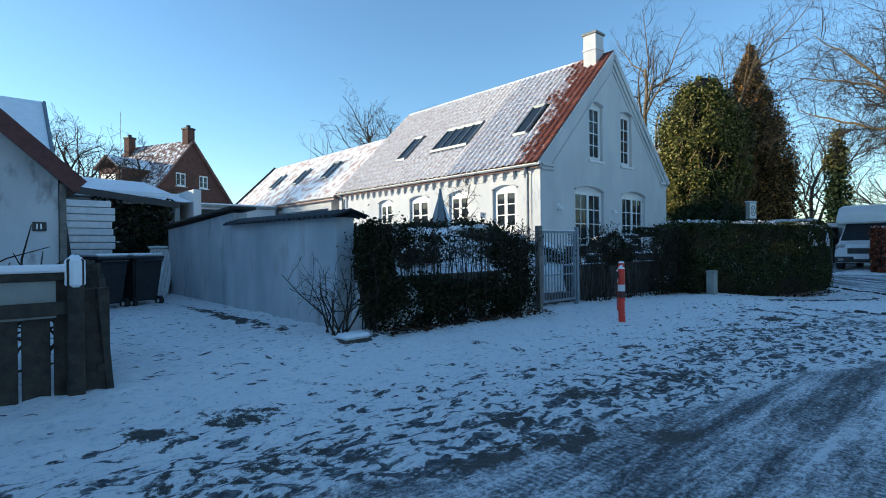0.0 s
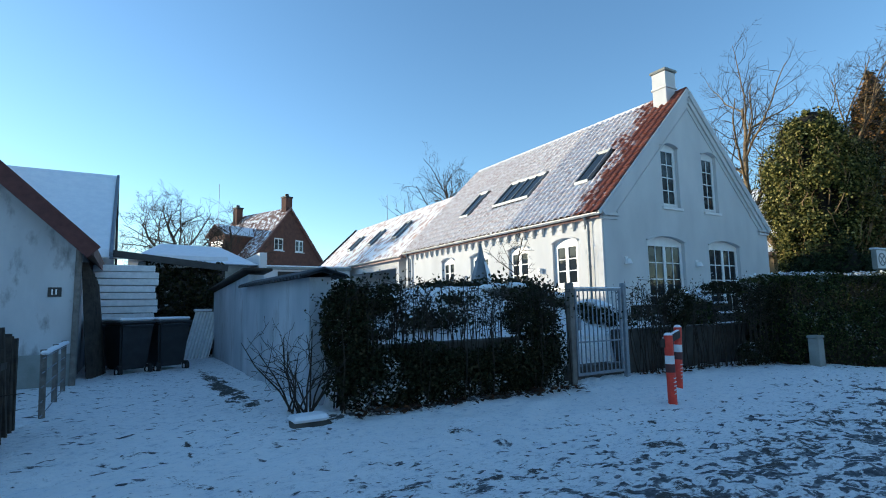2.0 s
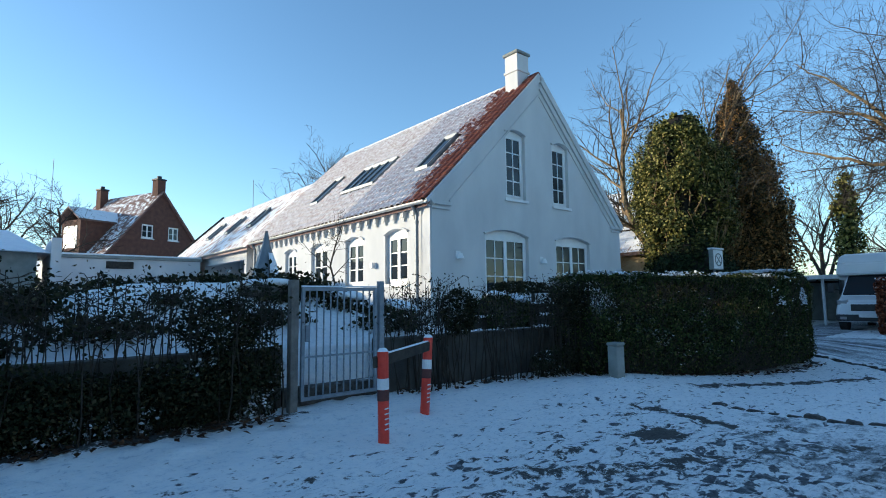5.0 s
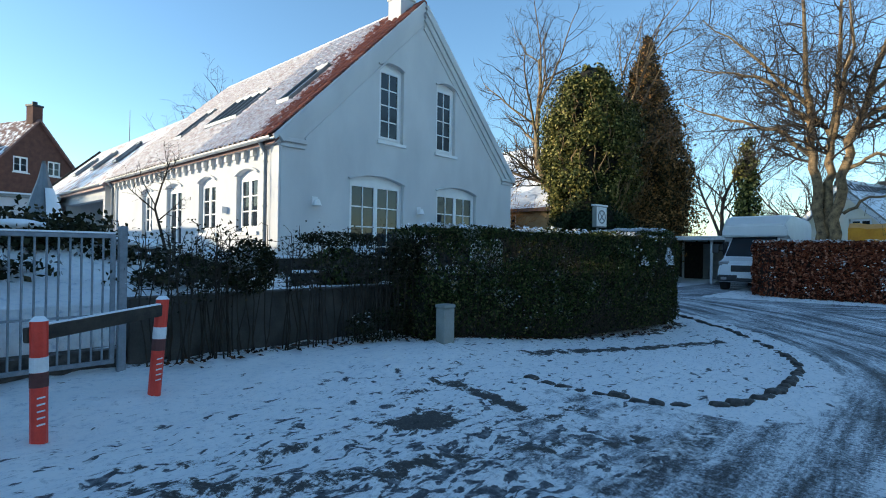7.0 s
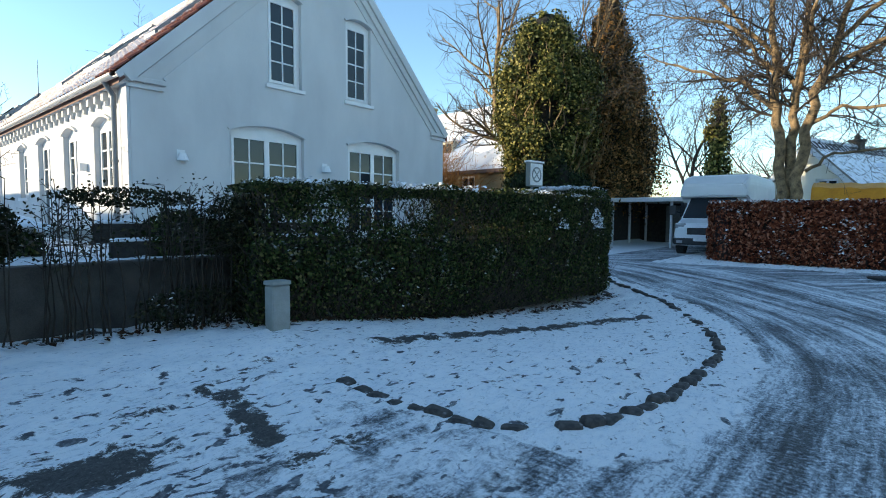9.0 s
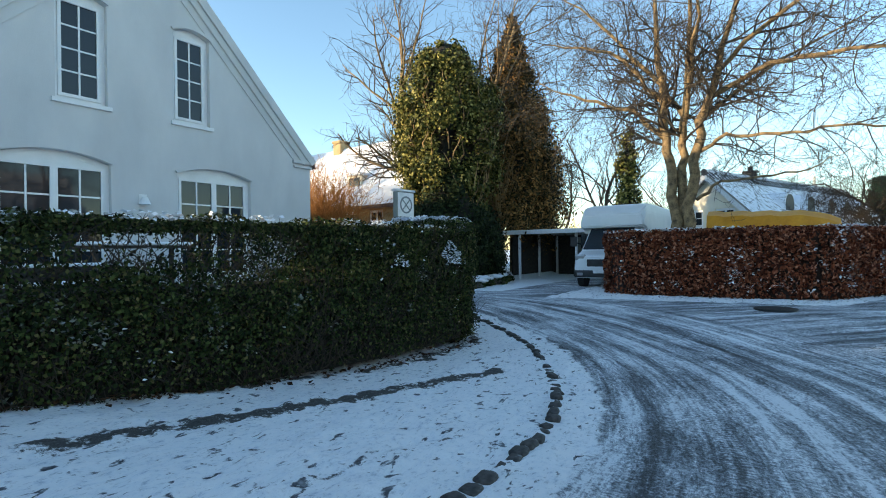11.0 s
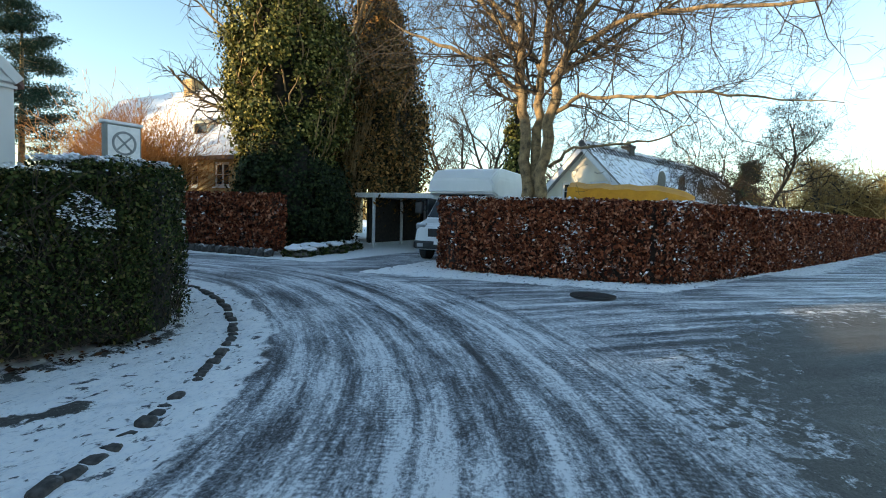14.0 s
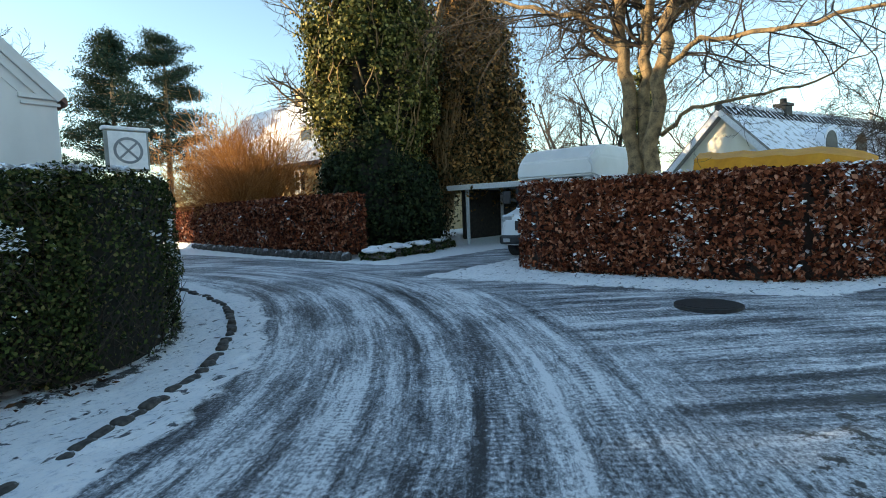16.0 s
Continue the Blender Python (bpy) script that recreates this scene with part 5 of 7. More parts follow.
for path in sub[0]:
    low = path[0][0][2] < 1
    v, f = tubes([path], 10 if low else 7)
    arrays("trunk" if low else "limb", v, f, M["bark"], syc).data.shade_smooth()
v, f = tubes([p for l, ps in sub.items() if l >= 1 for p in ps], 3)
arrays("crown", v, f, M["twig"], syc, kind="stuff")


def ivy_mass(parent, profile, at, n, size, leaf, seed, lean=(0, 0), ragged=0.16, clumps=300, wide=0.34, droop=1.4, long=1.2):
    """Hanging tufts of leaves over an uneven column; profile: (height, radius)."""
    rng = np.random.default_rng(seed)
    zs, rs = np.array([p[0] for p in profile]), np.array([p[1] for p in profile])
    z = rng.uniform(zs[0], zs[-1], clumps * 4)
    z = z[rng.uniform(0, rs.max(), len(z)) < np.interp(z, zs, rs) + 0.15][:clumps]
    a = rng.uniform(0, 2 * np.pi, len(z))
    r = np.interp(z, zs, rs)
    lump = np.array([noise.noise((math.cos(t) * 1.5 + at[0], math.sin(t) * 1.5, h * 0.75)) + 0.6 * noise.noise((math.cos(t) * 4, math.sin(t) * 4 + at[1], h * 2.1)) for t, h in zip(a, z)])
    r = np.maximum(r * (1 + ragged * 1.4 * lump) - 0.12, 0.05)
    cen = np.stack([at[0] + np.cos(a) * r + lean[0] * (z - zs[0]), at[1] + np.sin(a) * r + lean[1] * (z - zs[0]), z], 1)
    big = wide * rng.uniform(0.45, 1.25, len(z)) * np.clip(np.interp(z, zs, rs) / rs.max() + 0.35, 0.4, 1.0)
    k = rng.integers(0, len(z), n)
    g = rng.normal(0, 0.5, (n, 3))
    g[:, 2] = g[:, 2] * droop - 0.25 * droop * np.hypot(g[:, 0], g[:, 1])
    pts = cen[k] + g * big[k][:, None]
    nrm = np.stack([np.cos(a[k]), np.sin(a[k]), np.full(n, 0.35)], 1) + g * 0.7
    v, fc = leaf_quads(pts, size, rng, nrm, 0.75, long)
    return arrays("crown", v, fc, M[leaf], parent, kind="stuff")


# solid fill under the leaves, its near-black colour standing for inner shade
def core_column(parent, profile, at, material, lean=(0, 0), shrink=0.72, name="trunk"):
    q = bmesh.new()
    rings = []
    for z, r in profile:
        f = z - profile[0][0]
        rings.append([q.verts.new((at[0] + lean[0] * f + math.cos(t * math.pi / 6) * r * shrink * (1 + 0.15 * noise.noise((t, z, 1.0))), at[1] + lean[1] * f + math.sin(t * math.pi / 6) * r * shrink, z)) for t in range(12)])
    for a, b in zip(rings, rings[1:]):
        for k in range(12):
            q.faces.new((a[k], a[(k + 1) % 12], b[(k + 1) % 12], b[k]))
    q.faces.new(rings[-1])
    q.faces.new(rings[0])
    return part(name, q, material, parent)


ivy = thing("ivy_tree", "tree trunk smothered in yellow-green ivy", "tree")
prof = [(0.1, 1.0), (1.2, 1.25), (2.6, 1.4), (4.0, 1.75), (5.2, 2.05), (7.0, 2.05), (8.5, 1.75), (9.6, 1.2), (10.3, 0.5)]
core_column(ivy, prof, (30.6, 11.0), M["shadecore"], shrink=0.74)
ivy_mass(ivy, prof, (30.6, 11.0), 80000, 0.10, "ivyleaf", 31, ragged=0.24, clumps=520, wide=0.42)
rng = np.random.default_rng(8)
paths = []
for i in range(46):
    a = rng.uniform(2.2, 5.4)
    z = rng.uniform(1.0, 7.5)
    p = np.array([30.6 + math.cos(a) * 1.5, 11.0 + math.sin(a) * 1.5, z])
    pth = []
    for k in range(6):
        pth.append((p.copy(), 0.035 * (1 - k * 0.14)))
        p = p + np.array([rng.normal(0, 0.1), rng.normal(0, 0.16), rng.uniform(0.25, 0.5)])
        rr = np.interp(p[2], [q_[0] for q_ in prof], [q_[1] for q_ in prof]) * 1.03
        dxy = p[:2] - np.array([30.6, 11.0])
        p[:2] = np.array([30.6, 11.0]) + dxy / np.linalg.norm(dxy) * max(rr, 0.3)
    paths.append(pth)
v, f = tubes(paths, 4)
arrays("vine_growth", v, f, M["vine"], ivy, kind="stuff")

# dark evergreen shrubs that hide the feet of both trees
for (x, y), prof_s, n_s, sd_s in (((29.7, 10.4), [(0.15, 1.3), (1.4, 1.65), (2.8, 1.5), (3.9, 1.0), (4.6, 0.4)], 26000, 34), ((30.9, 9.7), [(0.15, 0.9), (1.2, 1.1), (2.3, 0.9), (3.1, 0.4)], 17000, 35), ((32.4, 11.3), [(0.15, 1.3), (1.6, 1.5), (3.0, 1.1), (3.9, 0.4)], 17000, 36)):
    shrub = thing("evergreen_shrub", "dark evergreen shrub at the foot of the ivy tree", "shrub", "shrubs below the tall trees")
    core_column(shrub, prof_s, (x, y), M["shadecore"], shrink=0.78, name="core")
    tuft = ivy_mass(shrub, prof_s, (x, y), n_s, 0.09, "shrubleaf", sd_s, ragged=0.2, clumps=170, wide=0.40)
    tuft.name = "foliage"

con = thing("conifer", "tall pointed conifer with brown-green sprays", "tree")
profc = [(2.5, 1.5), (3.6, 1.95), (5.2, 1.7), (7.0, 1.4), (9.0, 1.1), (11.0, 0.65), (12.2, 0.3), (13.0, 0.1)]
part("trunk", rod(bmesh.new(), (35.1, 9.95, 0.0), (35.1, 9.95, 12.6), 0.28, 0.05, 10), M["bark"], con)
core_column(con, profc, (35.1, 9.95), M["shadecore"], shrink=0.7, name="core")
ivy_mass(con, profc, (35.1, 9.95), 70000, 0.085, "conifer", 32, ragged=0.46, clumps=430, wide=0.56, droop=2.0, long=2.0)
rng = np.random.default_rng(9)
paths = []
for i in range(110):
    yb, zb = 9.95 + rng.normal(0, 0.2), rng.uniform(0.4, 4.0)
    p = np.array([33.2 + rng.uniform(-0.2, 0.3), yb, zb])
    d = np.array([0.03, rng.normal(0, 0.20), 1.0])
    pth = []
    for k in range(6):
        pth.append((p.copy(), 0.028 * (1 - k * 0.15)))
        p = p + d * 0.62 + np.array([rng.normal(0, 0.04) + 0.05, rng.normal(0, 0.07), 0])
        d = d + np.array([0, rng.normal(0, 0.08), 0])
    paths.append(pth)
v, f = tubes(paths, 4)
arrays("vine_growth", v, f, M["vine"], con, kind="stuff")
bare_tree("bare_tree", "tall bare tree rising behind the ivy", (33.2, 12.2, 0), [((0, 0, 0), (-0.05, 0.1, 1), 13.5, 0.28), ((0, 0.05, 0), (-0.1, 0.35, 1), 12, 0.2), ((0, -0.05, 0), (0, -0.1, 1), 12.5, 0.2)], (15, 11, 7), 6, bend=0.25, upward=0.3, spread=0.95, ratio=0.48, minr=0.009)

# ---- houses: a plain gabled house in its own axes ----
def gabled(name, label, m, width, length, eave, ridge, wall, roofm, over=0.3, windows=(), side_windows=(), rake=None, thick=0.16):
    """Gable wall across x at y = 0, ridge along +y; m places it. windows: (u0, u1, v0, v1, cols, rows) in the gable."""
    h = thing(name, label, "house")
    h.matrix_world = m
    w = width / 2
    outl = [(-w, -0.5), (w, -0.5), (w, eave), (0, ridge), (-w, eave)]
    holes = [[(a, c), (b, c), (b, d), (a, d)] for a, b, c, d, *_ in windows]
    part("gable_wall", prism(bmesh.new(), outl, lambda u, v, q: (u, q, v), 0.3, holes), M[wall], h)
    part("gable_wall", prism(bmesh.new(), outl, lambda u, v, q: (u, length - 0.3 + q, v), 0.3), M[wall], h)
    for s in (-1, 1):
        hs = [[(a, c), (b, c), (b, d), (a, d)] for sd, a, b, c, d, *_ in side_windows if sd == s]
        part("side_wall", prism(bmesh.new(), [(0.302, -0.5), (length - 0.302, -0.5), (length - 0.302, eave), (0.302, eave)], lambda u, v, q, s=s: (s * (w - q), u, v), 0.3, hs), M[wall], h)
        k = (ridge - eave) / w
        q = bmesh.new()
        prism(q, [(s * (w + over), eave - k * over + 0.03), (s * 0.001, ridge + 0.03), (s * 0.001, ridge + 0.03 + thick * 1.3), (s * (w + over), eave - k * over + 0.03 + thick * 1.3)], lambda u, v, t: (u, -over + t, v), length + 2 * over)
        part("roof", q, M[roofm], h)
        if rake:
            q = bmesh.new()
            a = Vector((s * (w + over), -over - 0.03, eave - k * over + 0.08))
            b = Vector((0, -over - 0.03, ridge + 0.10))
            beam(q, a, b, 0.06, 0.24)
            part("bargeboard", q, M[rake], h)
    for a, b, c, d, co, ro in windows:
        window(h, lambda u, v, q: (u, q, v), a, b, c, d, 0.0, co, ro, 2, "window", True)
    for sd, a, b, c, d, co, ro in side_windows:
        window(h, lambda u, v, q, sd=sd: (sd * (w - q), u, v), a, b, c, d, 0.0, co, ro, 2, "window", True)
    return h


def chimney(parent, x, y, z0, z1, w, material, cap, flue=True):
    c = part("chimney", B(x - w / 2, x + w / 2, y - w / 2, y + w / 2, z0, z1, 0.02), M[material], parent)
    part("chimney_cap", B(x - w / 2 - 0.06, x + w / 2 + 0.06, y - w / 2 - 0.06, y + w / 2 + 0.06, z1 + 0.002, z1 + 0.16, 0.02), M[cap], c)
    if flue:
        part("flue", rod(bmesh.new(), (x, y, z1 + 0.162), (x, y, z1 + 0.42), w * 0.26, seg=10), M[cap], c)


# the old white house by the lane
old = gabled("old_house", "old white rendered house with dark red bargeboard", pose(-3.63, 9.35, 0.1), 10.5, 4.6, 2.25, 7.25, "oldwhite", "roofsnow", 0.25, rake="redwood")
part("number_plate", B(4.93, 5.10, -0.03, -0.002, 1.42, 1.56, 0.004), M["black"], old, "small dark house number plate")
q = bmesh.new()
for k in (0, 1):
    box(q, 4.975 + k * 0.05, 4.995 + k * 0.05, -0.036, -0.031, 1.45, 1.53)
part("number_mark", q, M["whiteband"], old)
part("downpipe", rod(bmesh.new(), (5.30, -0.06, 0.0), (5.30, -0.06, 2.15), 0.045, seg=10), M["greywood"], old)
part("plinth", B(-5.25, 5.27, -0.03, -0.002, -0.4, 0.55), M["lightconcrete"], old)

# steep-roofed house behind it
steep = thing("steep_house", "white house with a steep snowy roof", "house")
q = bmesh.new()
prism(q, [(13.3, 2.55), (15.75, 4.72), (18.2, 2.55)], lambda u, v, w: (1.4 + w, u, v), 0.25)
part("gable_wall", q, M["oldwhite"], steep)
part("wall", B(-9, 1.62, 13.5, 18.0, 0.0, 2.6), M["oldwhite"], steep)
# unseen block added at the rear to keep low sun off the street
part("annex", B(-9, 1.5, 18.45, 21.5, 0.0, 4.0), M["oldwhite"], steep)
part("roof", prism(bmesh.new(), [(13.1, 2.50), (15.75, 4.79), (15.75, 4.95), (13.1, 2.66)], lambda u, v, w: (-9 + w, u, v), 10.95), M["snow"], steep, "snow-covered roof")
part("roof", prism(bmesh.new(), [(18.4, 2.50), (15.752, 4.79), (15.752, 4.95), (18.4, 2.66)], lambda u, v, w: (-9 + w, u, v), 10.95), M["snow"], steep)
part("bargeboard", beam(bmesh.new(), (1.99, 13.05, 2.52), (1.99, 15.75, 4.88), 0.06, 0.20), M["steel"], steep)
part("bargeboard", beam(bmesh.new(), (1.99, 18.4, 2.52), (1.99, 15.75, 4.88), 0.06, 0.20), M["darkwood"], steep)

# lean-to with a dark overgrown front
shed = thing("lean_to", "dark overgrown lean-to with a black fascia", "shed")
part("wall", B(1.7, 4.5, 14.0, 14.2, 0.0, 2.35), M["black"], shed)
part("roof", prism(bmesh.new(), [(13.6, 2.52), (17.5, 2.85), (17.5, 2.95), (13.6, 2.62)], lambda u, v, w: (1.2 + w, u, v), 3.3), M["snow"], shed)
part("fascia", beam(bmesh.new(), (1.2, 13.58, 2.72), (4.5, 13.58, 2.33), 0.05, 0.16), M["black"], shed)
rng = np.random.default_rng(41)
pts = np.stack([rng.uniform(2.7, 4.45, 3200), rng.normal(13.85, 0.12, 3200), rng.uniform(0.3, 2.5, 3200)], 1)
v, f = leaf_quads(pts, 0.07, rng)
arrays("creeper", v, f, M["thinleaf"], shed, kind="stuff")

# greenhouse roof and white flat building beyond
out = thing("outbuilding", "low outbuilding with a snowy hipped roof", "shed")
part("wall", B(2.6, 6.0, 19.0, 23.0, 0.0, 2.9), M["lightconcrete"], out)
q = bmesh.new()
vs = [q.verts.new(p) for p in ((2.3, 18.6, 2.95), (6.3, 18.6, 2.85), (6.3, 23.3, 2.9), (2.3, 23.3, 2.95), (3.3, 20.9, 3.75), (5.3, 20.9, 3.7))]
for k in ((0, 1, 5, 4), (1, 2, 5), (2, 3, 4, 5), (3, 0, 4), (0, 3, 2, 1)):
    q.faces.new([vs[i] for i in k])
part("roof", q, M["snow"], out, "snow-covered roof")
flat = thing("flat_building", "white flat-roofed extension with a snowy edge", "house")
part("wall", B(6.7, 12.2, 25.0, 30.0, 0.0, 3.2), M["white"], flat)
part("parapet", B(6.6, 12.25, 24.9, 30.1, 3.202, 3.33, 0.02), M["lightconcrete"], flat)
part("snow_cover", B(6.62, 12.23, 24.92, 30.08, 3.332, 3.40, 0.02), M["snow"], flat)
part("wall", B(6.3, 6.55, 18.5, 25.3, 0.0, 3.3), M["white"], flat)
part("vent", B(8.5, 9.5, 24.93, 24.995, 2.8, 3.1, 0.01), M["darkwood"], flat)
part("flagpole", rod(bmesh.new(), (7.0, 34.0, 0), (7.0, 34.0, 9.2), 0.022, 0.014, 8), M["steel"], flat)

# brick house far behind
ga = math.atan2(-0.89, 0.40)
brick = gabled("brick_house", "brown brick house with snowy roof and two chimneys", Matrix.Translation((15.6, 50.0, 0)) @ Matrix.Rotation(ga + math.pi / 2, 4, "Z"), 9.6, 8.5, 5.2, 11.0, "brick", "thinsnow", 0.25,
               [(-1.75, -0.65, 6.9, 8.1, 1, 2), (0.75, 1.8, 6.9, 8.1, 1, 2)])
chimney(brick, 0.0, 0.45, 5.5, 12.2, 0.75, "brick", "iron")
chimney(brick, -0.6, 7.6, 9.5, 11.9, 0.7, "brick", "iron")
dm = part("dormer", B(-5.3, -2.6, 2.4, 5.0, 5.0, 8.2), M["brick"], brick)
part("dormer_window", B(-5.34, -5.30, 2.8, 4.6, 5.9, 7.7, 0.005), M["paint"], dm)
part("dormer_roof", prism(bmesh.new(), [(2.1, 8.1), (3.7, 9.2), (5.3, 8.1), (5.3, 8.25), (3.7, 9.35), (2.1, 8.25)], lambda u, v, w: (-5.6 + w, u, v), 4.4), M["roofsnow"], dm)
part("side_roof", prism(bmesh.new(), [(-4.7, 5.4), (-7.5, 4.0), (-7.5, 3.85), (-4.7, 5.25)], lambda u, v, w: (u, -0.2 + w, v), 8.8), M["roofsnow"], brick)

# ---- lane: fence, bins, boards ----
fence = thing("plank_fence", "dark weathered plank fence with snow on its rails", "fence")
rng = np.random.default_rng(3)
for i in range(14):
    x = 1.36 - i * 0.19
    hgt = 0.98 + rng.uniform(-0.06, 0.05)
    part("board", B(x - 0.085, x + 0.085, 4.33 + rng.uniform(-0.01, 0.01), 4.36, -0.05, hgt, 0.006), M["darkwood"], fence)
part("rail", B(-1.4, 1.3, 4.27, 4.33, 0.74, 0.84, 0.006), M["darkwood"], fence)
part("snow_strip", B(-1.4, 1.18, 4.26, 4.37, 1.06, 1.12, 0.015), M["snow"], fence)
part("top_rail", B(-1.4, 1.2, 4.28, 4.38, 1.00, 1.058, 0.006), M["darkwood"], fence)
part("panel", B(-1.4, 1.1, 4.30, 4.325, 0.72, 1.0, 0.004), M["lightconcrete"], fence)
for i in range(20):
    y = 4.35 + i * 0.085
    x = 1.42 + 0.02 * i / 20
    h = 1.05 + rng.uniform(-0.13, 0.1)
    q = beam(bmesh.new(), (x + rng.uniform(-0.02, 0.05), y, 0.0), (x - 0.03 + rng.uniform(-0.05, 0.05), y + rng.uniform(-0.05, 0.09), h), 0.03, 0.06, 0.004)
    part("picket", q, M["darkwood"], fence)
for z in (0.3, 0.8):
    part("rail", beam(bmesh.new(), (1.38, 4.3, z), (1.42, 6.1, z), 0.05, 0.06), M["darkwood"], fence)
part("post", B(1.16, 1.27, 4.24, 4.34, 0, 1.16, 0.01), M["darkwood"], fence)
part("snow_cap", B(1.15, 1.28, 4.22, 4.35, 0.92, 1.19, 0.045), M["snow"], fence)
wirefence = thing("wire_fence", "low snowy wire fence along the house wall", "fence")
for y in (6.5, 7.6, 8.6):
    part("post", rod(bmesh.new(), (1.62, y, 0.0), (1.6, y, 0.88), 0.03, seg=8), M["greywood"], wirefence)
for k in range(5):
    part("wire", rod(bmesh.new(), (1.62, 6.3, 0.2 + k * 0.15), (1.62, 8.7, 0.2 + k * 0.15), 0.006, seg=5), M["steel"], wirefence)
part("snow_strip", B(1.58, 1.66, 6.4, 8.65, 0.83, 0.87, 0.015), M["snow"], wirefence)
# brushwood heaped behind the fence
rng = np.random.default_rng(14)
paths = []
for i in range(120):
    a = np.array([rng.uniform(-0.6, 1.2), rng.uniform(4.6, 5.6), rng.uniform(0.2, 1.0)])
    d = np.array([rng.normal(0, 0.4), rng.normal(0, 0.2), rng.uniform(0.05, 0.45)])
    paths.append([(a, 0.012), (a + d * 0.6, 0.008), (a + d + rng.normal(0, 0.05, 3), 0.004)])
v, f = tubes(paths, 4)
brushpile = tagged(arrays("brushwood", v, f, M["darktwig"]), "heap of cut twigs behind the fence", "brushwood", kind="stuff")


def wheelie_bin(label, at, turn):
    b = thing("wheelie_bin", label, "bin", "bins in the lane")
    b.matrix_world = pose(*at, 0, 0, turn)
    q = bmesh.new()
    for (z, w, d) in ((0.12, 0.23, 0.25), (0.92, 0.29, 0.35)):
        for x, y in ((-w, -d), (w, -d), (w, d), (-w, d)):
            q.verts.new((x, y, z))
    q.verts.ensure_lookup_table()
    vs = q.verts[:]
    for k in ((0, 1, 5, 4), (1, 2, 6, 5), (2, 3, 7, 6), (3, 0, 4, 7), (0, 1, 2, 3), (4, 5, 6, 7)):
        q.faces.new([vs[i] for i in k])
    bmesh.ops.bevel(q, geom=q.edges[:], offset=0.03, segments=2, affect="EDGES")
    part("body", q, M["black"], b)
    li = part("lid", B(-0.31, 0.31, -0.38, 0.37, 0.925, 0.98, 0.02), M["black"], b)
    part("snow_cover", B(-0.30, 0.30, -0.36, 0.34, 0.982, 1.04, 0.025), M["snow"], li)
    part("handle", rod(bmesh.new(), (-0.25, 0.40, 0.90), (0.25, 0.40, 0.90), 0.018, seg=8), M["black"], b)
    for x in (-0.26, 0.26):
        w = part("wheel", rod(bmesh.new(), (x - 0.03, 0.26, 0.10), (x + 0.03, 0.26, 0.10), 0.10, seg=18), M["rubber"], b)
        part("hub", rod(bmesh.new(), (x - 0.034, 0.26, 0.10), (x + 0.034, 0.26, 0.10), 0.04, seg=10), M["whiteband"], w)
    return b


wheelie_bin("black wheeled bin with snow on its lid", (2.38, 10.75, 0.12), 205)
wheelie_bin("black wheeled bin with snow on its lid", (3.02, 10.95, 0.12), 200)
wheelie_bin("black wheeled bin tucked against the wall", (1.98, 11.7, 0.12), 185)
stack = thing("board_stack", "stack of white insulation boards leaning by the wall", "boards")
z = 0.95
for i in range(9):
    h = 0.148
    part("board", B(1.72 + rng.uniform(-0.03, 0.03), 2.86 + rng.uniform(-0.03, 0.06), 12.45, 13.3, z, z + h - 0.012, 0.012), M["whiteband"], stack)
    z += h
part("support", B(1.75, 2.8, 12.5, 13.3, 0.0, 0.945), M["darkwood"], stack)
planks = thing("leaning_planks", "long dark planks leaning against the house corner", "planks")
for i in range(7):
    x = 1.70 + i * 0.03
    part("plank", beam(bmesh.new(), (x + 0.16, 10.1 + i * 0.12, 0.1), (x - 0.02, 10.5 + i * 0.06, 2.15 - i * 0.06), 0.11, 0.03, 0.004), M["darkwood"], planks)
sheet = thing("leaning_sheet", "pale corrugated sheet leaning on the wall", "sheet")
q = bmesh.new()
rows_ = []
for i in range(33):
    u = i / 32
    h = 0.014 * math.sin(i * math.pi / 2)
    rows_.append([q.verts.new((3.44 + 0.56 * u + 0.30 * t, 12.8 + 0.35 * t - h + dy, 0.14 + 1.10 * t)) for t, dy in ((0, 0), (1, 0), (1, 0.02), (0, 0.02))])
for a, b in zip(rows_, rows_[1:]):
    for k in range(4):
        q.faces.new((a[k], a[(k + 1) % 4], b[(k + 1) % 4], b[k]))
part("sheet", q, M["whiteband"], sheet)
part("snow_strip", B(3.70, 4.10, 13.08, 13.26, 1.25, 1.31, 0.02), M["snow"], sheet)
part("backing", B(3.72, 4.10, 13.21, 13.36, 0.1, 1.24, 0.01), M["darkwood"], sheet)

# stone slab under snow at the wall's foot, and the bare shrub
slab = thing("stone_slab", "flat stone capped with snow beside the hedge", "stone")
part("stone", B(3.70, 4.14, 4.52, 4.80, 0.0, 0.17, 0.05), M["concrete"], slab)
part("snow_cap", B(3.73, 4.10, 4.54, 4.78, 0.16, 0.23, 0.034), M["snow"], slab)
bare_tree("bare_shrub", "bare dark shrub against the rendered wall", (3.98, 5.05, 0.1), [((rng.uniform(-0.18, 0.1), rng.uniform(-0.12, 0.12), 0), (rng.normal(-0.04, 0.15), rng.normal(0, 0.15), 1), rng.uniform(0.7, 1.15), 0.012) for _ in range(14)], (4, 3), 17, "darktwig", "darktwig", 0.35, 0.1, 0.8, 0.5, 0.004)

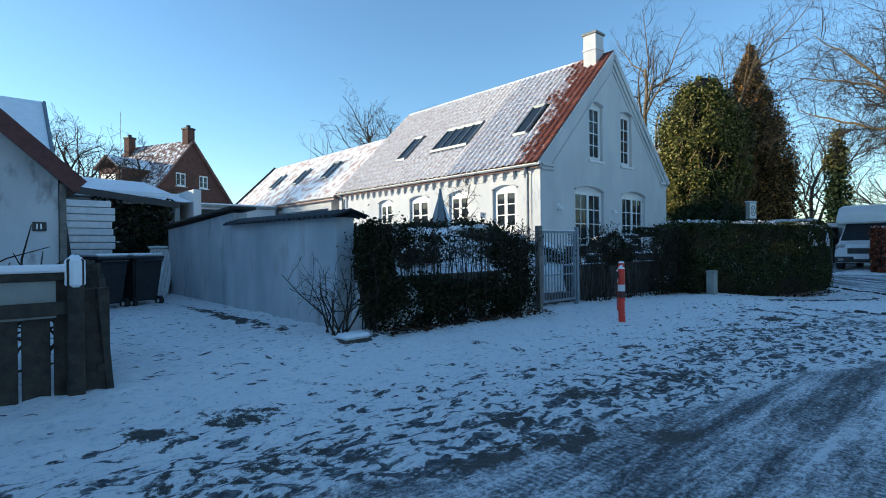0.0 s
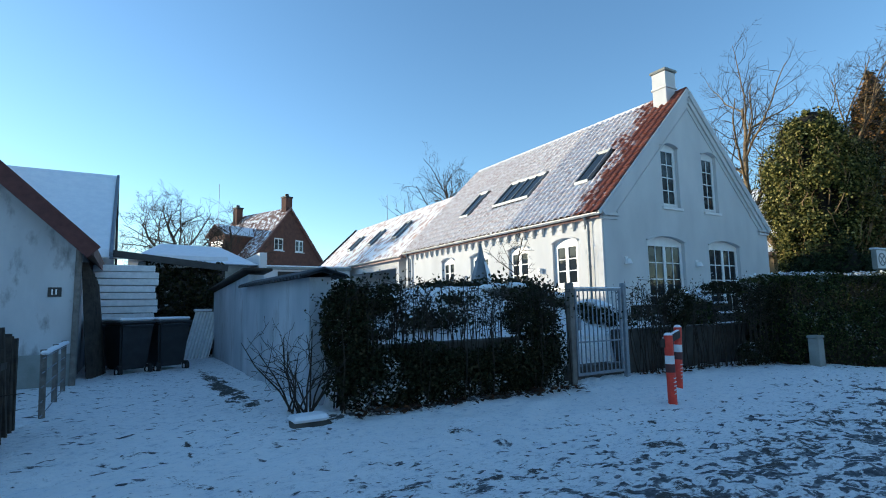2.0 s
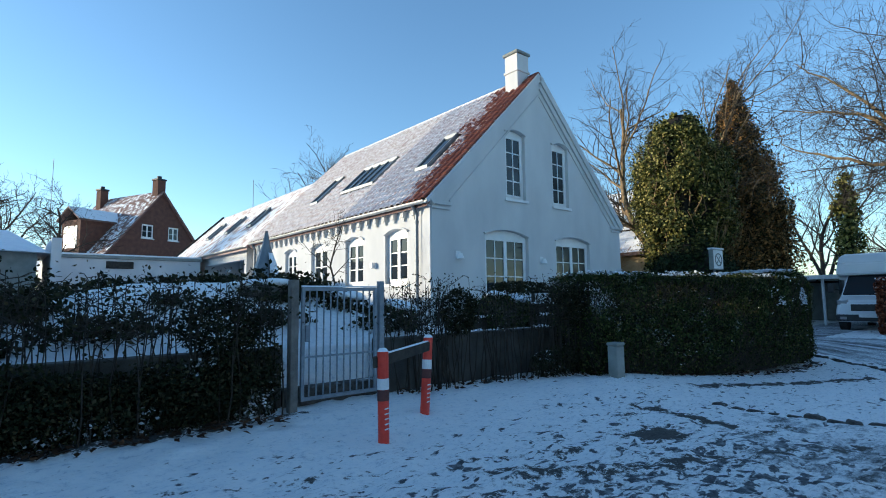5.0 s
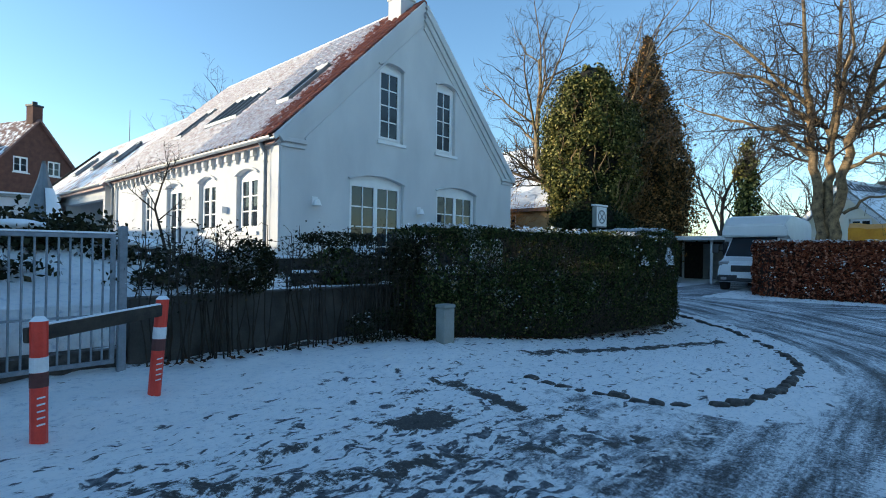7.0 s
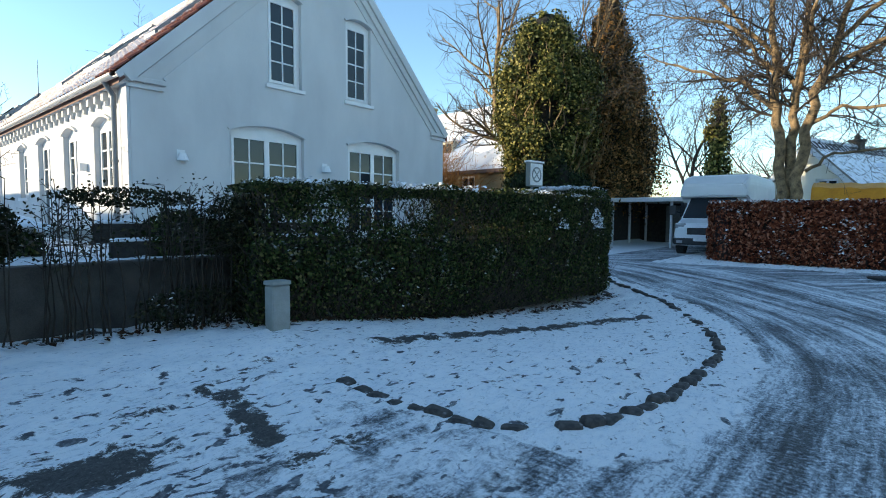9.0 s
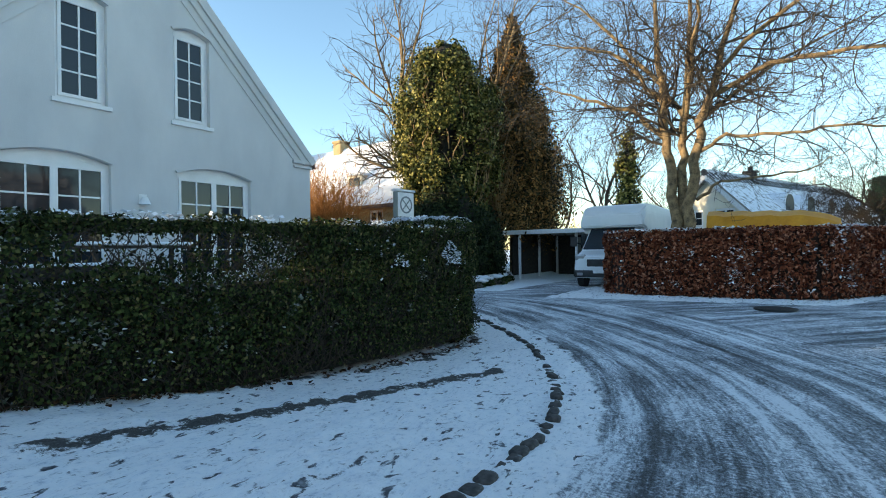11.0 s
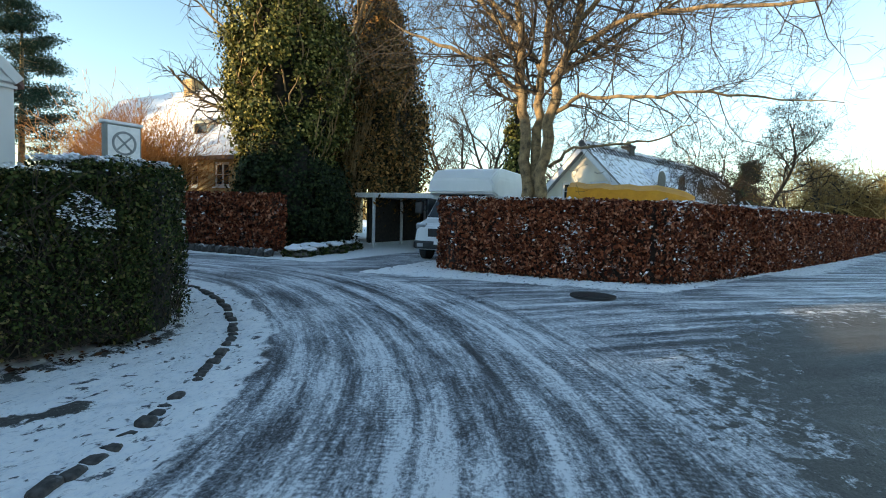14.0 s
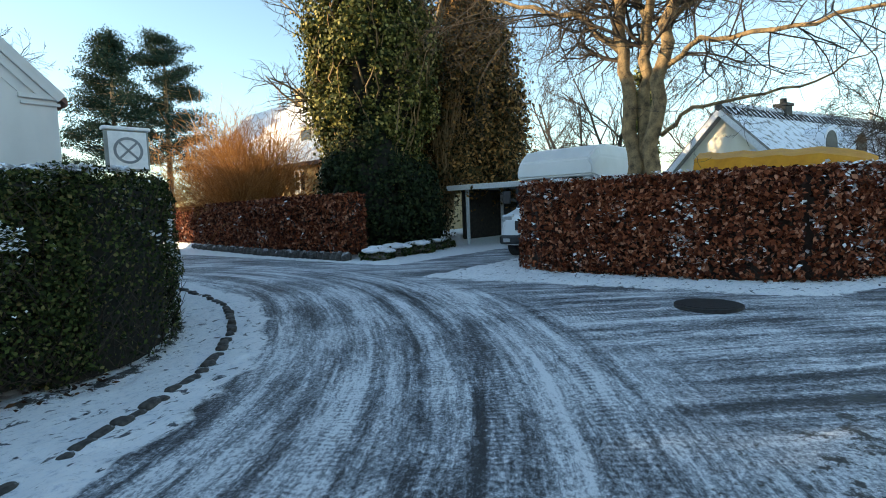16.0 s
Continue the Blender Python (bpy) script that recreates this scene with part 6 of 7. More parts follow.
# ---- the garden ----
par = thing("parasol", "closed dark garden parasol dusted with snow", "parasol")
part("pole", rod(bmesh.new(), (8.86, 8.6, 0.7), (8.86, 8.6, 2.6), 0.025, seg=10), M["greywood"], par)
q = bmesh.new()
rings = []
for zz, r in ((1.15, 0.30), (1.5, 0.26), (1.95, 0.17), (2.35, 0.06), (2.56, 0.025)):
    rings.append([q.verts.new((8.86 + math.cos(k * math.pi / 8) * r * (1 + 0.14 * (k % 2)), 8.6 + math.sin(k * math.pi / 8) * r * (1 + 0.14 * (k % 2)), zz)) for k in range(16)])
for a, b in zip(rings, rings[1:]):
    for k in range(16):
        q.faces.new((a[k], a[(k + 1) % 16], b[(k + 1) % 16], b[k]))
q.faces.new(rings[0]); q.faces.new(rings[-1])
part("canopy", q, M["pipe"], par)
q = bmesh.new()
rings = []
for zz, r in ((1.2, 0.315), (1.55, 0.275), (1.95, 0.19), (2.2, 0.11)):
    rings.append([q.verts.new((8.86 + math.cos(-1.6 + k * 0.28) * r * 1.08, 8.6 + math.sin(-1.6 + k * 0.28) * r * 1.08, zz)) for k in range(7)])
for a, b in zip(rings, rings[1:]):
    for k in range(6):
        q.faces.new((a[k], a[k + 1], b[k + 1], b[k]))
part("snow_cover", q, M["snow"], par)


def snowy_bush(label, at, rx, ry, rz, n, seed, leaf="hedgeleaf"):
    rng = np.random.default_rng(seed)
    b = thing("garden_bush", label, "bush", "bushes in the garden")
    q = bmesh.new()
    bmesh.ops.create_icosphere(q, subdivisions=3, radius=1, matrix=Matrix.Translation((at[0], at[1], at[2] + rz * 0.5)) @ Matrix.Diagonal((rx * 0.8, ry * 0.8, rz * 0.7, 1)))
    for w in q.verts:
        w.co += Vector((1, 1, 0.6)) * noise.noise(w.co * 3.1) * 0.14
    part("core", q, M["thatch"], b)
    g = rng.normal(size=(n, 3))
    g /= np.linalg.norm(g, axis=1, keepdims=True)
    pts = g * np.array([rx, ry, rz]) * rng.uniform(0.8, 1.1, (n, 1)) + np.array([at[0], at[1], at[2] + rz * 0.5])
    pts = pts[pts[:, 2] > at[2]]
    v, f = leaf_quads(pts, 0.06, rng, None)
    arrays("foliage", v, f, M[leaf], b, kind="stuff")
    caps = bmesh.new()
    for i in range(9):
        a, r = rng.uniform(0, 6.28), rng.uniform(0.1, 0.8)
        px, py = at[0] + math.cos(a) * rx * r, at[1] + math.sin(a) * ry * r
        pz = at[2] + rz * (0.5 + 0.98 * math.sqrt(max(0, 1 - r * r)))
        bmesh.ops.create_icosphere(caps, subdivisions=2, radius=1, matrix=Matrix.Translation((px, py, pz)) @ Matrix.Diagonal((rng.uniform(0.12, 0.26), rng.uniform(0.12, 0.22), 0.07, 1)))
    for w in caps.verts:
        w.co += Vector((1, 1, 0.4)) * noise.noise(w.co * 7.0) * 0.05
    part("snow_cap", caps, M["snow"], b, smooth=True)
    return b


rng = np.random.default_rng(58)
bankline = []
for i in range(30):
    x, y = rng.uniform(5.0, 10.2), rng.uniform(6.0, 9.2)
    r = rng.uniform(0.12, 0.34)
    z = float(ground_height(np.array(x), np.array(y)))
    g = rng.normal(size=(int(420 * r / 0.25), 3)) * np.array([r, r * 0.7, r * 0.32])
    bankline.append(g + np.array([x, y, z + r * 0.2]))
v, f = leaf_quads(np.concatenate(bankline), 0.055, rng)
tagged(arrays("ground_cover", v, f, M["thinleaf"]), "dark evergreen ground cover poking through snow", "plants", kind="stuff")
for i, (x, y, rx) in enumerate(((8.2, 6.9, 0.5), (9.5, 7.1, 0.46))):
    snowy_bush("low garden shrub heaped with snow", (x, y, float(ground_height(np.array(x), np.array(y))) - 0.08), rx, rx * 0.8, rx * 0.32, 260, 130 + i, "thinleaf")
snowy_bush("round dark bush with snow on top", (10.6, 7.2, 0.72), 0.5, 0.45, 0.38, 1300, 54)
snowy_bush("clipped dark green bush by the terrace", (12.7, 6.4, 0.72), 0.65, 0.5, 0.5, 2200, 55)
bare_tree("garden_tree", "small bare fruit tree in the garden", (10.9, 9.6, 0.75), [((0, 0, 0), (0.05, 0, 1), 2.3, 0.035)], (8, 5, 3), 18, "darktwig", "darktwig", 0.25, 0.12, 0.9, 0.5, 0.005, 0.45)
bench = thing("raised_bed", "dark wooden terrace edging with snow", "garden bed")
for y, z in ((6.3, 0.98), (6.9, 1.2)):
    bo = part("board", B(11.6, 15.2, y, y + 0.06, z - 0.26, z, 0.008), M["darkwood"], bench)
    part("snow_strip", B(11.62, 15.18, y - 0.02, y + 0.1, z + 0.002, z + 0.05, 0.015), M["snow"], bo)
for x in (11.7, 13.4, 15.1):
    part("post", B(x - 0.05, x + 0.05, 6.36, 6.46, 0.7, 1.2, 0.006), M["darkwood"], bench)
table = thing("garden_table", "dark garden table with snow before the doors", "table")
part("top", B(15.0, 16.6, 7.0, 7.7, 1.46, 1.50, 0.008), M["darkwood"], table)
for x in (15.08, 16.52):
    for y in (7.06, 7.64):
        part("leg", B(x - 0.03, x + 0.03, y - 0.03, y + 0.03, 0.75, 1.46), M["darkwood"], table)
part("snow_cover", B(15.02, 16.58, 7.02, 7.68, 1.502, 1.56, 0.02), M["snow"], table)

# ---- no-parking sign behind the hedge ----
sign = thing("road_sign", "white square sign with a crossed circle", "sign")
part("pole", rod(bmesh.new(), (20.42, 5.56, 0.0), (20.42, 5.56, 2.05), 0.03, seg=10), M["steel"], sign)
sm = Matrix.Translation((20.42, 5.5, 2.36)) @ Matrix.Rotation(radians(-6), 4, "Z")
part("panel", box(bmesh.new(), -0.27, 0.27, -0.06, 0.06, -0.30, 0.26, 0.012, sm), M["lightconcrete"], sign, "grey-white panel")
part("top", box(bmesh.new(), -0.30, 0.30, -0.08, 0.08, 0.262, 0.31, 0.01, sm), M["whiteband"], sign)
part("face", box(bmesh.new(), -0.24, 0.24, -0.068, -0.062, -0.27, 0.24, 0.0, sm), M["whiteband"], sign)
q = bmesh.new()
for i in range(28):
    a, b = i * 2 * math.pi / 28, (i + 1) * 2 * math.pi / 28
    vs = [q.verts.new(sm @ Vector((math.cos(t) * r, y, math.sin(t) * r - 0.02))) for y in (-0.076, -0.07) for t, r in ((a, 0.15), (b, 0.15), (b, 0.185), (a, 0.185))]
    for k in ((0, 1, 2, 3), (0, 1, 5, 4), (2, 3, 7, 6)):
        q.faces.new([vs[j] for j in k])
for s in (-1, 1):
    box(q, -0.15, 0.15, -0.0755, -0.0705, -0.014, 0.014, 0, sm @ Matrix.Translation((0, 0, -0.02)) @ Matrix.Rotation(s * math.pi / 4, 4, "Y"))
part("mark", q, M["pipe"], sign, "grey crossed circle")

# ---- stones under the beech hedge ----
row = thing("stone_row", "row of round field stones below the beech hedge", "stones")
stm = []
for k in range(3):
    q = bmesh.new()
    bmesh.ops.create_icosphere(q, subdivisions=2, radius=0.16)
    for w in q.verts:
        w.co += w.co.normalized() * noise.noise(w.co * 6 + Vector((k * 3, 0, 0))) * 0.05
    me = bpy.data.meshes.new("stone")
    q.to_mesh(me); q.free()
    me.materials.append(M["stone"])
    stm.append(me)
for i in range(52):
    p, tg = along([(27.0, 8.6), (27.2, 12.5), (28.05, 17.5), (29.05, 24.0)], np.array([i / 51.0]))
    o = new("stone", stm[i % 3])
    o.parent = row
    o.location = (p[0, 0] + random.uniform(-0.05, 0.05), p[0, 1], 0.09)
    o.rotation_euler = (random.uniform(0, 6), random.uniform(0, 6), random.uniform(0, 6))
rng = np.random.default_rng(77)
for i, (x, y, rx) in enumerate(((27.6, 8.0, 0.45), (28.6, 8.3, 0.6), (29.6, 8.2, 0.55), (30.6, 8.6, 0.6), (31.6, 8.9, 0.5))):
    snowy_bush("low dark ground cover with snow by the drive", (x, y, 0.0), rx, 0.5, 0.22, 700, 60 + i)

# ---- carport ----
car = thing("carport", "flat-roofed carport with slender white posts", "carport")
part("roof", B(32.8, 38.5, 5.2, 9.45, 2.06, 2.16, 0.01), M["lightconcrete"], car)
part("fascia", B(32.74, 32.798, 5.2, 9.45, 2.02, 2.20, 0.006), M["whiteband"], car)
part("snow_cover", B(32.8, 38.5, 5.2, 9.45, 2.162, 2.21, 0.02), M["snow"], car)
for x, y in ((33.05, 8.72), (33.1, 6.1), (35.8, 8.95), (38.2, 8.95), (38.2, 6.1)):
    part("post", B(x - 0.05, x + 0.05, y - 0.05, y + 0.05, 0.0, 2.06, 0.006), M["whiteband"], car)
part("back_wall", B(38.3, 38.45, 5.2, 9.4, 0.0, 2.06), M["darkwood"], car)
part("side_wall", B(33.6, 38.3, 9.3, 9.4, 0.0, 2.06), M["darkwood"], car)
part("door", B(38.2, 38.298, 6.6, 7.9, 0.0, 1.95, 0.01), M["lightconcrete"], car)

# ---- motorhome ----
van = thing("motorhome", "white motorhome with an overcab bed, parked", "motorhome")
van.matrix_world = pose(29.05, 3.85, 0.0)
def loft(q, sections):
    """Closed cross-sections joined along x: (x, [(y, z), ...])."""
    rs = [[q.verts.new((x, y, z)) for y, z in s] for x, s in sections]
    for a, b in zip(rs, rs[1:]):
        for k in range(len(a)):
            q.faces.new((a[k], a[(k + 1) % len(a)], b[(k + 1) % len(b)], b[k]))
    q.faces.new(rs[0]); q.faces.new(rs[-1])
    return q
def sect(w, z0, z1, tw):
    return [(-w, z0), (w, z0), (w * 1.0, (z0 + z1) / 2), (tw, z1), (-tw, z1), (-w * 1.0, (z0 + z1) / 2)]
q = loft(bmesh.new(), [(0.0, sect(0.88, 0.38, 1.02, 0.80)), (0.10, sect(0.97, 0.33, 1.12, 0.88)), (0.75, sect(1.0, 0.30, 1.28, 0.92)), (1.55, sect(1.0, 0.30, 2.12, 0.82)), (2.4, sect(1.0, 0.30, 2.15, 0.82))])
bmesh.ops.bevel(q, geom=q.edges[:], offset=0.04, segments=2, affect="EDGES")
part("cab", q, M["van"], van, smooth=False)
q = bmesh.new()
vs = [q.verts.new(p) for p in ((0.78, -0.86, 1.30), (0.78, 0.86, 1.30), (1.50, 0.76, 2.06), (1.50, -0.76, 2.06))]
vs2 = [q.verts.new((v.co.x - 0.03, v.co.y, v.co.z + 0.03)) for v in vs]
q.faces.new(vs); q.faces.new(vs2)
for k in range(4):
    q.faces.new((vs[k], vs[(k + 1) % 4], vs2[(k + 1) % 4], vs2[k]))
part("windscreen", q, M["glass"], van)
q = loft(bmesh.new(), [(1.25, [(-1.12, 2.10), (1.12, 2.10), (1.12, 2.35), (1.0, 2.55), (-1.0, 2.55), (-1.12, 2.35)]), (1.7, [(-1.14, 2.02), (1.14, 2.02), (1.14, 2.6), (1.08, 2.86), (-1.08, 2.86), (-1.14, 2.6)]), (2.2, [(-1.15, 0.45), (1.15, 0.45), (1.15, 2.6), (1.1, 2.92), (-1.1, 2.92), (-1.15, 2.6)]), (7.0, [(-1.15, 0.45), (1.15, 0.45), (1.15, 2.6), (1.1, 2.92), (-1.1, 2.92), (-1.15, 2.6)])])
bmesh.ops.bevel(q, geom=q.edges[:], offset=0.05, segments=2, affect="EDGES")
part("living_box", q, M["camper"], van)
part("snow_cover", B(2.3, 6.9, -1.05, 1.05, 2.905, 2.96, 0.02), M["snow"], van)
part("grille", B(-0.012, 0.09, -0.50, 0.50, 0.72, 0.98, 0.02), M["black"], van)
part("bumper", B(-0.06, 0.2, -0.96, 0.96, 0.36, 0.60, 0.05), M["black"], van)
part("licence_plate", B(-0.075, -0.061, -0.26, 0.26, 0.50, 0.61, 0.004), M["whiteband"], van)
for s in (-1, 1):
    hl = part("headlight", B(0.02, 0.30, s * 0.55, s * 0.93, 0.92, 1.14, 0.05), M["chrome"], van)
    part("fog_lamp", B(-0.068, -0.055, s * 0.62, s * 0.82, 0.42, 0.52, 0.01), M["chrome"], van)
    mi = part("mirror", B(0.80, 0.92, s * 1.12, s * 1.36, 1.42, 1.78, 0.03), M["black"], van)
    part("mirror_arm", beam(bmesh.new(), (0.9, s * 0.95, 1.5), (0.88, s * 1.15, 1.55), 0.04, 0.05), M["black"], mi)
    part("side_window", B(0.95, 1.75, s * 0.985, s * 1.005, 1.35, 1.9, 0.004), M["glass"], van)
    for x in (0.75, 5.2):
        w = part("wheel", rod(bmesh.new(), (x, s * 0.74, 0.34), (x, s * 0.98, 0.34), 0.34, seg=22), M["rubber"], van)
        part("rim", rod(bmesh.new(), (x, s * 0.76, 0.34), (x, s * 0.99, 0.34), 0.2, seg=16), M["zinc"], w)

# ---- covered boat behind the beech hedge ----
boat = thing("covered_boat", "boat under a bright yellow tarpaulin", "boat")
q = bmesh.new()
rings = []
for i in range(15):
    s = i / 14
    y = 1.25 - s * 4.25
    top = 2.76 - 0.17 * s - 0.28 * max(0, s - 0.8) / 0.2 + 0.03 * math.sin(i * 2.1)
    w = 0.85 * (1 - max(0, s - 0.55) ** 2 * 2.6)
    rings.append([q.verts.new((35.0 + a * w, y, z)) for a, z in ((-1, 1.2), (-1.05, 1.9 + 0.05 * math.sin(i * 1.7)), (-0.75, top - 0.22), (0, top), (0.75, top - 0.22), (1.05, 1.9), (1, 1.2))])
for a, b in zip(rings, rings[1:]):
    for k in range(6):
        q.faces.new((a[k], a[k + 1], b[k + 1], b[k]))
    q.faces.new((a[6], a[0], b[0], b[6]))
q.faces.new(rings[0]); q.faces.new(rings[-1])
part("tarpaulin", q, M["yellow"], boat, smooth=False)
for y in (0.4, -2.0):
    part("trestle", B(34.3, 35.7, y - 0.06, y + 0.06, 0.0, 1.25, 0.01), M["greywood"], boat)

# ---- thatched house ----
th = math.atan2(-8.0, 21.0)
thatched = gabled("thatched_house", "cream house with a snowy thatched roof and dormers", Matrix.Translation((45.0, 2.35, 0)) @ Matrix.Rotation(th - math.pi / 2, 4, "Z"), 6.6, 22.0, 2.0, 5.25, "cream", "thatchroof", 0.45,
                  [(-1.45, -0.35, 2.5, 3.5, 1, 2), (0.35, 1.45, 2.5, 3.5, 1, 2)], rake="whiteband", thick=0.28)
rng = np.random.default_rng(4)
q = bmesh.new()
for i in range(54):
    y = -0.4 + i * 0.42
    beam(q, (-0.55 + rng.uniform(-0.05, 0.05), y, 5.18 + rng.uniform(-0.03, 0.03)), (0.05, y + rng.uniform(-0.2, 0.2), 5.80 + rng.uniform(-0.04, 0.06)), 0.09, 0.07)
    beam(q, (0.55, y, 5.18), (-0.05, y + rng.uniform(-0.2, 0.2), 5.80 + rng.uniform(-0.04, 0.06)), 0.09, 0.07)
rod(q, (0, -0.5, 5.6), (0, 22.4, 5.6), 0.2, seg=8)
part("ridge_cover", q, M["thatchridge"], thatched, "dark ridge of crossed battens")
chimney(thatched, 0.0, 5.2, 4.8, 5.95, 0.6, "concrete", "iron")
part("stove_pipe", rod(bmesh.new(), (0, 15.5, 4.8), (0, 15.5, 6.5), 0.09, seg=10), M["zinc"], thatched)
for y in (5.2, 8.4, 11.8, 14.8, 17.8):
    q = rod(bmesh.new(), (0.5, y, 3.95), (2.2, y, 3.95), 0.66, seg=18)
    box(q, 1.0, 2.19, y - 0.66, y + 0.66, 3.05, 3.95)
    e = part("eyebrow_dormer", q, M["snow"], thatched)
    q = rod(bmesh.new(), (2.17, y, 3.88), (2.225, y, 3.88), 0.56, seg=18)
    box(q, 2.17, 2.224, y - 0.56, y + 0.56, 3.4, 3.88)
    part("dormer_window", q, M["black"], e)

# ---- yellow brick house ----
yel = gabled("yellow_house", "yellow brick house with snowy roof and dormer", Matrix.Translation((38.3, 31.5, 0)) @ Matrix.Rotation(math.pi - 0.06, 4, "Z"), 7.2, 17.0, 4.2, 8.3, "yellowbrick", "roofsnow", 0.4,
             [], [(1, 6.5, 7.6, 2.5, 3.7, 1, 2), (1, 8.6, 9.7, 2.5, 3.7, 1, 2), (1, 10.9, 12.0, 2.5, 3.7, 1, 2), (1, 13.2, 14.3, 2.5, 3.7, 1, 2), (1, 3.8, 4.9, 2.5, 3.7, 1, 2)])
chimney(yel, 0.0, 6.9, 7.6, 8.95, 0.75, "yellowbrick", "yellowbrick", False)
d = part("dormer", B(1.5, 2.8, 10.6, 11.8, 4.9, 6.0), M["cream"], yel)
part("dormer_window", B(2.802, 2.84, 10.75, 11.65, 5.15, 5.85, 0.004), M["glass"], d)
part("dormer_roof", B(1.1, 3.0, 10.45, 11.95, 6.002, 6.13, 0.02), M["snow"], d)

# ---- willow bush, pines, other trees ----
rng = np.random.default_rng(19)
wil = thing("willow_bush", "big leafless bush of orange-brown shoots", "bush")
sh = {}
for i in range(230):
    a, lean = rng.uniform(0, 6.28), rng.uniform(0.0, 1.0) ** 0.7
    p = np.array([30.3, 19.2, 0.6]) + np.array([math.cos(a), math.sin(a) * 1.6, 0]) * rng.uniform(0.1, 0.9)
    d = np.array([math.cos(a) * lean * 0.8, math.sin(a) * lean * 0.95, 1.0])
    grow(rng, p, d / np.linalg.norm(d), rng.uniform(3.0, 5.2) * (1 - 0.12 * lean), 0.03, 1, sh, 0.2, (0, 7, 4), 0.12, 0.62, 0.5, 0.012, 0.3)
v, f = tubes([p for ps in sh.values() for p in ps], 3)
arrays("shoot_growth", v, f, M["willow"], wil, kind="stuff")
part("stool", rod(bmesh.new(), (30.3, 18.3, 0.0), (30.3, 18.3, 0.7), 1.1, 0.7, 12), M["bark"], wil)


def pine(label, at, height, seed, spread=2.6, clear=0.35):
    rng = np.random.default_rng(seed)
    t = thing("pine_tree", label, "tree", "pines behind the house")
    part("trunk", rod(bmesh.new(), at, (at[0] + 0.3, at[1], at[2] + height), 0.26, 0.05, 10), M["bark"], t)
    paths, pts = [], []
    for i in range(64):
        u = clear + (1 - clear) * (i + rng.uniform(0, 1)) / 64
        z = at[2] + height * u
        a = rng.uniform(0, 6.28)
        ln = spread * (1.05 - u) ** 0.55 * rng.uniform(0.5, 1.15)
        s = np.array([at[0] + 0.3 * u, at[1], z])
        e = s + np.array([math.cos(a), math.sin(a), rng.uniform(0.0, 0.35)]) * ln
        m_ = (s + e) / 2 + np.array([0, 0, -0.12])
        paths.append([(s, 0.05), (m_, 0.03), (e, 0.012)])
        for k in range(7):
            c = m_ + (e - m_) * rng.uniform(-0.3, 1.1) + rng.normal(0, 0.16, 3)
            g = rng.normal(size=(80, 3)) * np.array([0.34, 0.34, 0.12])
            pts.append(c + g)
    v, f = tubes(paths, 4)
    arrays("limb_growth", v, f, M["bark"], t, kind="stuff")
    pts = np.concatenate(pts)
    v, f = leaf_quads(pts, 0.05, rng, None, 1.0, 4.5)
    arrays("crown", v, f, M["pineneedle"], t, kind="stuff")
    return t


pine("tall dark green pine with gappy crown", (30.6, 35.0, 0), 13.1, 71, 4.2)
pine("tall dark green pine with gappy crown", (34.4, 36.0, 0), 14.2, 72, 4.6)
pine("dark pine far beyond the thatched house", (84.0, -10.0, 0), 8.4, 73, 2.3, 0.3)
bare_tree("fruit_tree", "dark spreading bare tree beyond the beech hedge", (42.0, -5.9, 0), [((0, 0, 0), (0.0, 0.06, 1), 4.6, 0.15), ((0, 0, 1.5), (0, -0.7, 1), 4.6, 0.09), ((0, 0, 1.5), (0.1, 0.65, 1), 4.3, 0.09)], (11, 8, 7, 5), 27, "darktwig", "darktwig", 0.35, 0.12, 1.0, 0.62, 0.008, 0.3)
for i, (x, y) in enumerate(((56.0, -11.4), (61.0, -14.6), (67.0, -18.0))):
    bare_tree("scrub_tree", "low spreading golden-brown leafless tree", (x, y, 0), [((0, 0, 0), (0.0, 0.05, 1), 4.6, 0.2), ((0, 0, 1.0), (0, -0.9, 1), 6.0, 0.15), ((0, 0, 1.0), (0, 0.9, 1), 6.0, 0.15), ((0, 0, 0.8), (-0.5, 0.3, 1), 5.5, 0.14)], (13, 10, 8), 80 + i, "darktwig", "brush", 0.4, 0.0, 1.1, 0.6, 0.012, 0.25)
poletree = thing("ivy_tree", "slender far tree wrapped in dark ivy", "tree")
prof2 = [(0.2, 0.4), (3.0, 0.45), (6.0, 0.75), (8.0, 0.6), (10.0, 0.5), (11.0, 0.2)]
core_column(poletree, prof2, (56.0, 9.6), M["shadecore"], shrink=0.35)
ivy_mass(poletree, prof2, (56.0, 9.6), 5200, 0.22, "ivyleaf", 33, ragged=0.6, clumps=90, wide=0.6)
for i, (x, y, h) in enumerate(((56.5, 11.5, 12.0), (60.0, 17.0, 11.0), (68.0, 7.0, 10.0))):
    bare_tree("far_tree", "tall far bare tree with fine twigs", (x, y, 0), [((0, 0, 0), (0, 0.05, 1), h, 0.22), ((0, 0, 2), (0, 0.4, 1), h * 0.8, 0.15), ((0, 0, 2), (0, -0.4, 1), h * 0.75, 0.15)], (10, 8, 5), 90 + i, "twig", "twig", 0.18, 0.25, 0.8, 0.5, 0.02, 0.25)
bare_tree("far_tree", "bare tree behind the low outbuildings", (5.6, 32.0, 0), [((0, 0, 0), (0.0, 0, 1), 6.6, 0.2), ((0, 0, 1.5), (0.6, 0, 1), 5.4, 0.14), ((0, 0, 1.5), (-0.6, 0, 1), 5.6, 0.14)], (12, 9, 6), 95, "darktwig", "darktwig", 0.25, 0.15, 0.9, 0.55, 0.012, 0.3)
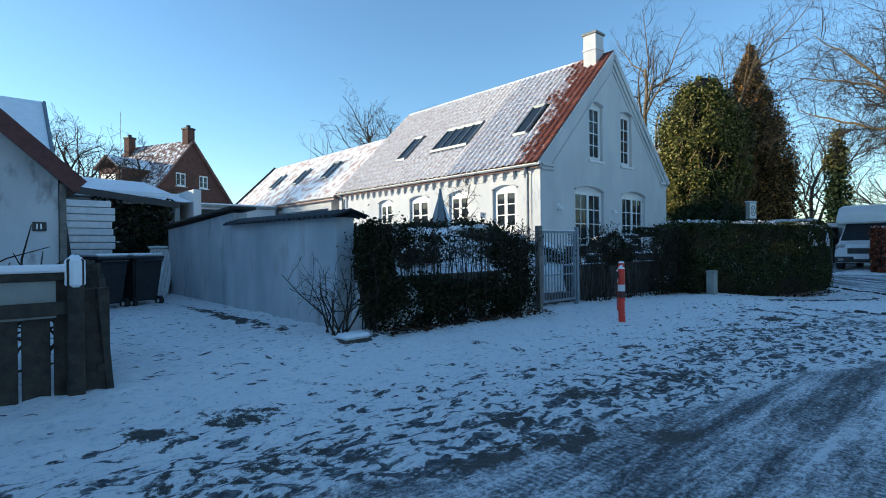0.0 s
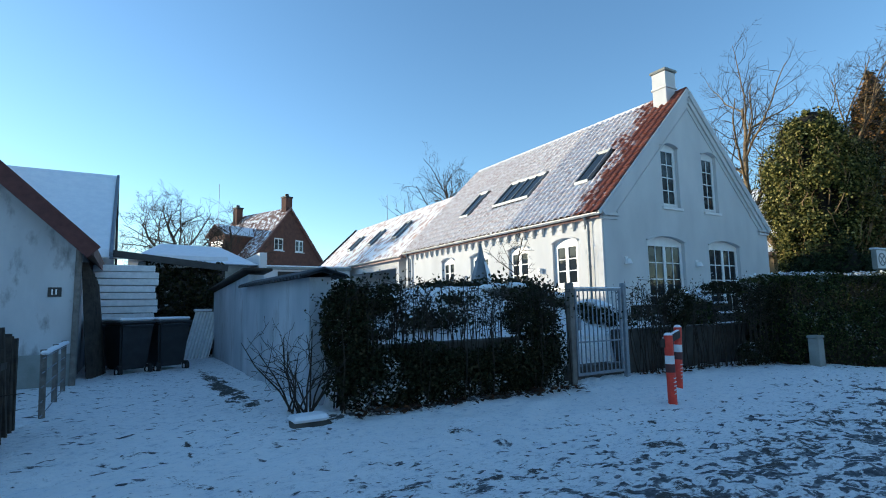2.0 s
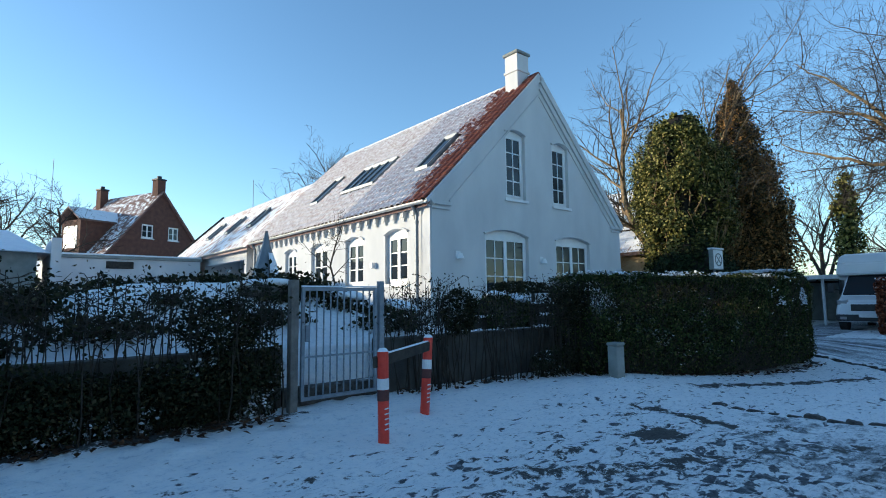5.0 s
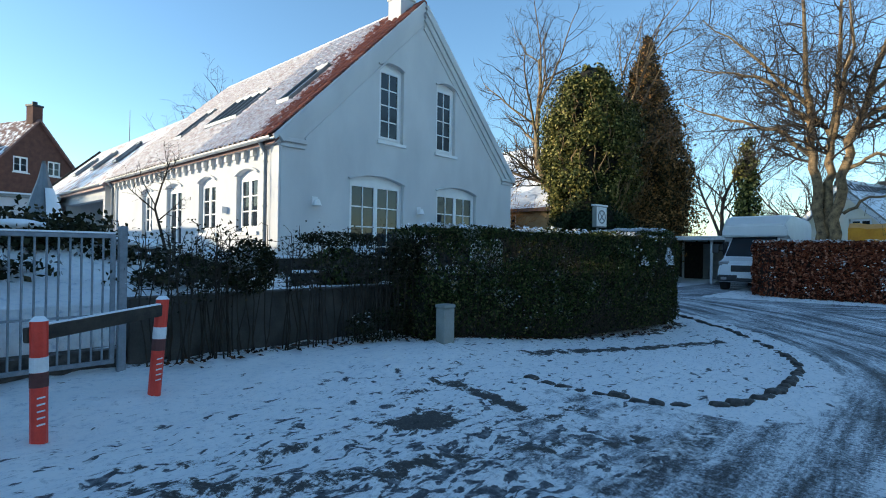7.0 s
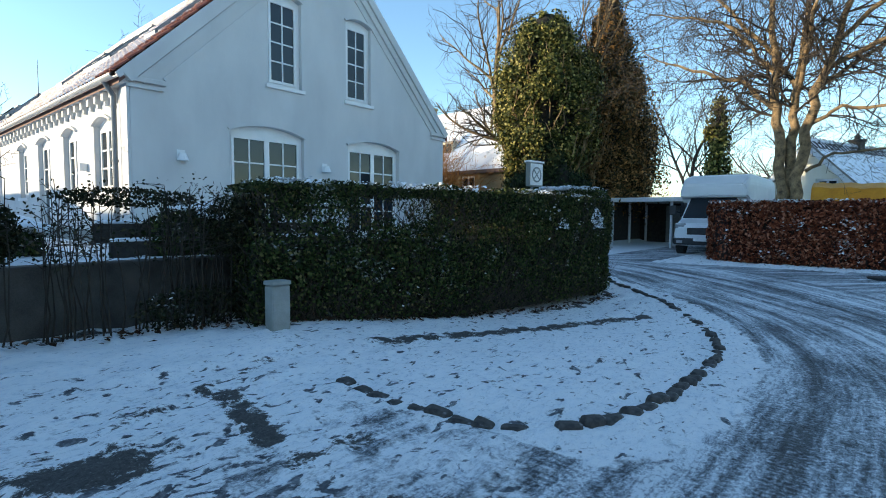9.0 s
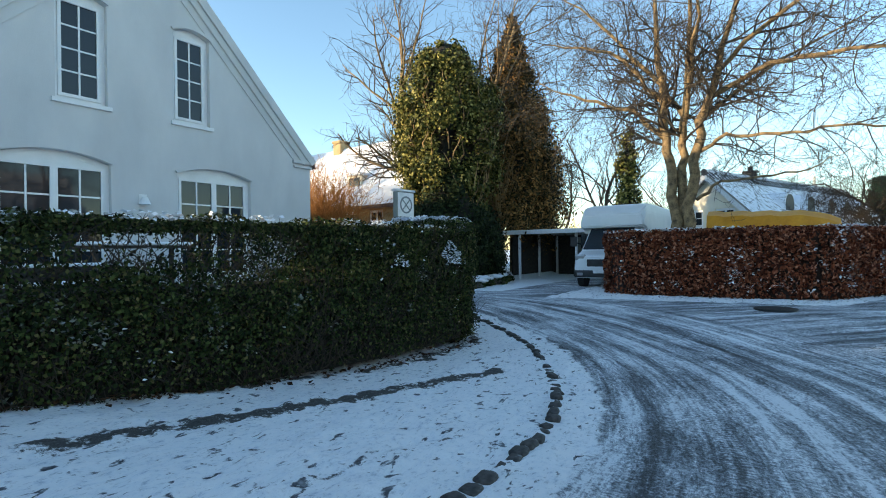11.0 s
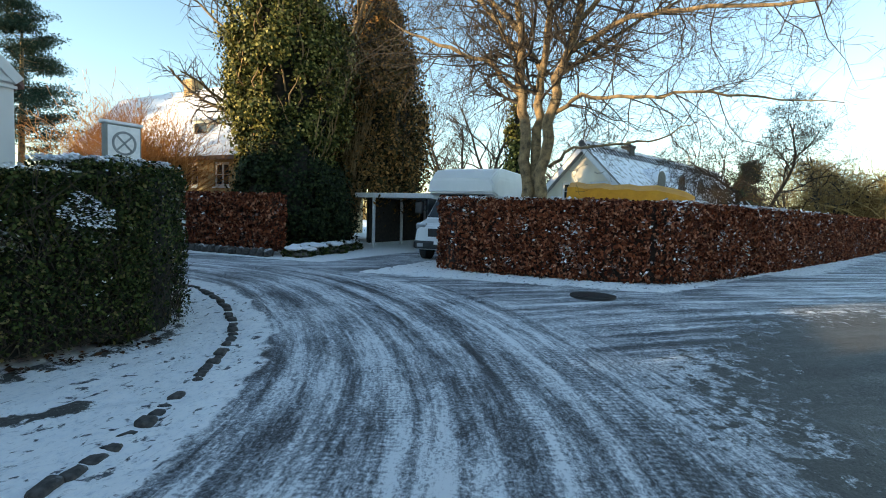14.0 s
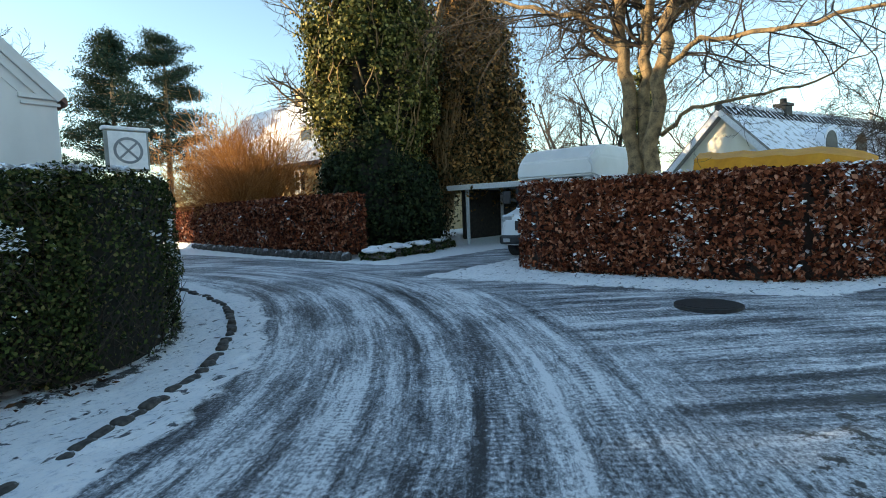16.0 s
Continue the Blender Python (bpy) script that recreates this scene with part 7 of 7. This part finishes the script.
bare_tree("far_tree", "bare tree top above the long roof", (23.4, 31.0, 0), [((0, 0, 0), (0, 0, 1), 10.4, 0.25), ((0, 0, 4), (0.3, 0, 1), 6.4, 0.15), ((0, 0, 4), (-0.3, 0, 1), 6.2, 0.15)], (10, 7, 5), 96, "twig", "twig", 0.2, 0.2, 0.85, 0.5, 0.012, 0.5)

# far woods all round
rng = np.random.default_rng(61)
paths = []
for i in range(9500):
    a = rng.uniform(-3.14, 3.14)
    r = rng.uniform(88, 130)
    if 0.42 < a < 0.5:
        continue
    h = rng.uniform(4.0, 8.0) * (0.8 + 0.4 * noise.noise((a * 6, 0.3, 0)))
    p = np.array([10 + math.cos(a) * r, math.sin(a) * r, 0.0])
    d = np.array([rng.normal(0, 0.22), rng.normal(0, 0.22), 1])
    paths.append([(p, 0.10), (p + d * h * 0.5, 0.07), (p + d * h + rng.normal(0, 0.3, 3), 0.02)])
v, f = tubes(paths, 3)
tagged(arrays("far_woods", v, f, M["brush"]), "bare winter woods in the distance", "woods", kind="stuff")
# golden scrub beyond the street's end
rng = np.random.default_rng(62)
tw = {}
for i in range(95):
    s_ = rng.uniform(0, 1)
    base = np.array([54 + 50 * s_ + rng.normal(0, 3), -15.5 - 24 * s_ + rng.uniform(-5, 11) * (0.4 + s_), 0.0])
    for k in range(5):
        a = rng.uniform(0, 6.28)
        d = np.array([math.cos(a) * 0.6, math.sin(a) * 0.6, 1.0])
        grow(rng, base, d / np.linalg.norm(d), rng.uniform(3.0, 6.0), 0.07, 1, tw, 0.3, (0, 7, 5), 0.05, 1.0, 0.55, 0.022, 0.15)
v, f = tubes([p for ps in tw.values() for p in ps], 3)
tagged(arrays("scrub", v, f, M["brush"]), "golden leafless scrub at the end of the street", "scrub", kind="stuff")
# brown leaves blown against the hedges
pts = []
p, tg = along([(4.3, 4.62), (7.6, 4.55)], rng.uniform(0, 1, 260))
pts.append(np.stack([p[:, 0], p[:, 1] + rng.normal(0, 0.1, 260)], 1))
p, tg = along([(9.0, 4.75), (11.2, 4.55), (12.5, 4.0), (15.0, 3.4), (17.6, 2.95), (19.2, 3.02)], rng.uniform(0, 1, 420))
pts.append(np.stack([p[:, 0], p[:, 1] + rng.normal(0, 0.11, 420)], 1))
p, tg = along([(26.8, 2.2), (26.75, -1.4), (27.6, -2.8), (31.0, -4.3)], rng.uniform(0, 1, 500))
pts.append(p + rng.normal(0, 0.12, (500, 2)))
pts = np.concatenate(pts)
pz = ground_height(pts[:, 0], pts[:, 1]) + 0.035
v, f = leaf_quads(np.stack([pts[:, 0], pts[:, 1], pz], 1), 0.05, rng, np.tile([0, 0, 2.0], (len(pts), 1)), 0.5)
tagged(arrays("leaf_litter", v, f, M["litter"]), "brown fallen leaves along the foot of the hedges", "leaves", kind="stuff")
# the far side of the street, behind the walker: unseen, added to darken window reflections
south = thing("reflection_house", "unseen long dark brick house added for window reflections", "house", kind="structure")
part("wall", B(2.0, 26.0, -17.3, -17.0, 0.0, 3.2), M["brick"], south)
part("roof", prism(bmesh.new(), [(-16.7, 3.1), (-21.0, 6.6), (-25.3, 3.1), (-25.3, 3.0), (-21.0, 6.4), (-16.7, 3.0)], lambda u, v, w: (1.8 + w, u, v), 24.4), M["roofsnow"], south)
for i, (x, y) in enumerate(((8.0, -13.5), (15.5, -12.5), (23.0, -14.0))):
    bare_tree("reflection_tree", "unseen bare tree behind the walker, added for window reflections", (x, y, 0), [((0, 0, 0), (0.0, 0.0, 1), 7.5, 0.2), ((0, 0, 1.8), (0.5, 0, 1), 5.4, 0.12), ((0, 0, 1.8), (-0.5, 0, 1), 5.4, 0.12)], (10, 8, 4), 120 + i, "bark", "darktwig", 0.25, 0.1, 0.9, 0.58, 0.012, 0.3)
# unseen wall behind the walker, to the left, added to block the low sun
solid("wall_west", B(-14.3, -14.0, -14.0, 9.0, 0.0, 4.2), M["lightconcrete"], "unseen plain wall added to shade the street", "wall", kind="structure")
